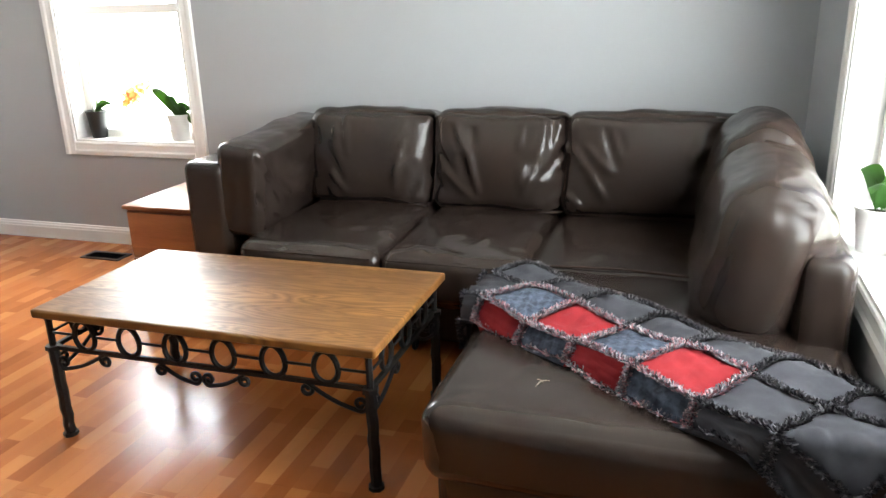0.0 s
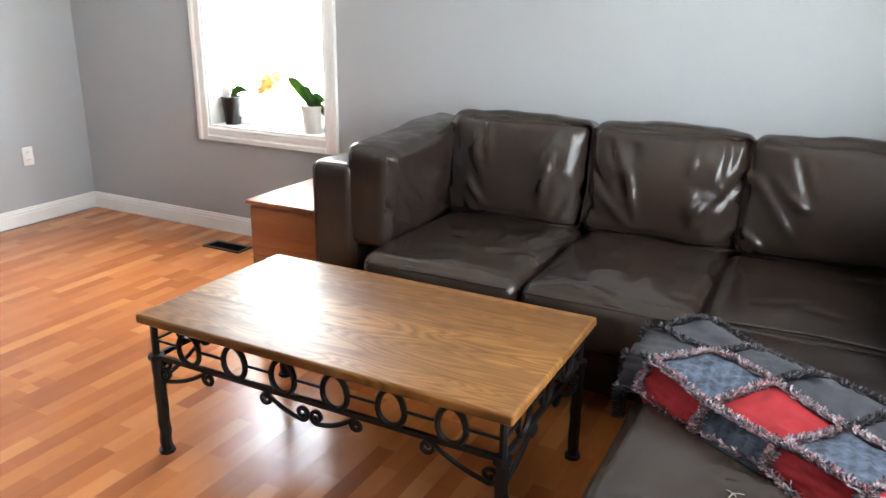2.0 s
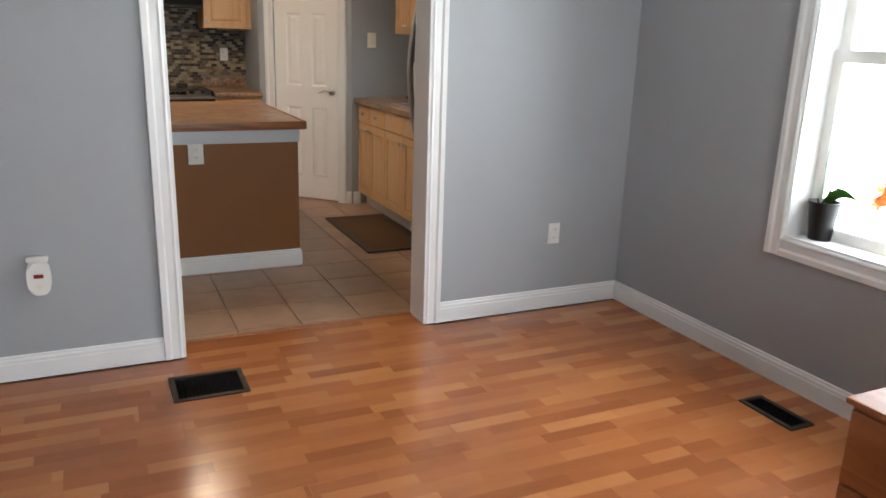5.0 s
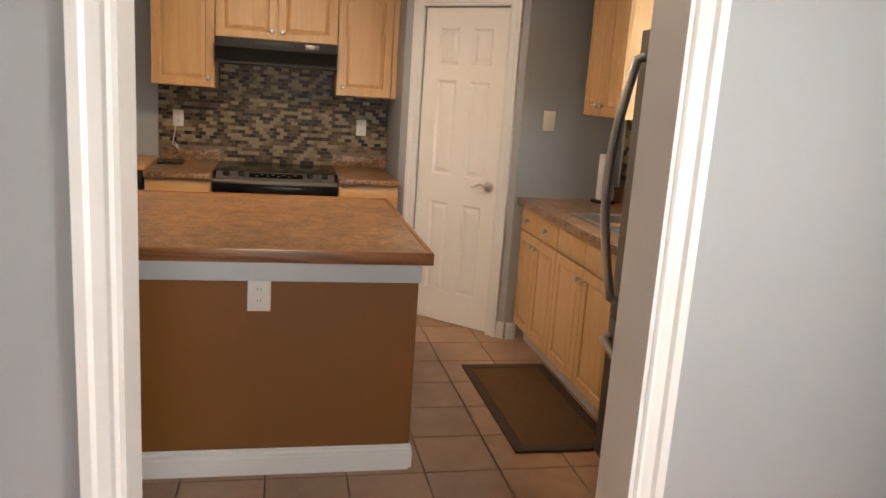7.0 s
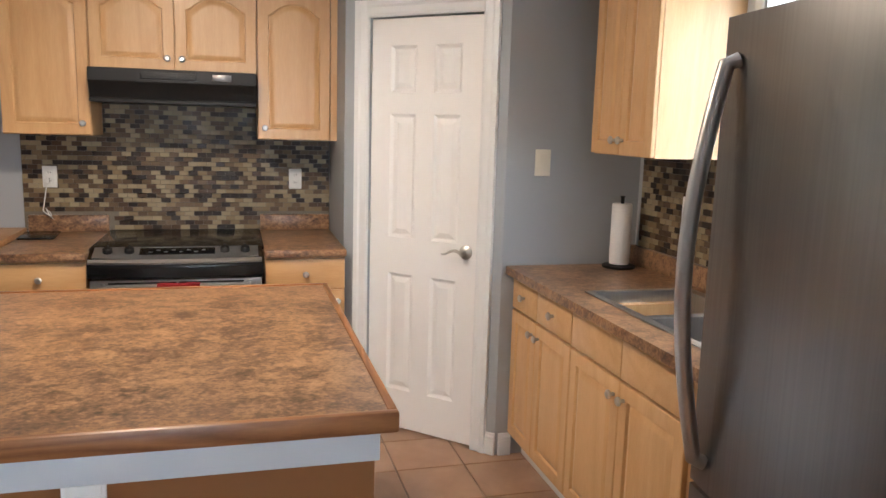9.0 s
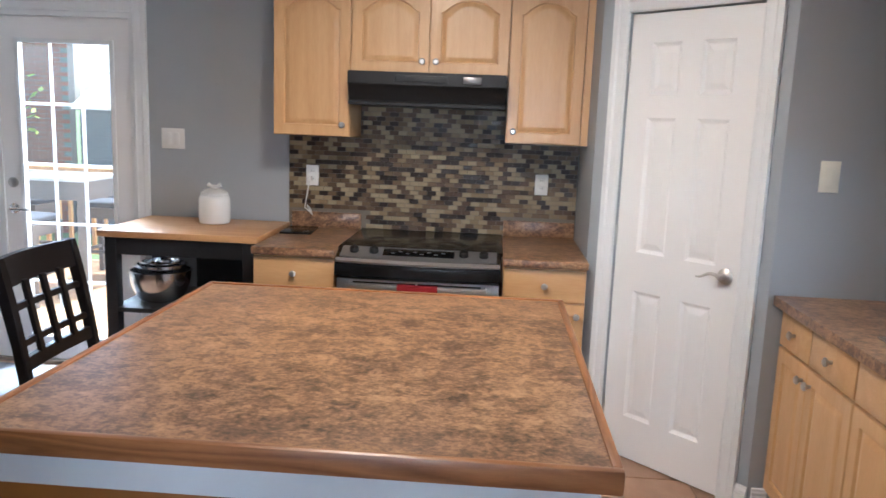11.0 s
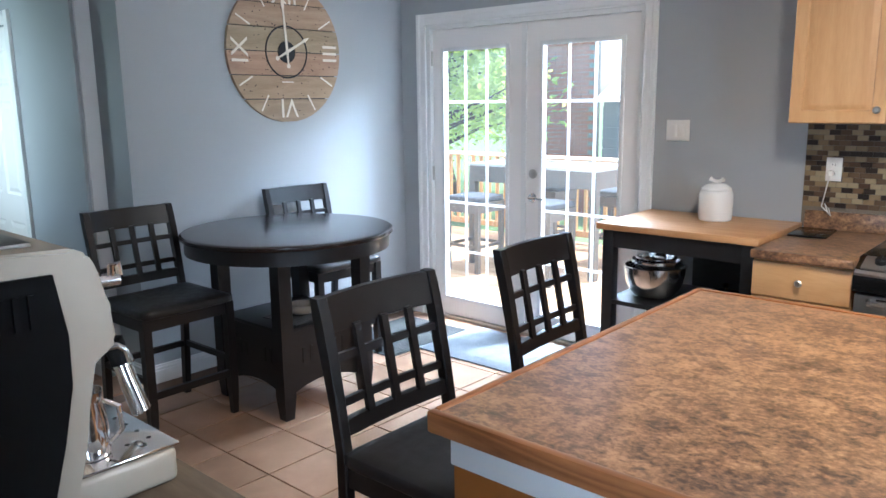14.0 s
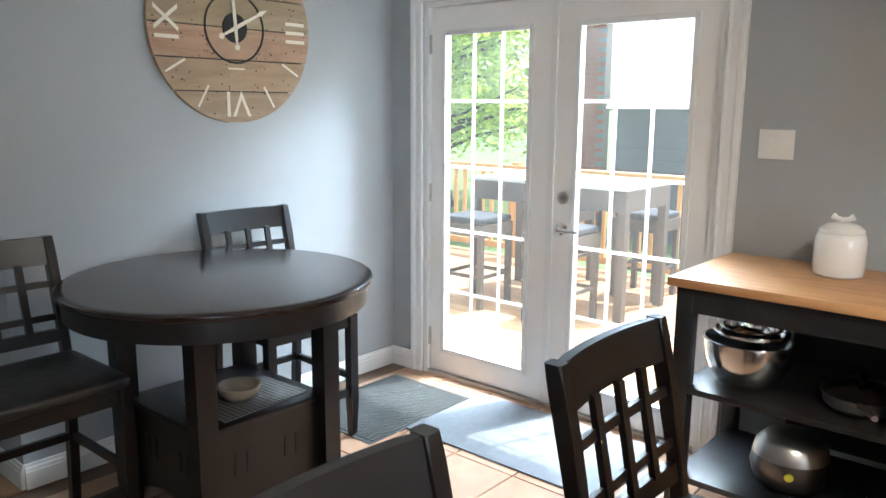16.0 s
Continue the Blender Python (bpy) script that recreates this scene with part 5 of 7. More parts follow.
for y0, y1, g0, g1 in GL:
    bm = bmesh.new()
    x0, x1 = -8.99, -8.945
    for d in ((y0, g0, 0.022, 2.038), (g1, y1, 0.022, 2.038), (g0, g1, 0.022, 0.155), (g0, g1, 1.90, 2.038)):
        box(bm, x0, x1, d[0], d[1], d[2], d[3])
    leaf = part("leaf", bm, DOORW, fd)
    bm = bmesh.new()
    for d in ((g0 - 0.018, g0 + 0.008, 0.137, 1.918), (g1 - 0.008, g1 + 0.018, 0.137, 1.918), (g0 + 0.008, g1 - 0.008, 0.137, 0.163), (g0 + 0.008, g1 - 0.008, 1.892, 1.918)):
        box(bm, x1, x1 + 0.010, d[0], d[1], d[2], d[3], 0.003)
    part("bead", bm, WHITE, leaf, "", True)
    bm = bmesh.new()
    box(bm, -8.972, -8.968, g0 + 0.002, g1 - 0.002, 0.157, 1.898)
    part("pane", bm, DOORGLASS, leaf).visible_shadow = False
    for k in (1, 2):
        y = g0 + (g1 - g0) * k / 3
        bpart("glazing_bar", (-8.966, -8.958, y - 0.008, y + 0.008, 0.16, 1.895), BARS, leaf)
    for k in range(1, 5):
        z = 0.155 + 1.745 * k / 5
        bpart("glazing_bar", (-8.9575, -8.951, g0, g1, z - 0.008, z + 0.008), BARS, leaf)
bpart("astragal", (-8.948, -8.934, -0.185, -0.15, 0.022, 2.038), WHITE, fd)
for z in (0.22, 1.05, 1.85):
    bpart("hinge", (-8.945, -8.93, -0.968, -0.952, z - 0.05, z + 0.05), NICKEL, fd)
bm = bmesh.new()
lathe(bm, [(0.03, 0), (0.031, 0.008), (0.022, 0.014)], (0, 0, 0), 20)
part("deadbolt", bm, NICKEL, fd, "", True, pose(-8.945, -0.095, 1.09, 0, 90, 0))
bm = bmesh.new()
lathe(bm, [(0.03, 0), (0.031, 0.008), (0.014, 0.014), (0.012, 0.045)], (0, 0, 0), 20)
bm.transform(pose(-8.945, -0.095, 0.935, 0, 90, 0))
tube(bm, [(-8.895, -0.095, 0.935), (-8.89, -0.06, 0.937), (-8.893, 0.02, 0.935)], [0.01, 0.009, 0.006], 8)
part("lever_handle", bm, CHROME, fd, "chrome lever", True)


# ---- fridge ----
fr = thing("fridge", Matrix(), "tall stainless steel bottom freezer fridge beside the opening", "fridge")
FX0, FX1, FY = -6.0, -5.17, 3.755
bpart("body", (FX0 + 0.01, FX1 - 0.01, FY + 0.06, 4.46, 0.02, 1.78), STEELDARK, fr, 0.006)


def bowed(z0, z1):
    bm = bmesh.new()
    n = 14
    pts = [(FX0 + (FX1 - FX0) * k / n, FY - 0.030 * (1 - (2 * k / n - 1) ** 2)) for k in range(n + 1)]
    prism(bm, pts + [(FX1, FY + 0.058), (FX0, FY + 0.058)], z0, z1)
    return bm


part("fridge_door", bowed(0.68, 1.80), STEELDARK, fr, "", True)
part("freezer_drawer", bowed(0.07, 0.668), STEELDARK, fr, "", True)
bm = bmesh.new()
n = 18
tube(bm, [(FX0 + 0.065, FY - 0.010, 1.70)] + [(FX0 + 0.055, FY - 0.035 - 0.065 * math.sin(math.pi * k / n), 1.69 - 0.93 * k / n) for k in range(n + 1)] + [(FX0 + 0.065, FY - 0.01, 0.75)], 0.019, 10)
part("door_handle", bm, STEEL, fr, "bowed steel handle", True)
bm = bmesh.new()
tube(bm, [(FX0 + 0.06, FY - 0.02, 0.60)] + [(FX0 + 0.07 + 0.69 * k / n, FY - 0.05 - 0.05 * math.sin(math.pi * k / n), 0.59) for k in range(n + 1)] + [(FX1 - 0.06, FY - 0.02, 0.60)], 0.018, 10)
part("drawer_handle", bm, STEEL, fr, "bowed steel handle", True)
bpart("plinth", (FX0 + 0.02, FX1 - 0.02, FY + 0.03, 4.40, 0.0, 0.068), BLACKPL, fr)

# ---- bench with open shelves ----
be = thing("kitchen_cart", Matrix(), "black open shelf cart with a butcher block top", "cart")
BX0, BX1, BY0, BY1 = -8.89, -8.305, 0.785, 1.555
bm = bmesh.new()
box(bm, BX0 - 0.01, BX1 + 0.02, BY0 - 0.03, BY1 + 0.02, 0.905, 0.938, 0.003)
part("top", bm, BUTCHER, be, "light butcher block top", True)
for x in (BX0, BX1 - 0.06):
    for y in (BY0, BY1 - 0.06):
        bpart("leg", (x, x + 0.06, y, y + 0.06, 0, 0.905), BLACKWOOD, be, 0.003)
bpart("front_rail", (BX1 - 0.025, BX1 - 0.004, BY0 + 0.06, BY1 - 0.06, 0.815, 0.905), BLACKWOOD, be)
bpart("back_rail", (BX0 + 0.004, BX0 + 0.02, BY0 + 0.06, BY1 - 0.06, 0.815, 0.905), BLACKWOOD, be)
bpart("side_rail", (BX0 + 0.06, BX1 - 0.06, BY0 + 0.015, BY0 + 0.035, 0.845, 0.905), BLACKWOOD, be)
bpart("side_rail", (BX0 + 0.06, BX1 - 0.06, BY1 - 0.035, BY1 - 0.015, 0.845, 0.905), BLACKWOOD, be)
bpart("back_panel", (BX0 + 0.021, BX0 + 0.027, BY0 + 0.25, BY1 - 0.06, 0.22, 0.905), BLACKWOOD, be)
for z in (0.515, 0.175):
    bpart("shelf", (BX0 + 0.028, BX1 - 0.003, BY0 + 0.02, BY1 - 0.02, z, z + 0.024), BLACKWOOD, be, 0.003)

BOWLSTEEL = plain("polished_bowl_steel", (0.68, 0.68, 0.67, 1), 0.16, 1.0, 30, 0.03, 0.02)


def bowl(name, m, r, h, mat, label, group):
    t = thing(name, m, label, "bowl", group)
    bm = bmesh.new()
    k = 10
    prof = [(r * 0.45, 0.0)] + [(r * (0.45 + 0.55 * math.sin(math.pi / 2 * i / k)), h * (1 - math.cos(math.pi / 2 * i / k))) for i in range(1, k + 1)]
    rim = [(r + 0.008, h + 0.001), (r + 0.008, h + 0.004), (r - 0.002, h + 0.004)]
    inner = [(a - 0.003, z + 0.004) for a, z in prof[::-1]]
    lathe(bm, prof + rim + inner, (0, 0, 0), 36)
    part("bowl", bm, mat, t, "", True)


bowl("mixing_bowl", pose(-8.50, 0.985, 0.54), 0.155, 0.165, BOWLSTEEL, "large polished steel mixing bowl on the cart shelf", "nested bowls")
bowl("mixing_bowl", pose(-8.51, 0.985, 0.62), 0.125, 0.115, CHROME, "smaller steel bowl nested in the large one", "nested bowls")
bowl("mixing_bowl", pose(-8.51, 0.985, 0.668), 0.10, 0.08, CHROME, "smallest steel bowl nested on top", "nested bowls")
pan = thing("frying_pan", pose(-8.50, 1.36, 0.541), "steel pan with a lid on the cart shelf", "pan")
bm = bmesh.new()
lathe(bm, [(0.09, 0), (0.115, 0.02), (0.12, 0.055), (0.124, 0.057), (0.117, 0.053), (0.09, 0.006)], (0, 0, 0), 30)
part("body", bm, STEEL, pan, "", True)
bm = bmesh.new()
lathe(bm, [(0.122, 0.058), (0.09, 0.075), (0.03, 0.088), (0.012, 0.09), (0.01, 0.105), (0.018, 0.115), (0.012, 0.125)], (0, 0, 0), 30)
part("lid", bm, BLACK, pan, "", True)
bm = bmesh.new()
tube(bm, [(0.115, 0.02, 0.05), (0.17, 0.05, 0.065), (0.25, 0.09, 0.07)], 0.010, 8)
part("handle", bm, STEEL, pan, "", True)
pot = thing("steel_pot", pose(-8.50, 1.16, 0.20), "rounded steel pot with a lid on the lowest shelf", "pot")
bm = bmesh.new()
lathe(bm, [(0.085, 0), (0.12, 0.03), (0.135, 0.08), (0.125, 0.12)], (0, 0, 0), 32)
part("body", bm, STEELDARK, pot, "", True)
bm = bmesh.new()
lathe(bm, [(0.128, 0.12), (0.118, 0.16), (0.085, 0.195), (0.05, 0.205), (0.02, 0.207)], (0, 0, 0), 32)
part("lid", bm, STEEL, pot, "", True)
bm = bmesh.new()
lathe(bm, [(0.016, 0), (0.014, 0.004)], (0, 0, 0), 14)
part("badge", bm, plain("yellow_badge", srgb(196, 190, 60), 0.5), pot, "small yellow badge", False, pose(0.128, 0.035, 0.085, 0, 90, 15))

jar = thing("cookie_jar", pose(-8.72, 1.20, 0.938), "white ceramic jar with a lid on the cart", "jar")
bm = bmesh.new()
lathe(bm, [(0.075, 0), (0.082, 0.006), (0.085, 0.03), (0.085, 0.13), (0.078, 0.152), (0.072, 0.156)], (0, 0, 0), 34)
part("body", bm, CERAMIC, jar, "", True)
bm = bmesh.new()
lathe(bm, [(0.076, 0.157), (0.074, 0.168), (0.05, 0.185), (0.02, 0.192)], (0, 0, 0), 34)
tube(bm, [(0, -0.035, 0.212), (0, -0.018, 0.203), (0, 0, 0.198), (0, 0.018, 0.203), (0, 0.035, 0.212)], [0.013, 0.009, 0.011, 0.009, 0.013], 8)
part("lid", bm, CERAMIC, jar, "lid with a bone shaped knob", True)
tb = thing("tablet", pose(-8.72, 1.675, 0.9155, 0, 0, 4), "black tablet lying on the worktop", "tablet")
bm = bmesh.new()
box(bm, -0.125, 0.125, -0.085, 0.085, 0, 0.010, 0.004)
part("body", bm, BLACK, tb, "", True)
cb = thing("charger_cable", Matrix(), "white charging cable hanging from the socket", "cable")
bm = bmesh.new()
tube(bm, [(-8.885, 1.69, 1.19), (-8.87, 1.688, 1.16), (-8.868, 1.675, 1.08), (-8.872, 1.665, 1.03), (-8.868, 1.69, 1.01), (-8.872, 1.71, 0.985), (-8.87, 1.70, 1.02), (-8.868, 1.68, 1.045), (-8.866, 1.70, 1.0)], 0.003, 6)
part("cord", bm, WHITEPL, cb, "", True)
bpart("plug", (-8.899, -8.875, 1.678, 1.702, 1.18, 1.205), WHITEPL, cb, 0.003)


# ---- counter height chairs ----
def chair(m, label):
    """Faces +y; its back stands at -y."""
    c = thing("counter_chair", m, label, "chair", "counter height chairs")
    w, d, sh = 0.225, 0.21, 0.625

    def back(z):
        return -d - 0.004 - 0.085 * max(0, (z - 0.60) / 0.44) ** 1.25

    for s in (-1, 1):
        bm = bmesh.new()
        zs = [0, 0.2, 0.45, 0.62, 0.75, 0.9, 1.0, 1.045]
        ys = [back(z) + (-0.035 * (1 - z / 0.45) if z < 0.45 else 0) for z in zs]
        x = s * (w - 0.005)
        loops = [[bm.verts.new((x + a * 0.017, y + b * 0.019, z)) for a, b in ((-1, -1), (1, -1), (1, 1), (-1, 1))] for y, z in zip(ys, zs)]
        for p, q in zip(loops, loops[1:]):
            for k in range(4):
                bm.faces.new((p[k], p[(k + 1) % 4], q[(k + 1) % 4], q[k]))
        bm.faces.new(loops[0][::-1])
        bm.faces.new(loops[-1])
        bmesh.ops.bevel(bm, geom=[e for e in bm.edges if abs(e.verts[0].co.z - e.verts[1].co.z) > 0.01], offset=0.004, segments=1, affect="EDGES")
        part("back_post", bm, ESPRESSO, c)
        bm = bmesh.new()
        loops = [[bm.verts.new((s * (w - 0.004) + a * r, d - 0.012 + b * r, z)) for a, b in ((-1, -1), (1, -1), (1, 1), (-1, 1))] for r, z in ((0.015, 0), (0.021, 0.16), (0.021, sh - 0.035))]
        for p, q in zip(loops, loops[1:]):
            for k in range(4):
                bm.faces.new((p[k], p[(k + 1) % 4], q[(k + 1) % 4], q[k]))
        bm.faces.new(loops[0][::-1])
        part("front_leg", bm, ESPRESSO, c)
    for dims in ((-w + 0.02, w - 0.02, d - 0.022, d - 0.004, 0.53, 0.59), (-w + 0.015, w - 0.015, -d - 0.01, -d + 0.008, 0.53, 0.59), (-w - 0.004, -w + 0.014, -d + 0.015, d - 0.03, 0.53, 0.59), (w - 0.014, w + 0.004, -d + 0.015, d - 0.03, 0.53, 0.59)):
        bpart("seat_rail", dims, ESPRESSO, c)
    for dims in ((-w + 0.015, w - 0.015, d - 0.024, d - 0.002, 0.20, 0.235), (-w - 0.006, -w + 0.012, -d - 0.012, d - 0.03, 0.275, 0.305), (w - 0.012, w + 0.006, -d - 0.012, d - 0.03, 0.275, 0.305), (-w + 0.012, w - 0.012, -d - 0.024, -d - 0.004, 0.275, 0.305)):
        bpart("stretcher", dims, ESPRESSO, c)
    bm = bmesh.new()
    cushion(bm, 2 * w + 0.03, 2 * d + 0.02, 0.05, 0.02, (0.002, 0.004, 0.008), 0.002, 2, 10, pose(0, 0.012, 0.61))
    part("seat", bm, SEATPAD, c, "black padded seat", "all")

    def slab(nm, x0, x1, z0, z1, curve=0.0, th=0.011):
        bm = bmesh.new()
        n = 14 if curve else 1
        cols = []
        for k in range(n + 1):
            x = x0 + (x1 - x0) * k / n
            off = -curve * (1 - (2 * k / n - 1) ** 2)
            cols.append([bm.verts.new((x, back(z) + off + s * th, z)) for z, s in ((z0, -1), (z0, 1), (z1, 1), (z1, -1))])
        for p, q in zip(cols, cols[1:]):
            for k in range(4):
                bm.faces.new((p[k], p[(k + 1) % 4], q[(k + 1) % 4], q[k]))
        bm.faces.new(cols[0][::-1])
        bm.faces.new(cols[-1])
        bmesh.ops.bevel(bm, geom=[e for e in bm.edges if abs(e.verts[0].co.z - e.verts[1].co.z) < 1e-4 and abs(e.verts[0].co.x - e.verts[1].co.x) > 1e-3], offset=0.003, segments=2, affect="EDGES")
        part(nm, bm, ESPRESSO, c, "", True)

    i = w - 0.020
    slab("top_rail", -i, i, 0.945, 1.043, 0.022)
    slab("bottom_rail", -i, i, 0.665, 0.71, 0.012)
    for x in (-0.105, 0.0, 0.105):
        slab("back_slat", x - 0.0125, x + 0.0125, 0.705, 0.955, 0, 0.008)
    for z in (0.755, 0.875):
        slab("cross_slat", -i, i, z - 0.011, z + 0.011, 0.010, 0.0065)
    return c


ch = chair(pose(-6.69, -0.725, 0, 0, 0, 1), "dark wooden counter chair with a lattice back by the wall")
for (x, y, r), lb in (((-7.83, -0.845, -2), "dark wooden counter chair pulled up behind the round table"), ((-6.355, 1.455, 0.5), "dark wooden counter chair standing at the island corner"), ((-7.19, 1.43, 1), "dark wooden counter chair standing at the island, near the cart")):
    tagged(copy_thing(ch, pose(x, y, 0, 0, 0, r)), lb)

# ---- round table ----
rt = thing("round_table", pose(-7.295, -0.508, 0.0), "dark espresso round counter height table with a storage base", "table")
R = 0.552
bm = bmesh.new()
lathe(bm, [(R - 0.012, 0.886), (R - 0.002, 0.889), (R, 0.895), (R - 0.002, 0.906), (R - 0.010, 0.911), (R - 0.03, 0.912), (0.02, 0.9125)], (0, 0, 0), 64)
part("tabletop", bm, ESPRESSO_TOP, rt, "polished dark round top", True)
bm = bmesh.new()
lathe(bm, [(R - 0.04, 0.815), (R - 0.022, 0.815), (R - 0.022, 0.886), (R - 0.04, 0.886)], (0, 0, 0), 64)
part("apron", bm, ESPRESSO, rt, "", True)
for sx in (-1, 1):
    for sy in (-1, 1):
        bm = bmesh.new()
        x, y = sx * 0.262, sy * 0.262
        loops = [[bm.verts.new((x + a * r, y + b * r, z)) for a, b in ((-1, -1), (1, -1), (1, 1), (-1, 1))] for r, z in ((0.026, 0), (0.036, 0.12), (0.036, 0.886))]
        for p, q in zip(loops, loops[1:]):
            for k in range(4):
                bm.faces.new((p[k], p[(k + 1) % 4], q[(k + 1) % 4], q[k]))
        bm.faces.new(loops[0][::-1])
        bm.faces.new(loops[-1])
        part("leg", bm, ESPRESSO, rt)
bpart("storage_top", (-0.262, 0.262, -0.262, 0.262, 0.435, 0.455), ESPRESSO, rt, 0.003)
for axis, s in (("x", -1), ("x", 1), ("y", -1), ("y", 1)):
    bm = bmesh.new()
    arch = [(0.226 * (k / 8 - 1), 0.10 + 0.05 * (1 - (k / 8 - 1) ** 2)) for k in range(17)]
    prism(bm, arch + [(0.226, 0.435), (-0.226, 0.435)], 0.229, 0.247)
    bm.transform(Matrix.Rotation(radians({("y", 1): 0, ("y", -1): 180, ("x", 1): -90, ("x", -1): 90}[axis, s]), 4, "Z") @ Matrix(((1, 0, 0, 0), (0, 0, 1, 0), (0, 1, 0, 0), (0, 0, 0, 1))))
    bmesh.ops.recalc_face_normals(bm, faces=bm.faces[:])
    side = part("storage_side", bm, ESPRESSO, rt)
    for u in (-0.13, -0.08, 0.08, 0.13):
        d = (u - 0.008, u + 0.008, min(s * 0.2475, s * 0.250), max(s * 0.2475, s * 0.250), 0.26, 0.34)
        bpart("slot", d if axis == "y" else (d[2], d[3], d[0], d[1], d[4], d[5]), BLACKPL, side)
pm = thing("placemat", pose(-7.32, -0.42, 0.456, 0, 0, 3), "grey patterned mat on the table's lower shelf", "placemat")
mm = Mat("patterned_mat", 0.8)
chk = mm.node("ShaderNodeTexChecker", Vector=mm.coords((1, 1, 1), "Object", (0, 0, 45)), Color1=srgb(104, 103, 100), Color2=srgb(44, 44, 47), Scale=70.0)
mm.colour(chk.outputs[0])
bm = bmesh.new()
box(bm, -0.19, 0.19, -0.13, 0.13, 0, 0.003)
part("sheet", bm, mm.m, pm)
bowl("pet_bowl", pose(-7.30, -0.43, 0.4595), 0.075, 0.05, plain("stoneware", srgb(150, 138, 124), 0.4), "small stoneware bowl on the patterned mat", "")

# ---- clock ----
ck = thing("wall_clock", pose(-7.874, -1.23, 1.868), "large round pallet wood wall clock with white numerals", "clock")
CW = []
for k in range(6):
    CW.append(woodgrain("pallet_board_%s" % "abcdef"[k], srgb(140 + 6 * (k % 3), 120 + 4 * (k % 2), 98), srgb(184 + 5 * (k % 3), 164, 138), 0, 1.5, 0.75, 6, 0, 0.6))
CR = 0.427
for k in range(6):
    z0, z1 = -CR + 2 * CR * k / 6 + 0.003, -CR + 2 * CR * (k + 1) / 6 - 0.003
    bm = bmesh.new()
    n = 12
    pts = []
    for i in range(n + 1):
        z = z0 + (z1 - z0) * i / n
        pts.append((math.sqrt(max(CR * CR - z * z, 0)), z))
    outline = pts + [(-x, z) for x, z in pts[::-1]]
    outline = [q for i, q in enumerate(outline) if i == 0 or (Vector(q) - Vector(outline[i - 1])).length > 1e-5]
    prism(bm, outline, 0.0, 0.022)
    bm.transform(Matrix.Rotation(radians(90), 4, "X") @ Matrix.Diagonal((1, 1, -1, 1)))
    part("board", bm, CW[k], ck)
bm = bmesh.new()
lathe(bm, [(CR - 0.01, 0.0), (CR - 0.01, 0.006)], (0, 0, 0), 48)
part("backing", bm, BLACKWOOD, ck, "", False, pose(0, 0.0, 0, -90, 0, 0))
CREAM = plain("cream_paint", srgb(226, 218, 204), 0.7, 0, 90, 0.06)
bm = bmesh.new()
ring(bm, (0, 0.023, 0), 0.155, 0.155, 0.005, "y", 48)
part("ring", bm, BLACKWOOD, ck, "dark inner ring")
bm = bmesh.new()
lathe(bm, [(0.066, 0.022), (0.064, 0.026)], (0, 0, 0), 36)
part("hub", bm, BLACKPL, ck, "dark round centre", False, pose(0, 0, 0, -90, 0, 0))


def numeral(text, ang):
    cu = bpy.data.curves.new("numeral", "FONT")
    cu.body, cu.size, cu.extrude, cu.align_x, cu.align_y = text, 0.165, 0.0012, "CENTER", "CENTER"
    tmp = bpy.data.objects.new("numeral", cu)
    me = bpy.data.meshes.new_from_object(tmp)
    bpy.data.objects.remove(tmp)
    me.materials.clear()
    me.materials.append(CREAM)
    whole = bmesh.new()
    whole.from_mesh(me)
    a = radians(ang)
    place = Matrix.Translation((-math.sin(a) * 0.335, 0.0235, math.cos(a) * 0.335)) @ pose(0, 0, 0, 90, 0, 180) @ pose(0, 0, 0, 0, 0, -ang)
    bmesh.ops.remove_doubles(whole, verts=whole.verts, dist=1e-6)
    left = set(whole.verts)
    while left:
        seed = left.pop()
        group, todo = {seed}, [seed]
        while todo:
            for e in todo.pop().link_edges:
                for v in e.verts:
                    if v not in group:
                        group.add(v)
                        todo.append(v)
        left -= group
        bm = bmesh.new()
        twin = {v: bm.verts.new(v.co) for v in group}
        for f in whole.faces:
            if f.verts[0] in group:
                bm.faces.new([twin[v] for v in f.verts])
        part("numeral", bm, CREAM, ck, "", False, place)
    whole.free()
    bpy.data.meshes.remove(me)


for txt, a in (("XII", 0), ("III", 90), ("VI", 180), ("IX", 270)):
    numeral(txt, a)
for a in range(30, 360, 30):
    if a % 90:
        bm = bmesh.new()
        box(bm, -0.005, 0.005, 0.0222, 0.0235, 0.30, 0.41)
        bm.transform(Matrix.Rotation(-radians(-a) * -1, 4, "Y"))
        part("hour_mark", bm, CREAM, ck)
for a, l, nm in ((-4, 0.36, "minute_hand"), (62, 0.20, "hour_hand")):
    bm = bmesh.new()
    prism(bm, [(-0.004, -0.085), (0.004, -0.085), (0.009, 0.0), (0.006, l * 0.7), (0.012, l * 0.78), (0.0, l), (-0.012, l * 0.78), (-0.006, l * 0.7), (-0.009, 0)], 0.028, 0.031)
    bmesh.ops.create_circle(bm, cap_ends=True, segments=14, radius=0.014, matrix=Matrix.Translation((0, -0.085, 0.030)))
    bm.transform(Matrix.Rotation(radians(90), 4, "X") @ Matrix.Diagonal((1, 1, -1, 1)))
    bm.transform(Matrix.Rotation(radians(-a), 4, "Y"))
    part(nm, bm, CREAM, ck)
bm = bmesh.new()
rn = random.Random(9)
for k in range(130):
    a, r = rn.uniform(0, 6.28), CR * math.sqrt(rn.uniform(0.12, 0.92))
    bmesh.ops.create_circle(bm, cap_ends=True, segments=6, radius=rn.uniform(0.0025, 0.005), matrix=Matrix.Translation((r * math.cos(a), 0.0226, r * math.sin(a))) @ Matrix.Rotation(radians(90), 4, "X"))
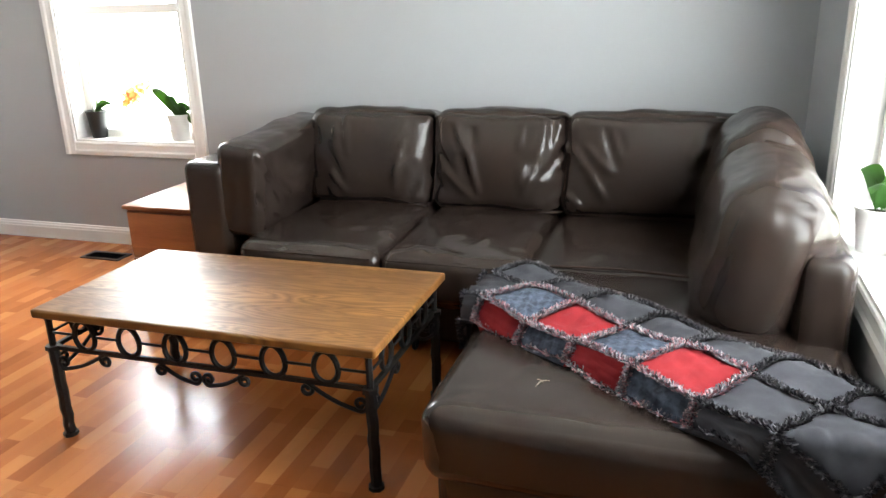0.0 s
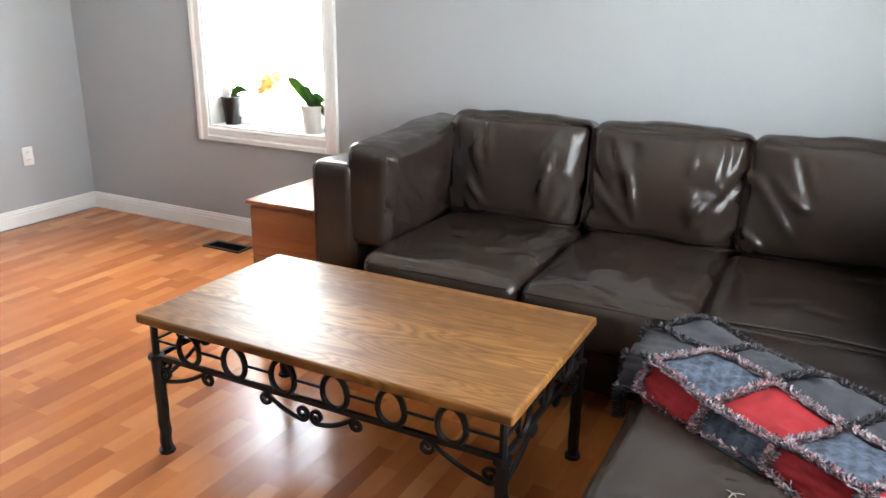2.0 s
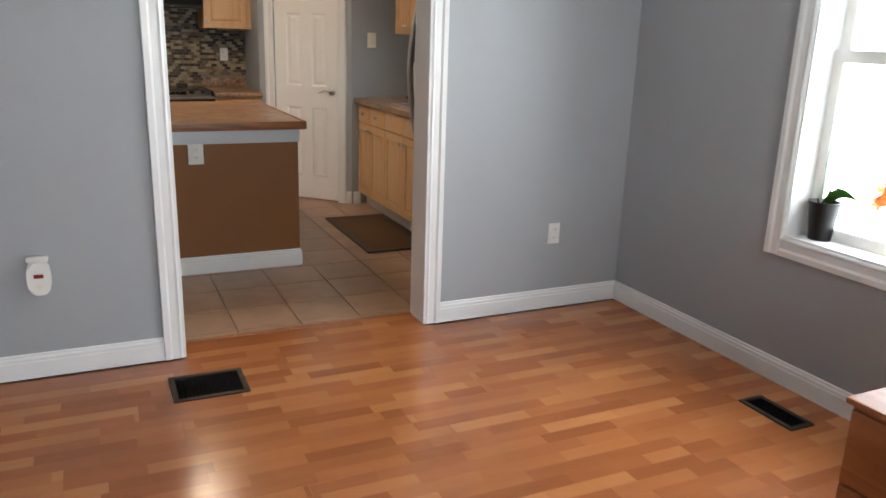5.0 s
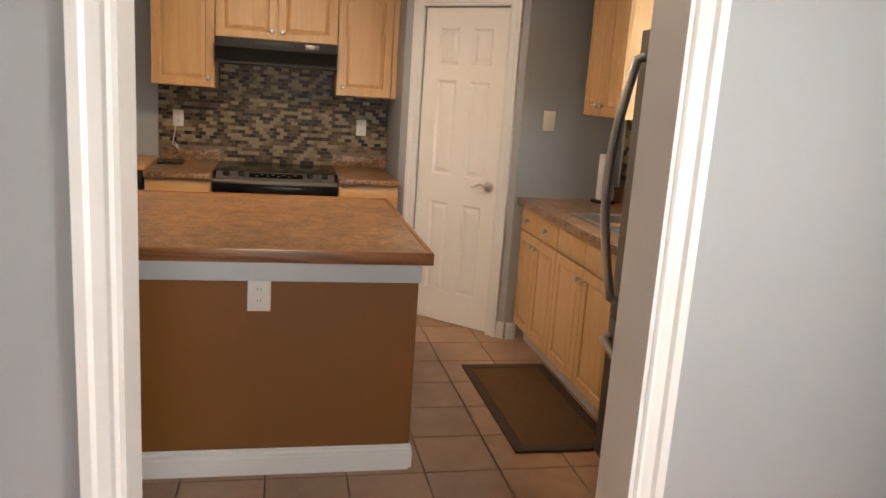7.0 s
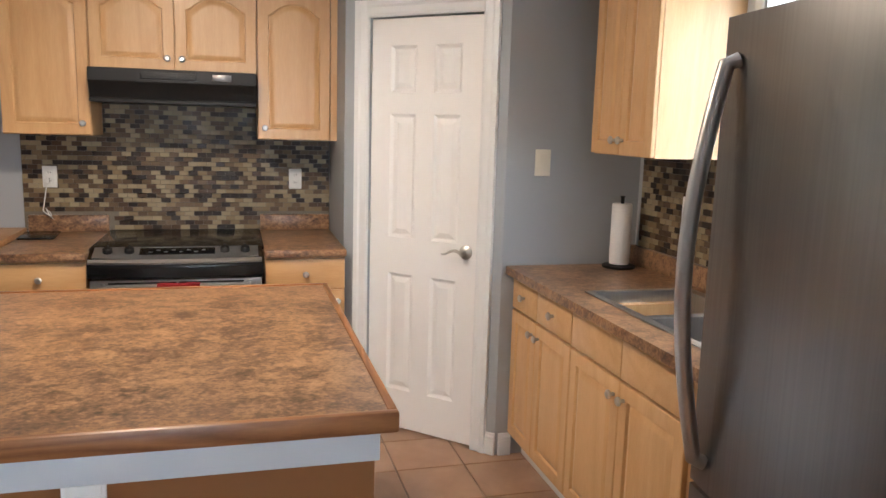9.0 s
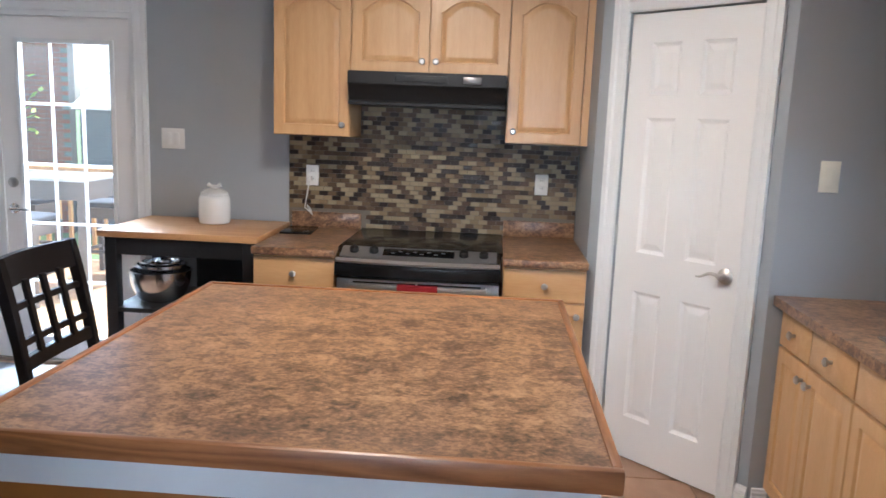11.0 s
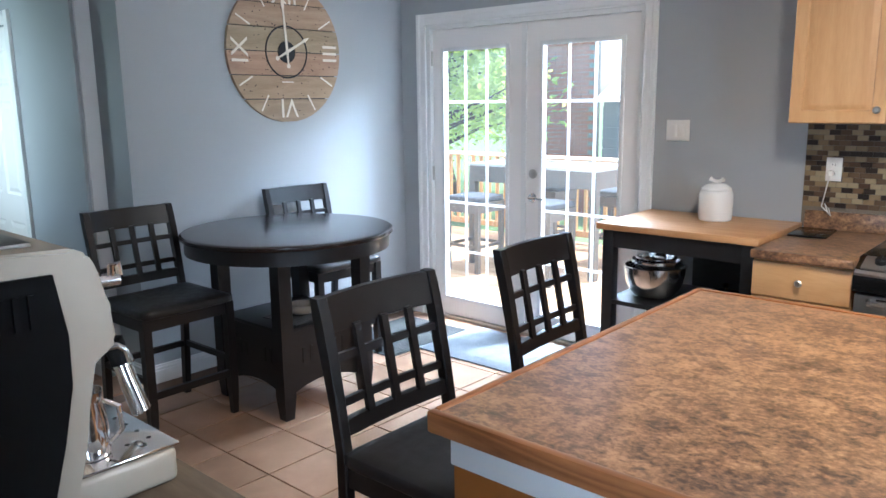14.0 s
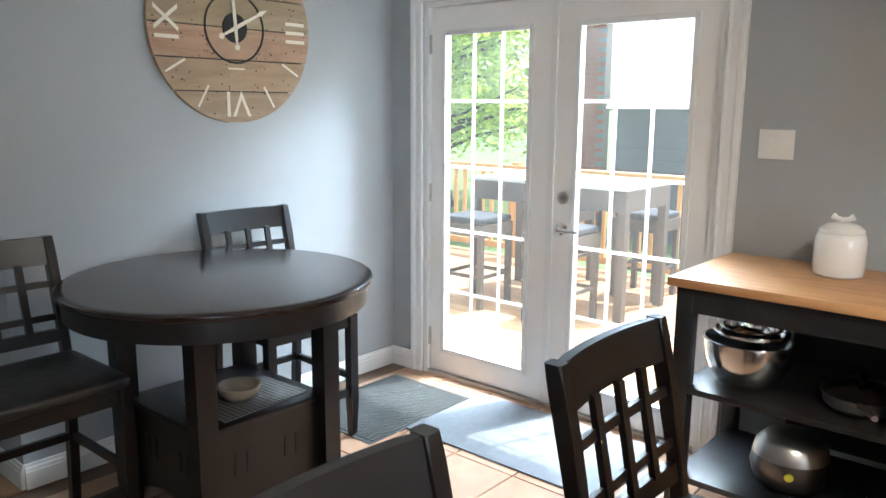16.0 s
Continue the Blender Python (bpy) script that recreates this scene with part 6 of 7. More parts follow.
tagged(part("nail_holes", bm, BLACKPL, ck), kind="stuff")
bpart("lettering", (-0.045, 0.045, 0.0222, 0.0232, -0.185, -0.178), CREAM, ck)

# ---- sideboard and coffee corner ----
sb = thing("sideboard", Matrix(), "weathered grey wood sideboard against the wall", "sideboard")
stop = bpart("top", (-5.45, -4.985, 0.445, 1.905, 0.955, 0.960), GREYWOOD, sb, 0, "grey plank top")
for k in range(4):
    x0 = -5.455 + k * 0.119
    bpart("plank", (x0, x0 + 0.1187, 0.44, 1.91, 0.960, 0.985), GREYWOOD, stop, 0.002)
bm = bmesh.new()
box(bm, -5.43, -4.98, 0.465, 1.885, 0.925, 0.955, 0.006)
part("cornice", bm, GREYWOOD, sb, "", True)
bpart("body", (-5.405, -4.98, 0.49, 1.86, 0.08, 0.925), GREYWOOD, sb, 0.003)
bpart("plinth", (-5.42, -4.98, 0.475, 1.872, 0.0, 0.08), GREYWOOD, sb, 0.004)
for k in range(3):
    y0 = 0.50 + k * 0.46
    dd = bpart("door", (-5.425, -5.405, y0, y0 + 0.45, 0.11, 0.90), GREYWOOD, sb, 0.004)
    bpart("handle", (-5.44, -5.425, y0 + 0.40, y0 + 0.41, 0.5, 0.62), BLACKPL, dd, 0.002)

em = thing("espresso_machine", Matrix(), "silver and black espresso machine with a drip tray", "coffee machine")
SILVER = plain("silver_plastic", srgb(158, 149, 136), 0.4, 0.3, 40, 0.04, 0.05)
DULLBLACK = plain("dull_black_plastic", srgb(6, 6, 7), 0.6, 0, 60, 0.2, 0.1, 0.1)
MY0, MY1, MZ = 1.40, 1.69, 0.986
side_profile = [(-5.258, 0.0), (-5.270, 0.05), (-5.284, 0.10), (-5.296, 0.17), (-5.302, 0.226), (-5.334, 0.232), (-5.342, 0.246), (-5.336, 0.30), (-5.325, 0.352), (-5.314, 0.375), (-5.292, 0.386), (-5.14, 0.392), (-5.0, 0.392), (-4.985, 0.378), (-4.985, 0.0)]
bm = bmesh.new()
a = [bm.verts.new((x, MY0, MZ + z)) for x, z in side_profile]
b = [bm.verts.new((x, MY1, MZ + z)) for x, z in side_profile]
for i in range(len(a)):
    bm.faces.new((a[i], a[(i + 1) % len(a)], b[(i + 1) % len(a)], b[i]))
bm.faces.new(a[::-1])
bm.faces.new(b)
bmesh.ops.bevel(bm, geom=[e for e in bm.edges], offset=0.006, segments=2, affect="EDGES")
part("housing", bm, SILVER, em, "", True)
for y0, y1 in ((MY1, MY1 + 0.006), (MY0 - 0.006, MY0)):
    bm = bmesh.new()
    arc = [(-5.225, 0.012), (-5.255, 0.12), (-5.272, 0.20), (-5.274, 0.27), (-5.262, 0.356), (-5.0, 0.362), (-4.995, 0.012)]
    p = [bm.verts.new((x, y0, MZ + z)) for x, z in arc]
    q = [bm.verts.new((x, y1, MZ + z)) for x, z in arc]
    for i in range(len(p)):
        bm.faces.new((p[i], p[(i + 1) % len(p)], q[(i + 1) % len(p)], q[i]))
    bm.faces.new(p[::-1])
    bm.faces.new(q)
    sp = part("side_panel", bm, DULLBLACK, em, "black plastic side panel")
    if y0 > 1.6:
        for k in range(11):
            x = -5.235 + k * 0.0185
            bpart("vent_rib", (x, x + 0.008, y1, y1 + 0.004, MZ + 0.290, MZ + 0.335), DULLBLACK, sp)
bm = bmesh.new()
box(bm, -5.42, -5.25, MY0 + 0.01, MY1 - 0.004, MZ + 0.0, MZ + 0.055, 0.010, 3)
part("drip_base", bm, SILVER, em, "", True)
bm = bmesh.new()
box(bm, -5.425, -5.268, MY0 + 0.012, MY1 - 0.006, MZ + 0.0555, MZ + 0.061, 0.002)
dt = part("drip_tray", bm, CHROME, em, "perforated chrome drip tray", True)
for i in range(4):
    for j in range(6):
        bm = bmesh.new()
        bmesh.ops.create_circle(bm, cap_ends=True, segments=8, radius=0.004, matrix=Matrix.Translation((-5.40 + i * 0.035, MY0 + 0.045 + j * 0.038, MZ + 0.0615)))
        part("hole", bm, BLACKPL, dt)
bm = bmesh.new()
lathe(bm, [(0.036, 0), (0.036, 0.03), (0.025, 0.035)], (0, 0, 0), 22)
bm.transform(pose(-5.315, 1.55, MZ + 0.20))
part("group_head", bm, CHROME, em, "", True)
bm = bmesh.new()
tube(bm, [(-5.335, 1.55, MZ + 0.205), (-5.36, 1.565, MZ + 0.208), (-5.385, 1.58, MZ + 0.205), (-5.392, 1.584, MZ + 0.175)], [0.010, 0.013, 0.019, 0.016], 12)
fh = part("filter_handle", bm, DULLBLACK, em, "black joint of the filter handle", True)
bm = bmesh.new()
tube(bm, [(-5.391, 1.584, MZ + 0.178), (-5.396, 1.59, MZ + 0.15), (-5.408, 1.602, MZ + 0.095), (-5.409, 1.603, MZ + 0.092)], [0.014, 0.0145, 0.0155, 0.012], 14)
part("grip", bm, CHROME, fh, "polished steel grip", True)
bm = bmesh.new()
tube(bm, [(-5.33, 1.64, MZ + 0.222), (-5.36, 1.645, MZ + 0.224), (-5.372, 1.648, MZ + 0.215), (-5.376, 1.65, MZ + 0.195)], 0.005, 8)
part("steam_pipe", bm, CHROME, em, "", True)
bm = bmesh.new()
tube(bm, [(-5.325, 1.665, MZ + 0.328), (-5.362, 1.668, MZ + 0.328)], 0.008, 14)
tube(bm, [(-5.350, 1.667, MZ + 0.328), (-5.352, 1.667, MZ + 0.350), (-5.362, 1.667, MZ + 0.352), (-5.364, 1.667, MZ + 0.334)], 0.005, 8)
part("steam_knob", bm, CHROME, em, "", True)
bm = bmesh.new()
box(bm, -5.26, -5.02, 1.45, 1.64, MZ + 0.386, MZ + 0.394, 0.002)
part("cup_rack", bm, STEELDARK, em, "", True)
bm = bmesh.new()
box(bm, -5.31, -5.285, 1.47, 1.62, MZ + 0.355, MZ + 0.366, 0.002)
part("buttons", bm, BLACKPL, em, "", True)
mj = thing("milk_jug", pose(-5.312, 1.625, MZ + 0.062), "small steel milk jug on the drip tray", "jug")
bm = bmesh.new()
lathe(bm, [(0.030, 0), (0.032, 0.01), (0.030, 0.05), (0.024, 0.085), (0.027, 0.10), (0.025, 0.10), (0.022, 0.08)], (0, 0, 0), 22)
part("body", bm, CHROME, mj, "", True)
bm = bmesh.new()
tube(bm, [(-0.02, 0.02, 0.085), (-0.035, 0.035, 0.075), (-0.037, 0.037, 0.04), (-0.024, 0.024, 0.02)], 0.004, 8)
part("handle", bm, CHROME, mj, "", True)
to = thing("toaster_oven", Matrix(), "brushed steel toaster oven with a black front on the sideboard", "toaster oven")
bm = bmesh.new()
box(bm, -5.40, -5.02, 0.62, 1.10, 0.995, 1.265, 0.012, 3)
part("body", bm, STEEL, to, "", True)
bpart("front", (-5.425, -5.40, 0.63, 1.09, 1.0, 1.258), BLACKPL, to, 0.006)
for y in (0.66, 1.06):
    bpart("foot", (-5.38, -5.05, y - 0.015, y + 0.015, 0.985, 0.996), BLACKPL, to)

# unseen ceiling light, an assumed fixture added round the warm kitchen lamp
cl = thing("ceiling_light", pose(-7.05, 2.35, 2.44), "unseen round ceiling light with an opal diffuser, added for warm light", "ceiling light")
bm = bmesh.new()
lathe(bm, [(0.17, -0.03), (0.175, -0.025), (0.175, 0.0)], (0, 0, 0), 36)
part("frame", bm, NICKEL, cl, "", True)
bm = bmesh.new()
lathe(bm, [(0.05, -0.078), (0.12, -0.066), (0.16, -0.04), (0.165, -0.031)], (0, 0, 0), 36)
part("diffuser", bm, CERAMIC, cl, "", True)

# hall bin
bn = thing("pedal_bin", pose(-6.60, -1.86, 0), "small chrome pedal bin with a black base", "bin")
bm = bmesh.new()
lathe(bm, [(0.11, 0.03), (0.11, 0.30)], (0, 0, 0), 30)
part("body", bm, CHROME, bn, "", True)
bm = bmesh.new()
lathe(bm, [(0.115, 0), (0.115, 0.03), (0.108, 0.032)], (0, 0, 0), 30)
part("base", bm, BLACKPL, bn, "", True)
bm = bmesh.new()
lathe(bm, [(0.113, 0.302), (0.11, 0.33), (0.06, 0.35), (0.02, 0.352)], (0, 0, 0), 30)
part("lid", bm, CHROME, bn, "", True)

# ---- mats ----
def mat_slab(name, x0, x1, y0, y1, z, th, mat, label, edge=None, ew=0.04):
    t = thing(name, pose((x0 + x1) / 2, (y0 + y1) / 2, z), label, "mat", "floor mats")
    hx, hy = (x1 - x0) / 2, (y1 - y0) / 2
    bm = bmesh.new()
    box(bm, -hx, hx, -hy, hy, 0, th, 0.003)
    part("mat", bm, mat, t, "", True)
    if edge is not None:
        bm = bmesh.new()
        for d in ((-hx, hx, -hy, -hy + ew), (-hx, hx, hy - ew, hy), (-hx, -hx + ew, -hy + ew, hy - ew), (hx - ew, hx, -hy + ew, hy - ew)):
            box(bm, d[0], d[1], d[2], d[3], th, th + 0.003)
        part("border", bm, edge, t)
    return t


mat_slab("kitchen_mat", -7.17, -6.12, 3.445, 3.93, 0.001, 0.008, BROWNMAT, "brown woven kitchen mat with a dark border", BROWNEDGE, 0.05)
mat_slab("door_mat", -8.86, -8.26, -0.50, 0.55, 0.001, 0.007, RUG, "grey woven mat in front of the glass doors")
rm = mat_slab("rubber_mat", -8.76, -8.02, -1.06, -0.50, 0.001, 0.005, RUBBER, "ribbed dark rubber mat in the corner")
for k in range(28):
    y = -0.265 + k * 0.0196
    bpart("rib", (-0.35, 0.35, y - 0.005, y + 0.005, 0.005, 0.011), RUBBER, rm)

# ---- low console in the living room ----
tv = thing("media_console", Matrix(), "low black media console with a dark wood edge", "console")
bm = bmesh.new()
box(bm, -3.25, -1.70, 1.00, 1.47, 0.05, 0.47, 0.004)
part("body", bm, BLACK, tv, "", True)
bpart("top", (-3.27, -1.68, 0.98, 1.47, 0.47, 0.492), BLACK, tv, 0.003, "glossy black top")
bpart("edge_strip", (-3.27, -1.68, 1.471, 1.493, 0.465, 0.496), woodgrain("dark_walnut", srgb(52, 34, 22), srgb(92, 64, 42), 0, 1.4, 0.4, 6), tv, 0.003, "dark wood edge strip")
for x in (-3.2, -1.75):
    for y in (1.03, 1.43):
        bpart("foot", (x - 0.025, x + 0.025, y - 0.025, y + 0.025, 0, 0.05), BLACKPL, tv)


# ---- window plants ----
def thin_leaf(name, rgb, glow, share):
    """A leaf or petal that lets part of the light through."""
    m = Mat(name, 0.4)
    m.colour(m.mix(m.noise(m.coords(), 50.0, 4), rgb, tuple(c * 0.7 for c in rgb[:3]) + (1,)))
    tr = m.node("ShaderNodeBsdfTranslucent", Color=glow)
    both = m.node("ShaderNodeMixShader", i0=share, i1=m.b.outputs[0], i2=tr.outputs[0])
    m.t.links.new(both.outputs[0], m.t.nodes["Material Output"].inputs[0])
    return m.m


LEAF = thin_leaf("orchid_leaf", srgb(62, 104, 50), srgb(110, 150, 70), 0.35)
PETAL = thin_leaf("orange_petal", srgb(226, 132, 92), srgb(230, 140, 96), 0.4)
PETAL2 = thin_leaf("yellow_petal", srgb(232, 190, 110), srgb(236, 196, 120), 0.4)
SOIL = plain("bark_soil", srgb(60, 44, 32), 0.95, 0, 200, 0.5, 0.8)


def blade(parent, base, tip, width, droop, mat=LEAF, name="leaf"):
    base, tip = Vector(base), Vector(tip)
    d = tip - base
    side = d.cross(Vector((0, 1, 0.45))).normalized()
    bm = bmesh.new()
    n = 9
    rows = []
    for k in range(n + 1):
        s = k / n
        w = width * (math.sin(math.pi * min(1, 0.12 + 0.88 * s)) ** 0.7) * (1 if s < 1 else 0.05)
        c = base + d * s + Vector((0, 0, 1)) * (droop * math.sin(math.pi * s))
        rows.append([bm.verts.new(c + side * w * q + Vector((0, -abs(q) * w * 0.35 + th, 0))) for th in (0, 0.0025) for q in (-1, -0.5, 0, 0.5, 1)])
    for p, q in zip(rows, rows[1:]):
        for i in (0, 1, 2, 3, 5, 6, 7, 8):
            bm.faces.new((p[i], p[i + 1], q[i + 1], q[i]))
    part(name, bm, mat, parent, "", "all")


def flower(parent, c, r, seed, mat=PETAL):
    rr = random.Random(seed)
    bm = bmesh.new()
    for k in range(5):
        a = 2 * math.pi * k / 5 + rr.uniform(-0.2, 0.2)
        u, v = Vector((math.cos(a), rr.uniform(-0.3, 0.1), math.sin(a))), Vector((-math.sin(a), 0, math.cos(a)))
        pts = [Vector(c) + u * r * s + v * r * 0.42 * w + Vector((0, -0.3 * r * s * s, 0)) for s, w in ((0.05, 0), (0.45, 0.8), (0.8, 0.75), (1.0, 0), (0.8, -0.75), (0.45, -0.8))]
        bm.faces.new([bm.verts.new(p) for p in pts])
    part("bloom", bm, mat, parent)


def flowerpot(parent, r0, r1, h, mat, label):
    bm = bmesh.new()
    lathe(bm, [(r0, 0), (r1, h - 0.012), (r1 + 0.004, h - 0.012), (r1 + 0.004, h), (r1 - 0.004, h), (r1 - 0.008, h - 0.02)], (0, 0, 0), 28)
    part("flowerpot", bm, mat, parent, label, True)
    bm = bmesh.new()
    lathe(bm, [(r1 - 0.012, h - 0.03), (r1 - 0.012, h - 0.02)], (0, 0, 0), 20)
    part("soil", bm, SOIL, parent)


SILL = 0.657
o1 = thing("potted_orchid", pose(-3.585, 4.585, SILL), "faded orchid on a stake in a black pot on the sill", "plant", "orchids on the sill")
flowerpot(o1, 0.045, 0.062, 0.165, BLACKPL, "black glossy pot")
bm = bmesh.new()
tube(bm, [(-0.02, 0, 0.14), (-0.022, 0.0, 0.32), (-0.012, 0.0, 0.48)], 0.0025, 6)
tube(bm, [(0.0, 0, 0.15), (0.012, 0, 0.21), (0.03, -0.01, 0.235), (0.075, -0.01, 0.225)], 0.004, 6)
part("stem", bm, LEAF, o1, "", True)
blade(o1, (0.0, 0, 0.16), (0.16, -0.02, 0.20), 0.022, 0.035)
blade(o1, (0.0, 0, 0.155), (0.06, 0.02, 0.20), 0.018, 0.02)
o2 = thing("potted_orchid", pose(-2.985, 4.585, SILL), "orange blooming orchid in a pale pot on the sill", "plant", "orchids on the sill")
flowerpot(o2, 0.055, 0.072, 0.155, plain("pale_pot", srgb(206, 206, 204), 0.5, 0, 40, 0.05), "pale grey pot")
blade(o2, (0, 0, 0.15), (-0.16, -0.02, 0.30), 0.045, 0.03)
blade(o2, (0, 0, 0.15), (-0.05, -0.03, 0.26), 0.04, 0.03)
blade(o2, (0, 0, 0.15), (0.115, -0.03, 0.09), 0.042, 0.05)
blade(o2, (0, 0, 0.15), (0.09, 0.0, 0.19), 0.035, 0.03)
bm = bmesh.new()
tube(bm, [(0, 0, 0.15), (-0.08, -0.01, 0.26), (-0.18, -0.02, 0.31), (-0.27, -0.03, 0.29), (-0.315, -0.03, 0.25)], 0.003, 6)
part("stem", bm, LEAF, o2, "", True)
for k, (x, z, r) in enumerate(((-0.14, 0.335, 0.03), (-0.19, 0.31, 0.045), (-0.235, 0.29, 0.05), (-0.275, 0.275, 0.048), (-0.31, 0.25, 0.045), (-0.29, 0.23, 0.04), (-0.25, 0.25, 0.04), (-0.33, 0.215, 0.032))):
    flower(o2, (x, -0.035 - 0.01 * (k % 3), z), r, k, PETAL2 if k % 3 == 2 else PETAL)
o3 = thing("potted_plant", pose(0.475, 3.30, 0.632), "green leafed plant in a pale pot on the window sill", "plant")
flowerpot(o3, 0.05, 0.065, 0.14, CERAMIC, "white pot")
for k in range(6):
    a = k * 1.1 + 0.4
    blade(o3, (0, 0, 0.14), (0.07 * math.cos(a) * 0.8, 0.17 * math.sin(a), 0.20 + 0.02 * (k % 3)), 0.03, 0.05)


# ---- outside ----
DECK = woodgrain("deck_wood", srgb(176, 136, 96), srgb(216, 178, 134), 1, 1.2, 0.7, 6, 0, 0.6, True)
CEDAR = woodgrain("cedar_rail", srgb(192, 140, 80), srgb(226, 182, 122), 2, 1.2, 0.6, 6, 0, 0.6, True)
WICKER = plain("grey_wicker", srgb(104, 96, 88), 0.7, 0, 150, 0.4, 0.8)
SIDING = painted("grey_siding", srgb(112, 108, 112), 0.7, 40, 0.1)
LAWN = plain("lawn", srgb(104, 124, 74), 0.95, 0, 3, 0.35, 0.6)
bm = bmesh.new()
bmesh.ops.create_grid(bm, x_segments=8, y_segments=8, size=600, matrix=Matrix.Translation((-10, 0, -0.75)))
structure("ground", bm, LAWN, "green lawn around the house", "lawn")
dk = thing("deck", Matrix(), "sunlit wooden deck of narrow boards outside the doors", "deck")
bm = bmesh.new()
for x in (-12.6, -11.0, -9.3):
    box(bm, x, x + 0.05, -6.5, 3.4, -0.32, -0.152)
for x in (-12.6, -9.3):
    for y in (-6.4, -2.9, 0.2, 3.3):
        box(bm, x - 0.02, x + 0.07, y, y + 0.09, -0.752, -0.321)
part("joist", bm, DECK, dk)
shared = None
for k in range(24):
    x = -12.65 + k * 0.147
    if shared is None:
        bm = bmesh.new()
        box(bm, 0, 0.14, -6.5, 3.4, -0.15, -0.12, 0.004, 1)
        shared = mesh_of("deck_board", bm, DECK)
    ob = new("deck_board", shared)
    ob.parent = dk
    ob.matrix_basis = pose(x, 0, 0)
rl = thing("deck_railing", Matrix(), "cedar deck railing with square balusters", "railing")
bpart("top_rail", (-12.66, -12.52, -6.5, 3.4, 0.86, 0.90), CEDAR, rl, 0.004)
bpart("bottom_rail", (-12.62, -12.56, -6.5, 3.4, -0.04, 0.03), CEDAR, rl)
bm = bmesh.new()
box(bm, -0.018, 0.018, -0.018, 0.018, 0.03, 0.86)
shared = mesh_of("baluster", bm, CEDAR)
for k in range(76):
    ob = new("baluster", shared)
    ob.parent = rl
    ob.matrix_basis = pose(-12.59, -6.42 + k * 0.13, 0)
for y in (-6.45, -4.8, -2.95, -0.9, 1.2, 3.35):
    bpart("rail_post", (-12.635, -12.545, y - 0.045, y + 0.045, -0.12, 0.93), CEDAR, rl)


def bar_set(x, y):
    t = thing("bar_table", pose(x, y, -0.12), "grey wicker bar table on the deck", "table")
    bm = bmesh.new()
    box(bm, -0.38, 0.38, -0.75, 0.75, 1.02, 1.05, 0.006)
    part("top", bm, plain("smoked_glass_top", srgb(190, 192, 190), 0.15), t, "pale glass top", True)
    for d in ((-0.38, 0.38, -0.75, -0.71), (-0.38, 0.38, 0.71, 0.75), (-0.38, -0.34, -0.71, 0.71), (0.34, 0.38, -0.71, 0.71)):
        bpart("apron", (*d, 0.86, 1.02), WICKER, t)
    for sx in (-1, 1):
        for sy in (-1, 1):
            bpart("leg", (sx * 0.345 - 0.035, sx * 0.345 + 0.035, sy * 0.715 - 0.035, sy * 0.715 + 0.035, 0, 0.86), WICKER, t)


def stool(m):
    t = thing("bar_stool", m, "grey wicker bar stool with a dark cushion", "stool", "deck bar stools")
    for sx in (-1, 1):
        for sy in (-1, 1):
            bpart("leg", (sx * 0.19 - 0.022, sx * 0.19 + 0.022, sy * 0.19 - 0.022, sy * 0.19 + 0.022, 0, 0.66), WICKER, t)
    bpart("seat", (-0.215, 0.215, -0.215, 0.215, 0.60, 0.70), WICKER, t)
    bm = bmesh.new()
    cushion(bm, 0.42, 0.42, 0.06, 0.02, (0, 0, 0.01), 0.002, 1, 6, pose(0, 0, 0.73))
    part("cushion", bm, plain("grey_cushion", srgb(84, 86, 90), 0.9), t, "", "all")
    for d in ((-0.19, 0.19, -0.2, -0.18), (-0.19, 0.19, 0.18, 0.2), (-0.2, -0.18, -0.18, 0.18), (0.18, 0.2, -0.18, 0.18)):
        bpart("foot_rail", (*d, 0.25, 0.28), WICKER, t)
    return t


bar_set(-11.35, -1.55)
s1 = stool(pose(-10.75, -2.05, -0.12))
for x, y in ((-10.72, -1.2), (-11.95, -1.95), (-11.95, -1.1)):
    copy_thing(s1, pose(x, y, -0.12))

# brick pier and the neighbour's house
BRICK = plain("red_brick", srgb(150, 92, 70), 0.9, 0, 60, 0.25, 0.5)
br = thing("brick_pier", pose(-18.1, -5.55, 0), "tall red brick chimney wall beyond the deck", "pier")
bm = bmesh.new()
box(bm, -0.10, 0.10, -0.60, 0.60, -0.75, 4.4)
part("core", bm, SPLASHGROUT, br)
bm = bmesh.new()
for k in range(62):
    z = -0.75 + k * 0.083
    for j in range(4):
        u0 = -0.46 + j * 0.235 - (0.11 if k % 2 else 0)
        a, b = max(u0, -0.46), min(u0 + 0.225, 0.46)
        if b - a > 0.03:
            box(bm, 0.10, 0.112, a * 1.3, b * 1.3, z, z + 0.073)
tagged(part("brickwork", bm, BRICK, br), kind="stuff")
nh = thing("neighbour_house", pose(-21, -1.55, -0.75), "neighbouring house with dark grey siding and a pale roof", "house")
bpart("wall", (-3, 3, -3.2, 3.4, 0, 2.25), SIDING, nh)
bm = bmesh.new()
for k in range(11):
    box(bm, 3.0, 3.03, -3.2, 3.4, 0.2 * k, 0.2 * k + 0.17)
tagged(part("siding", bm, SIDING, nh), kind="stuff")
bm = bmesh.new()
prism(bm, [(-3.3, 0), (3.3, 0), (3.2, 0.12), (0, 1.6), (-3.2, 0.12)], -3.2, 3.7)
bm.transform(pose(0, 0, 2.26) @ Matrix.Rotation(radians(90), 4, "X") @ Matrix.Diagonal((1, 1, -1, 1)))
part("roof", bm, plain("pale_roof", srgb(178, 178, 176), 0.8, 0, 20, 0.15), nh)
wnd = bpart("window", (3.0, 3.06, 0.2, 0.9, 1.6, 2.3), WHITE, nh)
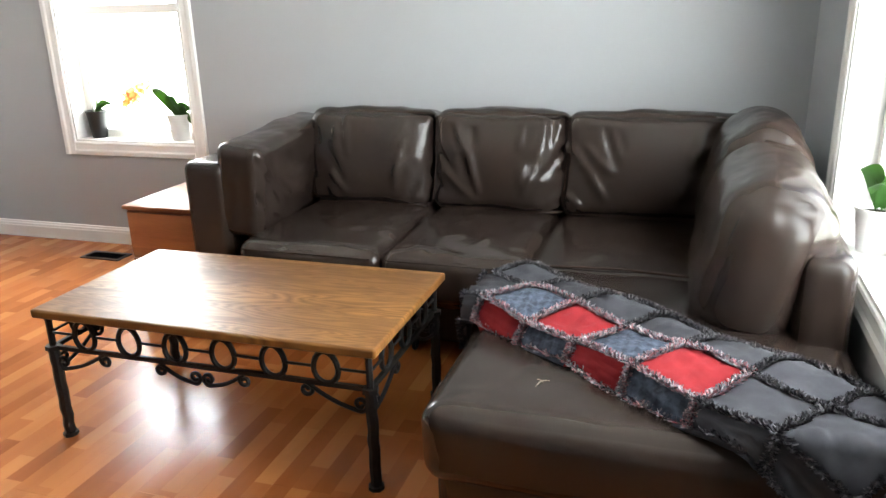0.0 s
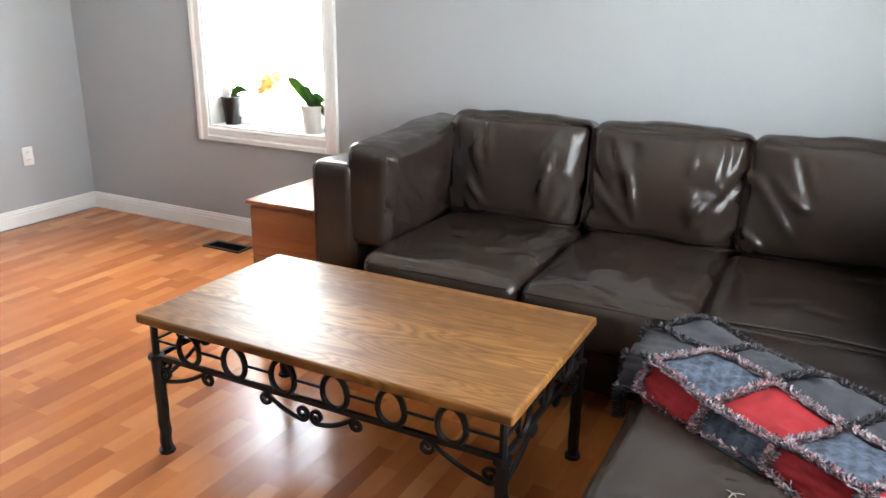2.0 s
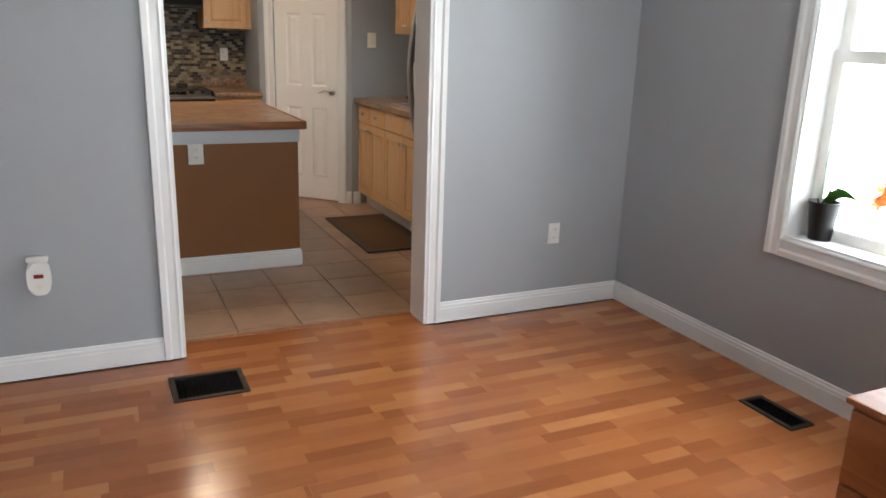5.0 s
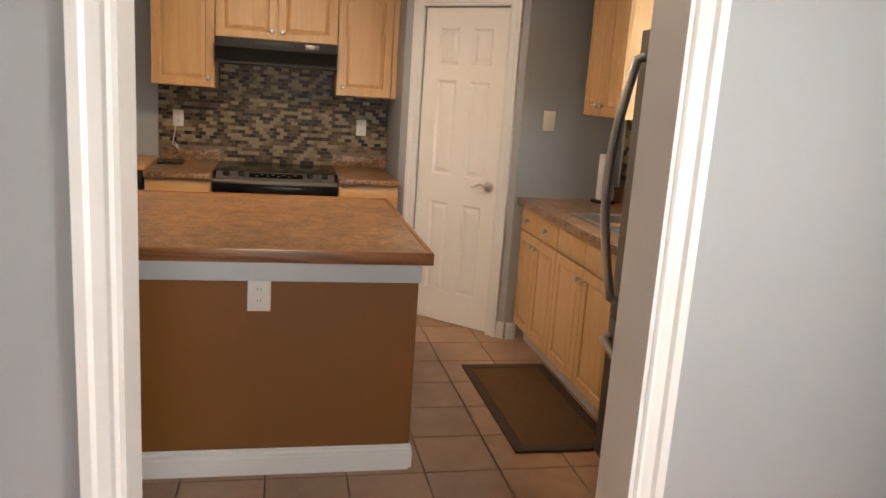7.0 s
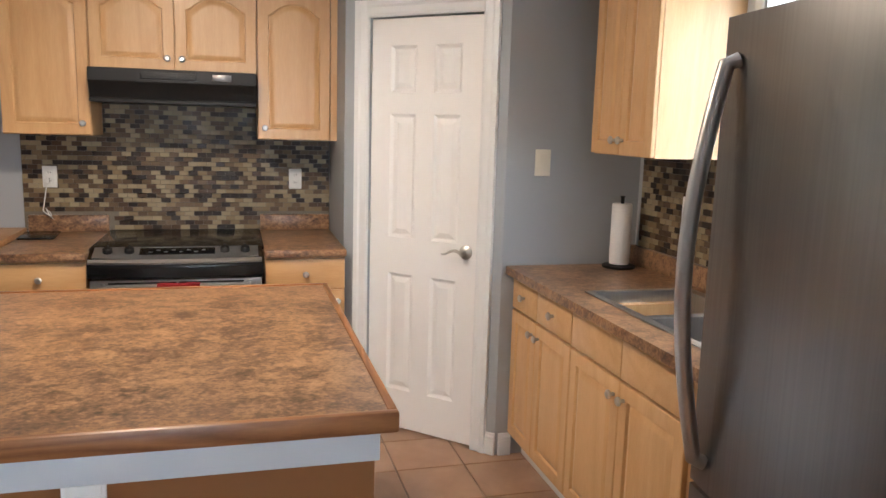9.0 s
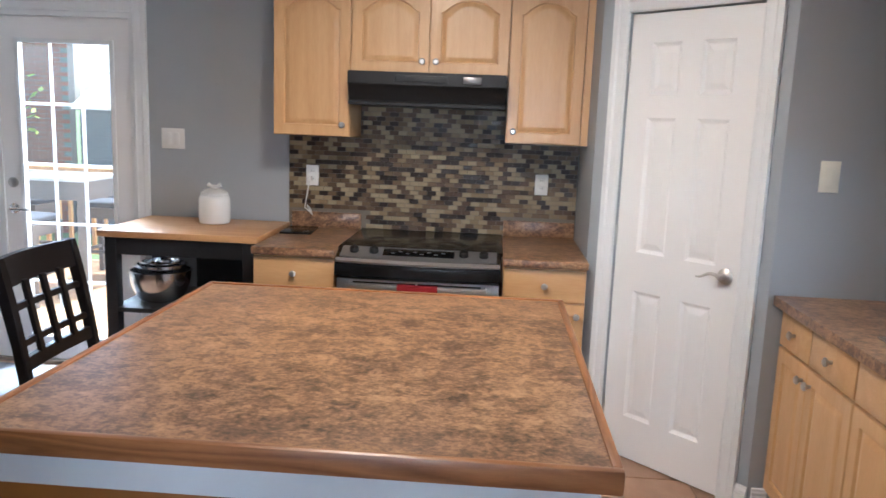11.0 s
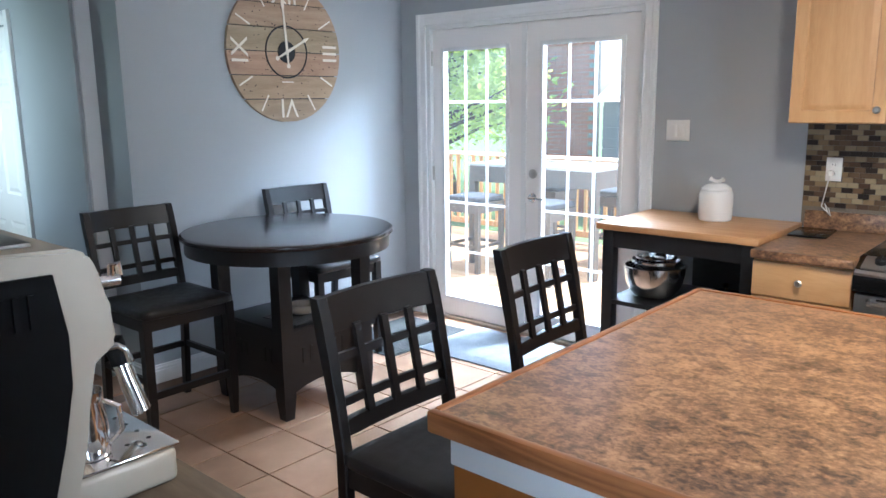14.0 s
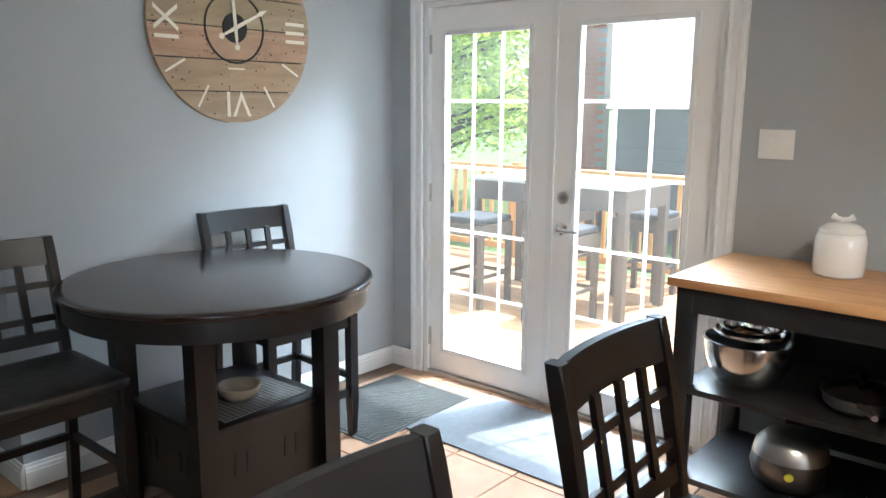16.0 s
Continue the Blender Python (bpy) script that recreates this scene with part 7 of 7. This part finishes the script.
bpart("pane", (3.06, 3.07, 0.26, 0.84, 1.66, 2.24), BLACK, wnd)


def tree(m, h, seed, spread=2.4):
    rr = random.Random(seed)
    t = thing("tree", m, "tall broadleaf tree with fresh green leaves", "tree", "garden trees")
    bm = bmesh.new()
    tube(bm, [(0.12 * math.sin(k * 0.9), 0.1 * math.cos(k * 1.3), h * 0.75 * k / 8) for k in range(9)], [0.22 - 0.02 * k for k in range(9)], 10)
    part("trunk", bm, plain("bark", srgb(84, 68, 54), 0.95, 0, 30, 0.4, 0.8), t)
    bm = bmesh.new()
    tips = []
    for k in range(26):
        z = h * rr.uniform(0.14, 0.75)
        a = rr.uniform(0, 6.28)
        l = spread * rr.uniform(0.5, 1.05)
        p = [Vector((0, 0, z))]
        for s in (0.35, 0.7, 1.0):
            p.append(Vector((math.cos(a + 0.2 * s) * l * s, math.sin(a + 0.2 * s) * l * s, z + l * 0.35 * s + rr.uniform(-0.15, 0.15))))
        tube(bm, p, [0.06, 0.04, 0.025, 0.01], 6)
        tips += [(p[1] + p[2]) / 2, p[2], p[3], (p[2] + p[3]) / 2]
    part("limbs", bm, bpy.data.materials["bark"], t)
    lv = Mat("leaf_green", 0.55)
    rp = lv.node("ShaderNodeNewGeometry").outputs["Random Per Island"]
    lv.colour(lv.ramp(rp, (0.0, srgb(70, 92, 34)), (0.6, srgb(104, 130, 48)), (1.0, srgb(140, 160, 72))))
    shine = lv.node("ShaderNodeBsdfTranslucent", Color=srgb(206, 220, 112))
    both = lv.node("ShaderNodeMixShader", i0=0.7, i1=lv.b.outputs[0], i2=shine.outputs[0])
    lv.t.links.new(both.outputs[0], lv.t.nodes["Material Output"].inputs[0])
    vs, fs = [], []
    for c in tips:
        for k in range(80):
            o = c + Vector((rr.gauss(0, 0.36), rr.gauss(0, 0.36), rr.gauss(0, 0.30)))
            u = Vector((rr.uniform(-1, 1), rr.uniform(-1, 1), rr.uniform(-0.6, 0.6))).normalized()
            v = u.cross(Vector((rr.uniform(-1, 1), rr.uniform(-1, 1), 1))).normalized()
            s = rr.uniform(0.05, 0.10)
            i = len(vs)
            vs += [o - u * s, o + v * s * 0.5, o + u * s, o - v * s * 0.5]
            fs.append((i, i + 1, i + 2, i + 3))
    me = bpy.data.meshes.new("crown")
    me.from_pydata(vs, [], fs)
    me.materials.append(lv.m)
    cr = new("crown", me)
    cr.parent = t
    return tagged(cr, kind="stuff")


tree(pose(-16.3, -7.5, -0.75), 6.0, 3, 2.0)
tree(pose(-21.0, -11.5, -0.75), 7.0, 4, 3.0)
tree(pose(-19.0, -9.6, -0.75), 6.4, 9, 2.6)

# ---- floor pieces and splashback tiles ----
bm = bmesh.new()
box(bm, 0, 0.1948, 0, 1.2115, -0.011, 0.0, 0.0003, 1)
PLANK = mesh_of("plank", bm, LAMINATE)
rp = random.Random(12)
row, x = 0, -4.955
while x < 0.40:
    w = min(0.195, 0.40 - x)
    y = -1.60 - rp.uniform(0.0, 1.1)
    while y < 4.495:
        y0, y1 = max(y, -1.60), min(y + 1.212, 4.495)
        if x < -4.80:
            y0, y1 = max(y0, OPEN_S), min(y1, OPEN_N)
        if y1 - y0 > 0.02:
            if w > 0.19 and y1 - y0 > 1.2:
                me = PLANK
            else:
                bm = bmesh.new()
                box(bm, 0, w - 0.0002, 0, y1 - y0 - 0.0005, -0.011, 0.0)
                me = mesh_of("plank", bm, LAMINATE)
            ob = new("plank", me)
            ob.parent = FLOOR_L
            ob.matrix_basis = pose(x, y0, 0)
        y += 1.212
    x += 0.195
    row += 1

bm = bmesh.new()
box(bm, 0.003, 0.315, 0.003, 0.315, -0.012, -0.001, 0.002, 1)
TILE_ME = mesh_of("tile", bm, TILE)
P = 0.318
for i in range(-6, 8):
    for j in range(-14, 6):
        x0, y0 = -7.262 + i * P, 3.338 + j * P
        x1, y1 = x0 + P, y0 + P
        if x1 < -8.92 or y1 < -1.24 or x0 > -4.97 or y0 > 4.49:
            continue
        cx0, cx1, cy0, cy1 = max(x0, -8.99), min(x1, -4.985), max(y0, -1.23), min(y1, 4.495)
        if cx1 - cx0 < 0.02 or cy1 - cy0 < 0.02:
            continue
        if cx1 - cx0 > P - 1e-4 and cy1 - cy0 > P - 1e-4:
            me = TILE_ME
        else:
            bm = bmesh.new()
            box(bm, cx0 - x0 + 0.003, cx1 - x0 - 0.003, cy0 - y0 + 0.003, cy1 - y0 - 0.003, -0.012, -0.001)
            me = mesh_of("tile", bm, TILE)
        ob = new("tile", me)
        ob.parent = FLOOR_K
        ob.matrix_basis = pose(x0, y0, 0)
bm = bmesh.new()
for i in range(3):
    for j in range(10):
        box(bm, -6.81 + i * P, -6.81 + i * P + 0.312 if i < 2 else -6.05, -1.24 - (j + 1) * P, -1.24 - j * P - 0.006, -0.012, -0.001)
tagged(part("hall_tiles", bm, TILE, FLOOR_K), kind="stuff")

TW, TH = 0.0492, 0.0252
bm = bmesh.new()
box(bm, 0, 0.006, 0.001, TW - 0.001, 0.001, TH - 0.001, 0.0008, 1)
MOS_ME = mesh_of("mosaic_piece", bm, MOS_O)
rest = bmesh.new()
count = 0
for j in range(34):
    z = 0.922 + j * TH
    off = -TW / 2 if j % 2 else 0
    for i in range(34):
        y0 = 1.568 + i * TW + off
        a, b = max(y0, 1.566), min(y0 + TW, 3.187)
        if b - a < 0.01 or (z < 1.0 and not 1.99 < y0 < 2.75):
            continue
        if 1.05 < z < 1.45 and 2.02 < y0 < 2.76 and b - a > TW - 1e-4 and count < 290:
            ob = new("mosaic_piece", MOS_ME)
            ob.parent = SPLASH
            ob.matrix_basis = pose(-8.909, y0, z)
            count += 1
        else:
            box(rest, -8.909, -8.903, a + 0.001, b - 0.001, z + 0.001, z + TH - 0.001)
tagged(part("mosaic_pieces", rest, MOS_I, SPLASH), kind="stuff")
rest = bmesh.new()
for j in range(17):
    z = 1.008 + j * TH
    for i in range(32):
        x0 = -7.60 + i * TW + (-TW / 2 if j % 2 else 0)
        a, b = max(x0, -7.60), min(x0 + TW, -6.03)
        if b - a < 0.01 or (z > 1.04 and b > -6.93):
            continue
        box(rest, a + 0.001, b - 0.001, 4.4825, 4.4885, z + 0.001, z + TH - 0.001)
tagged(part("mosaic_pieces", rest, MOS_I, SPLASH_N), kind="stuff")
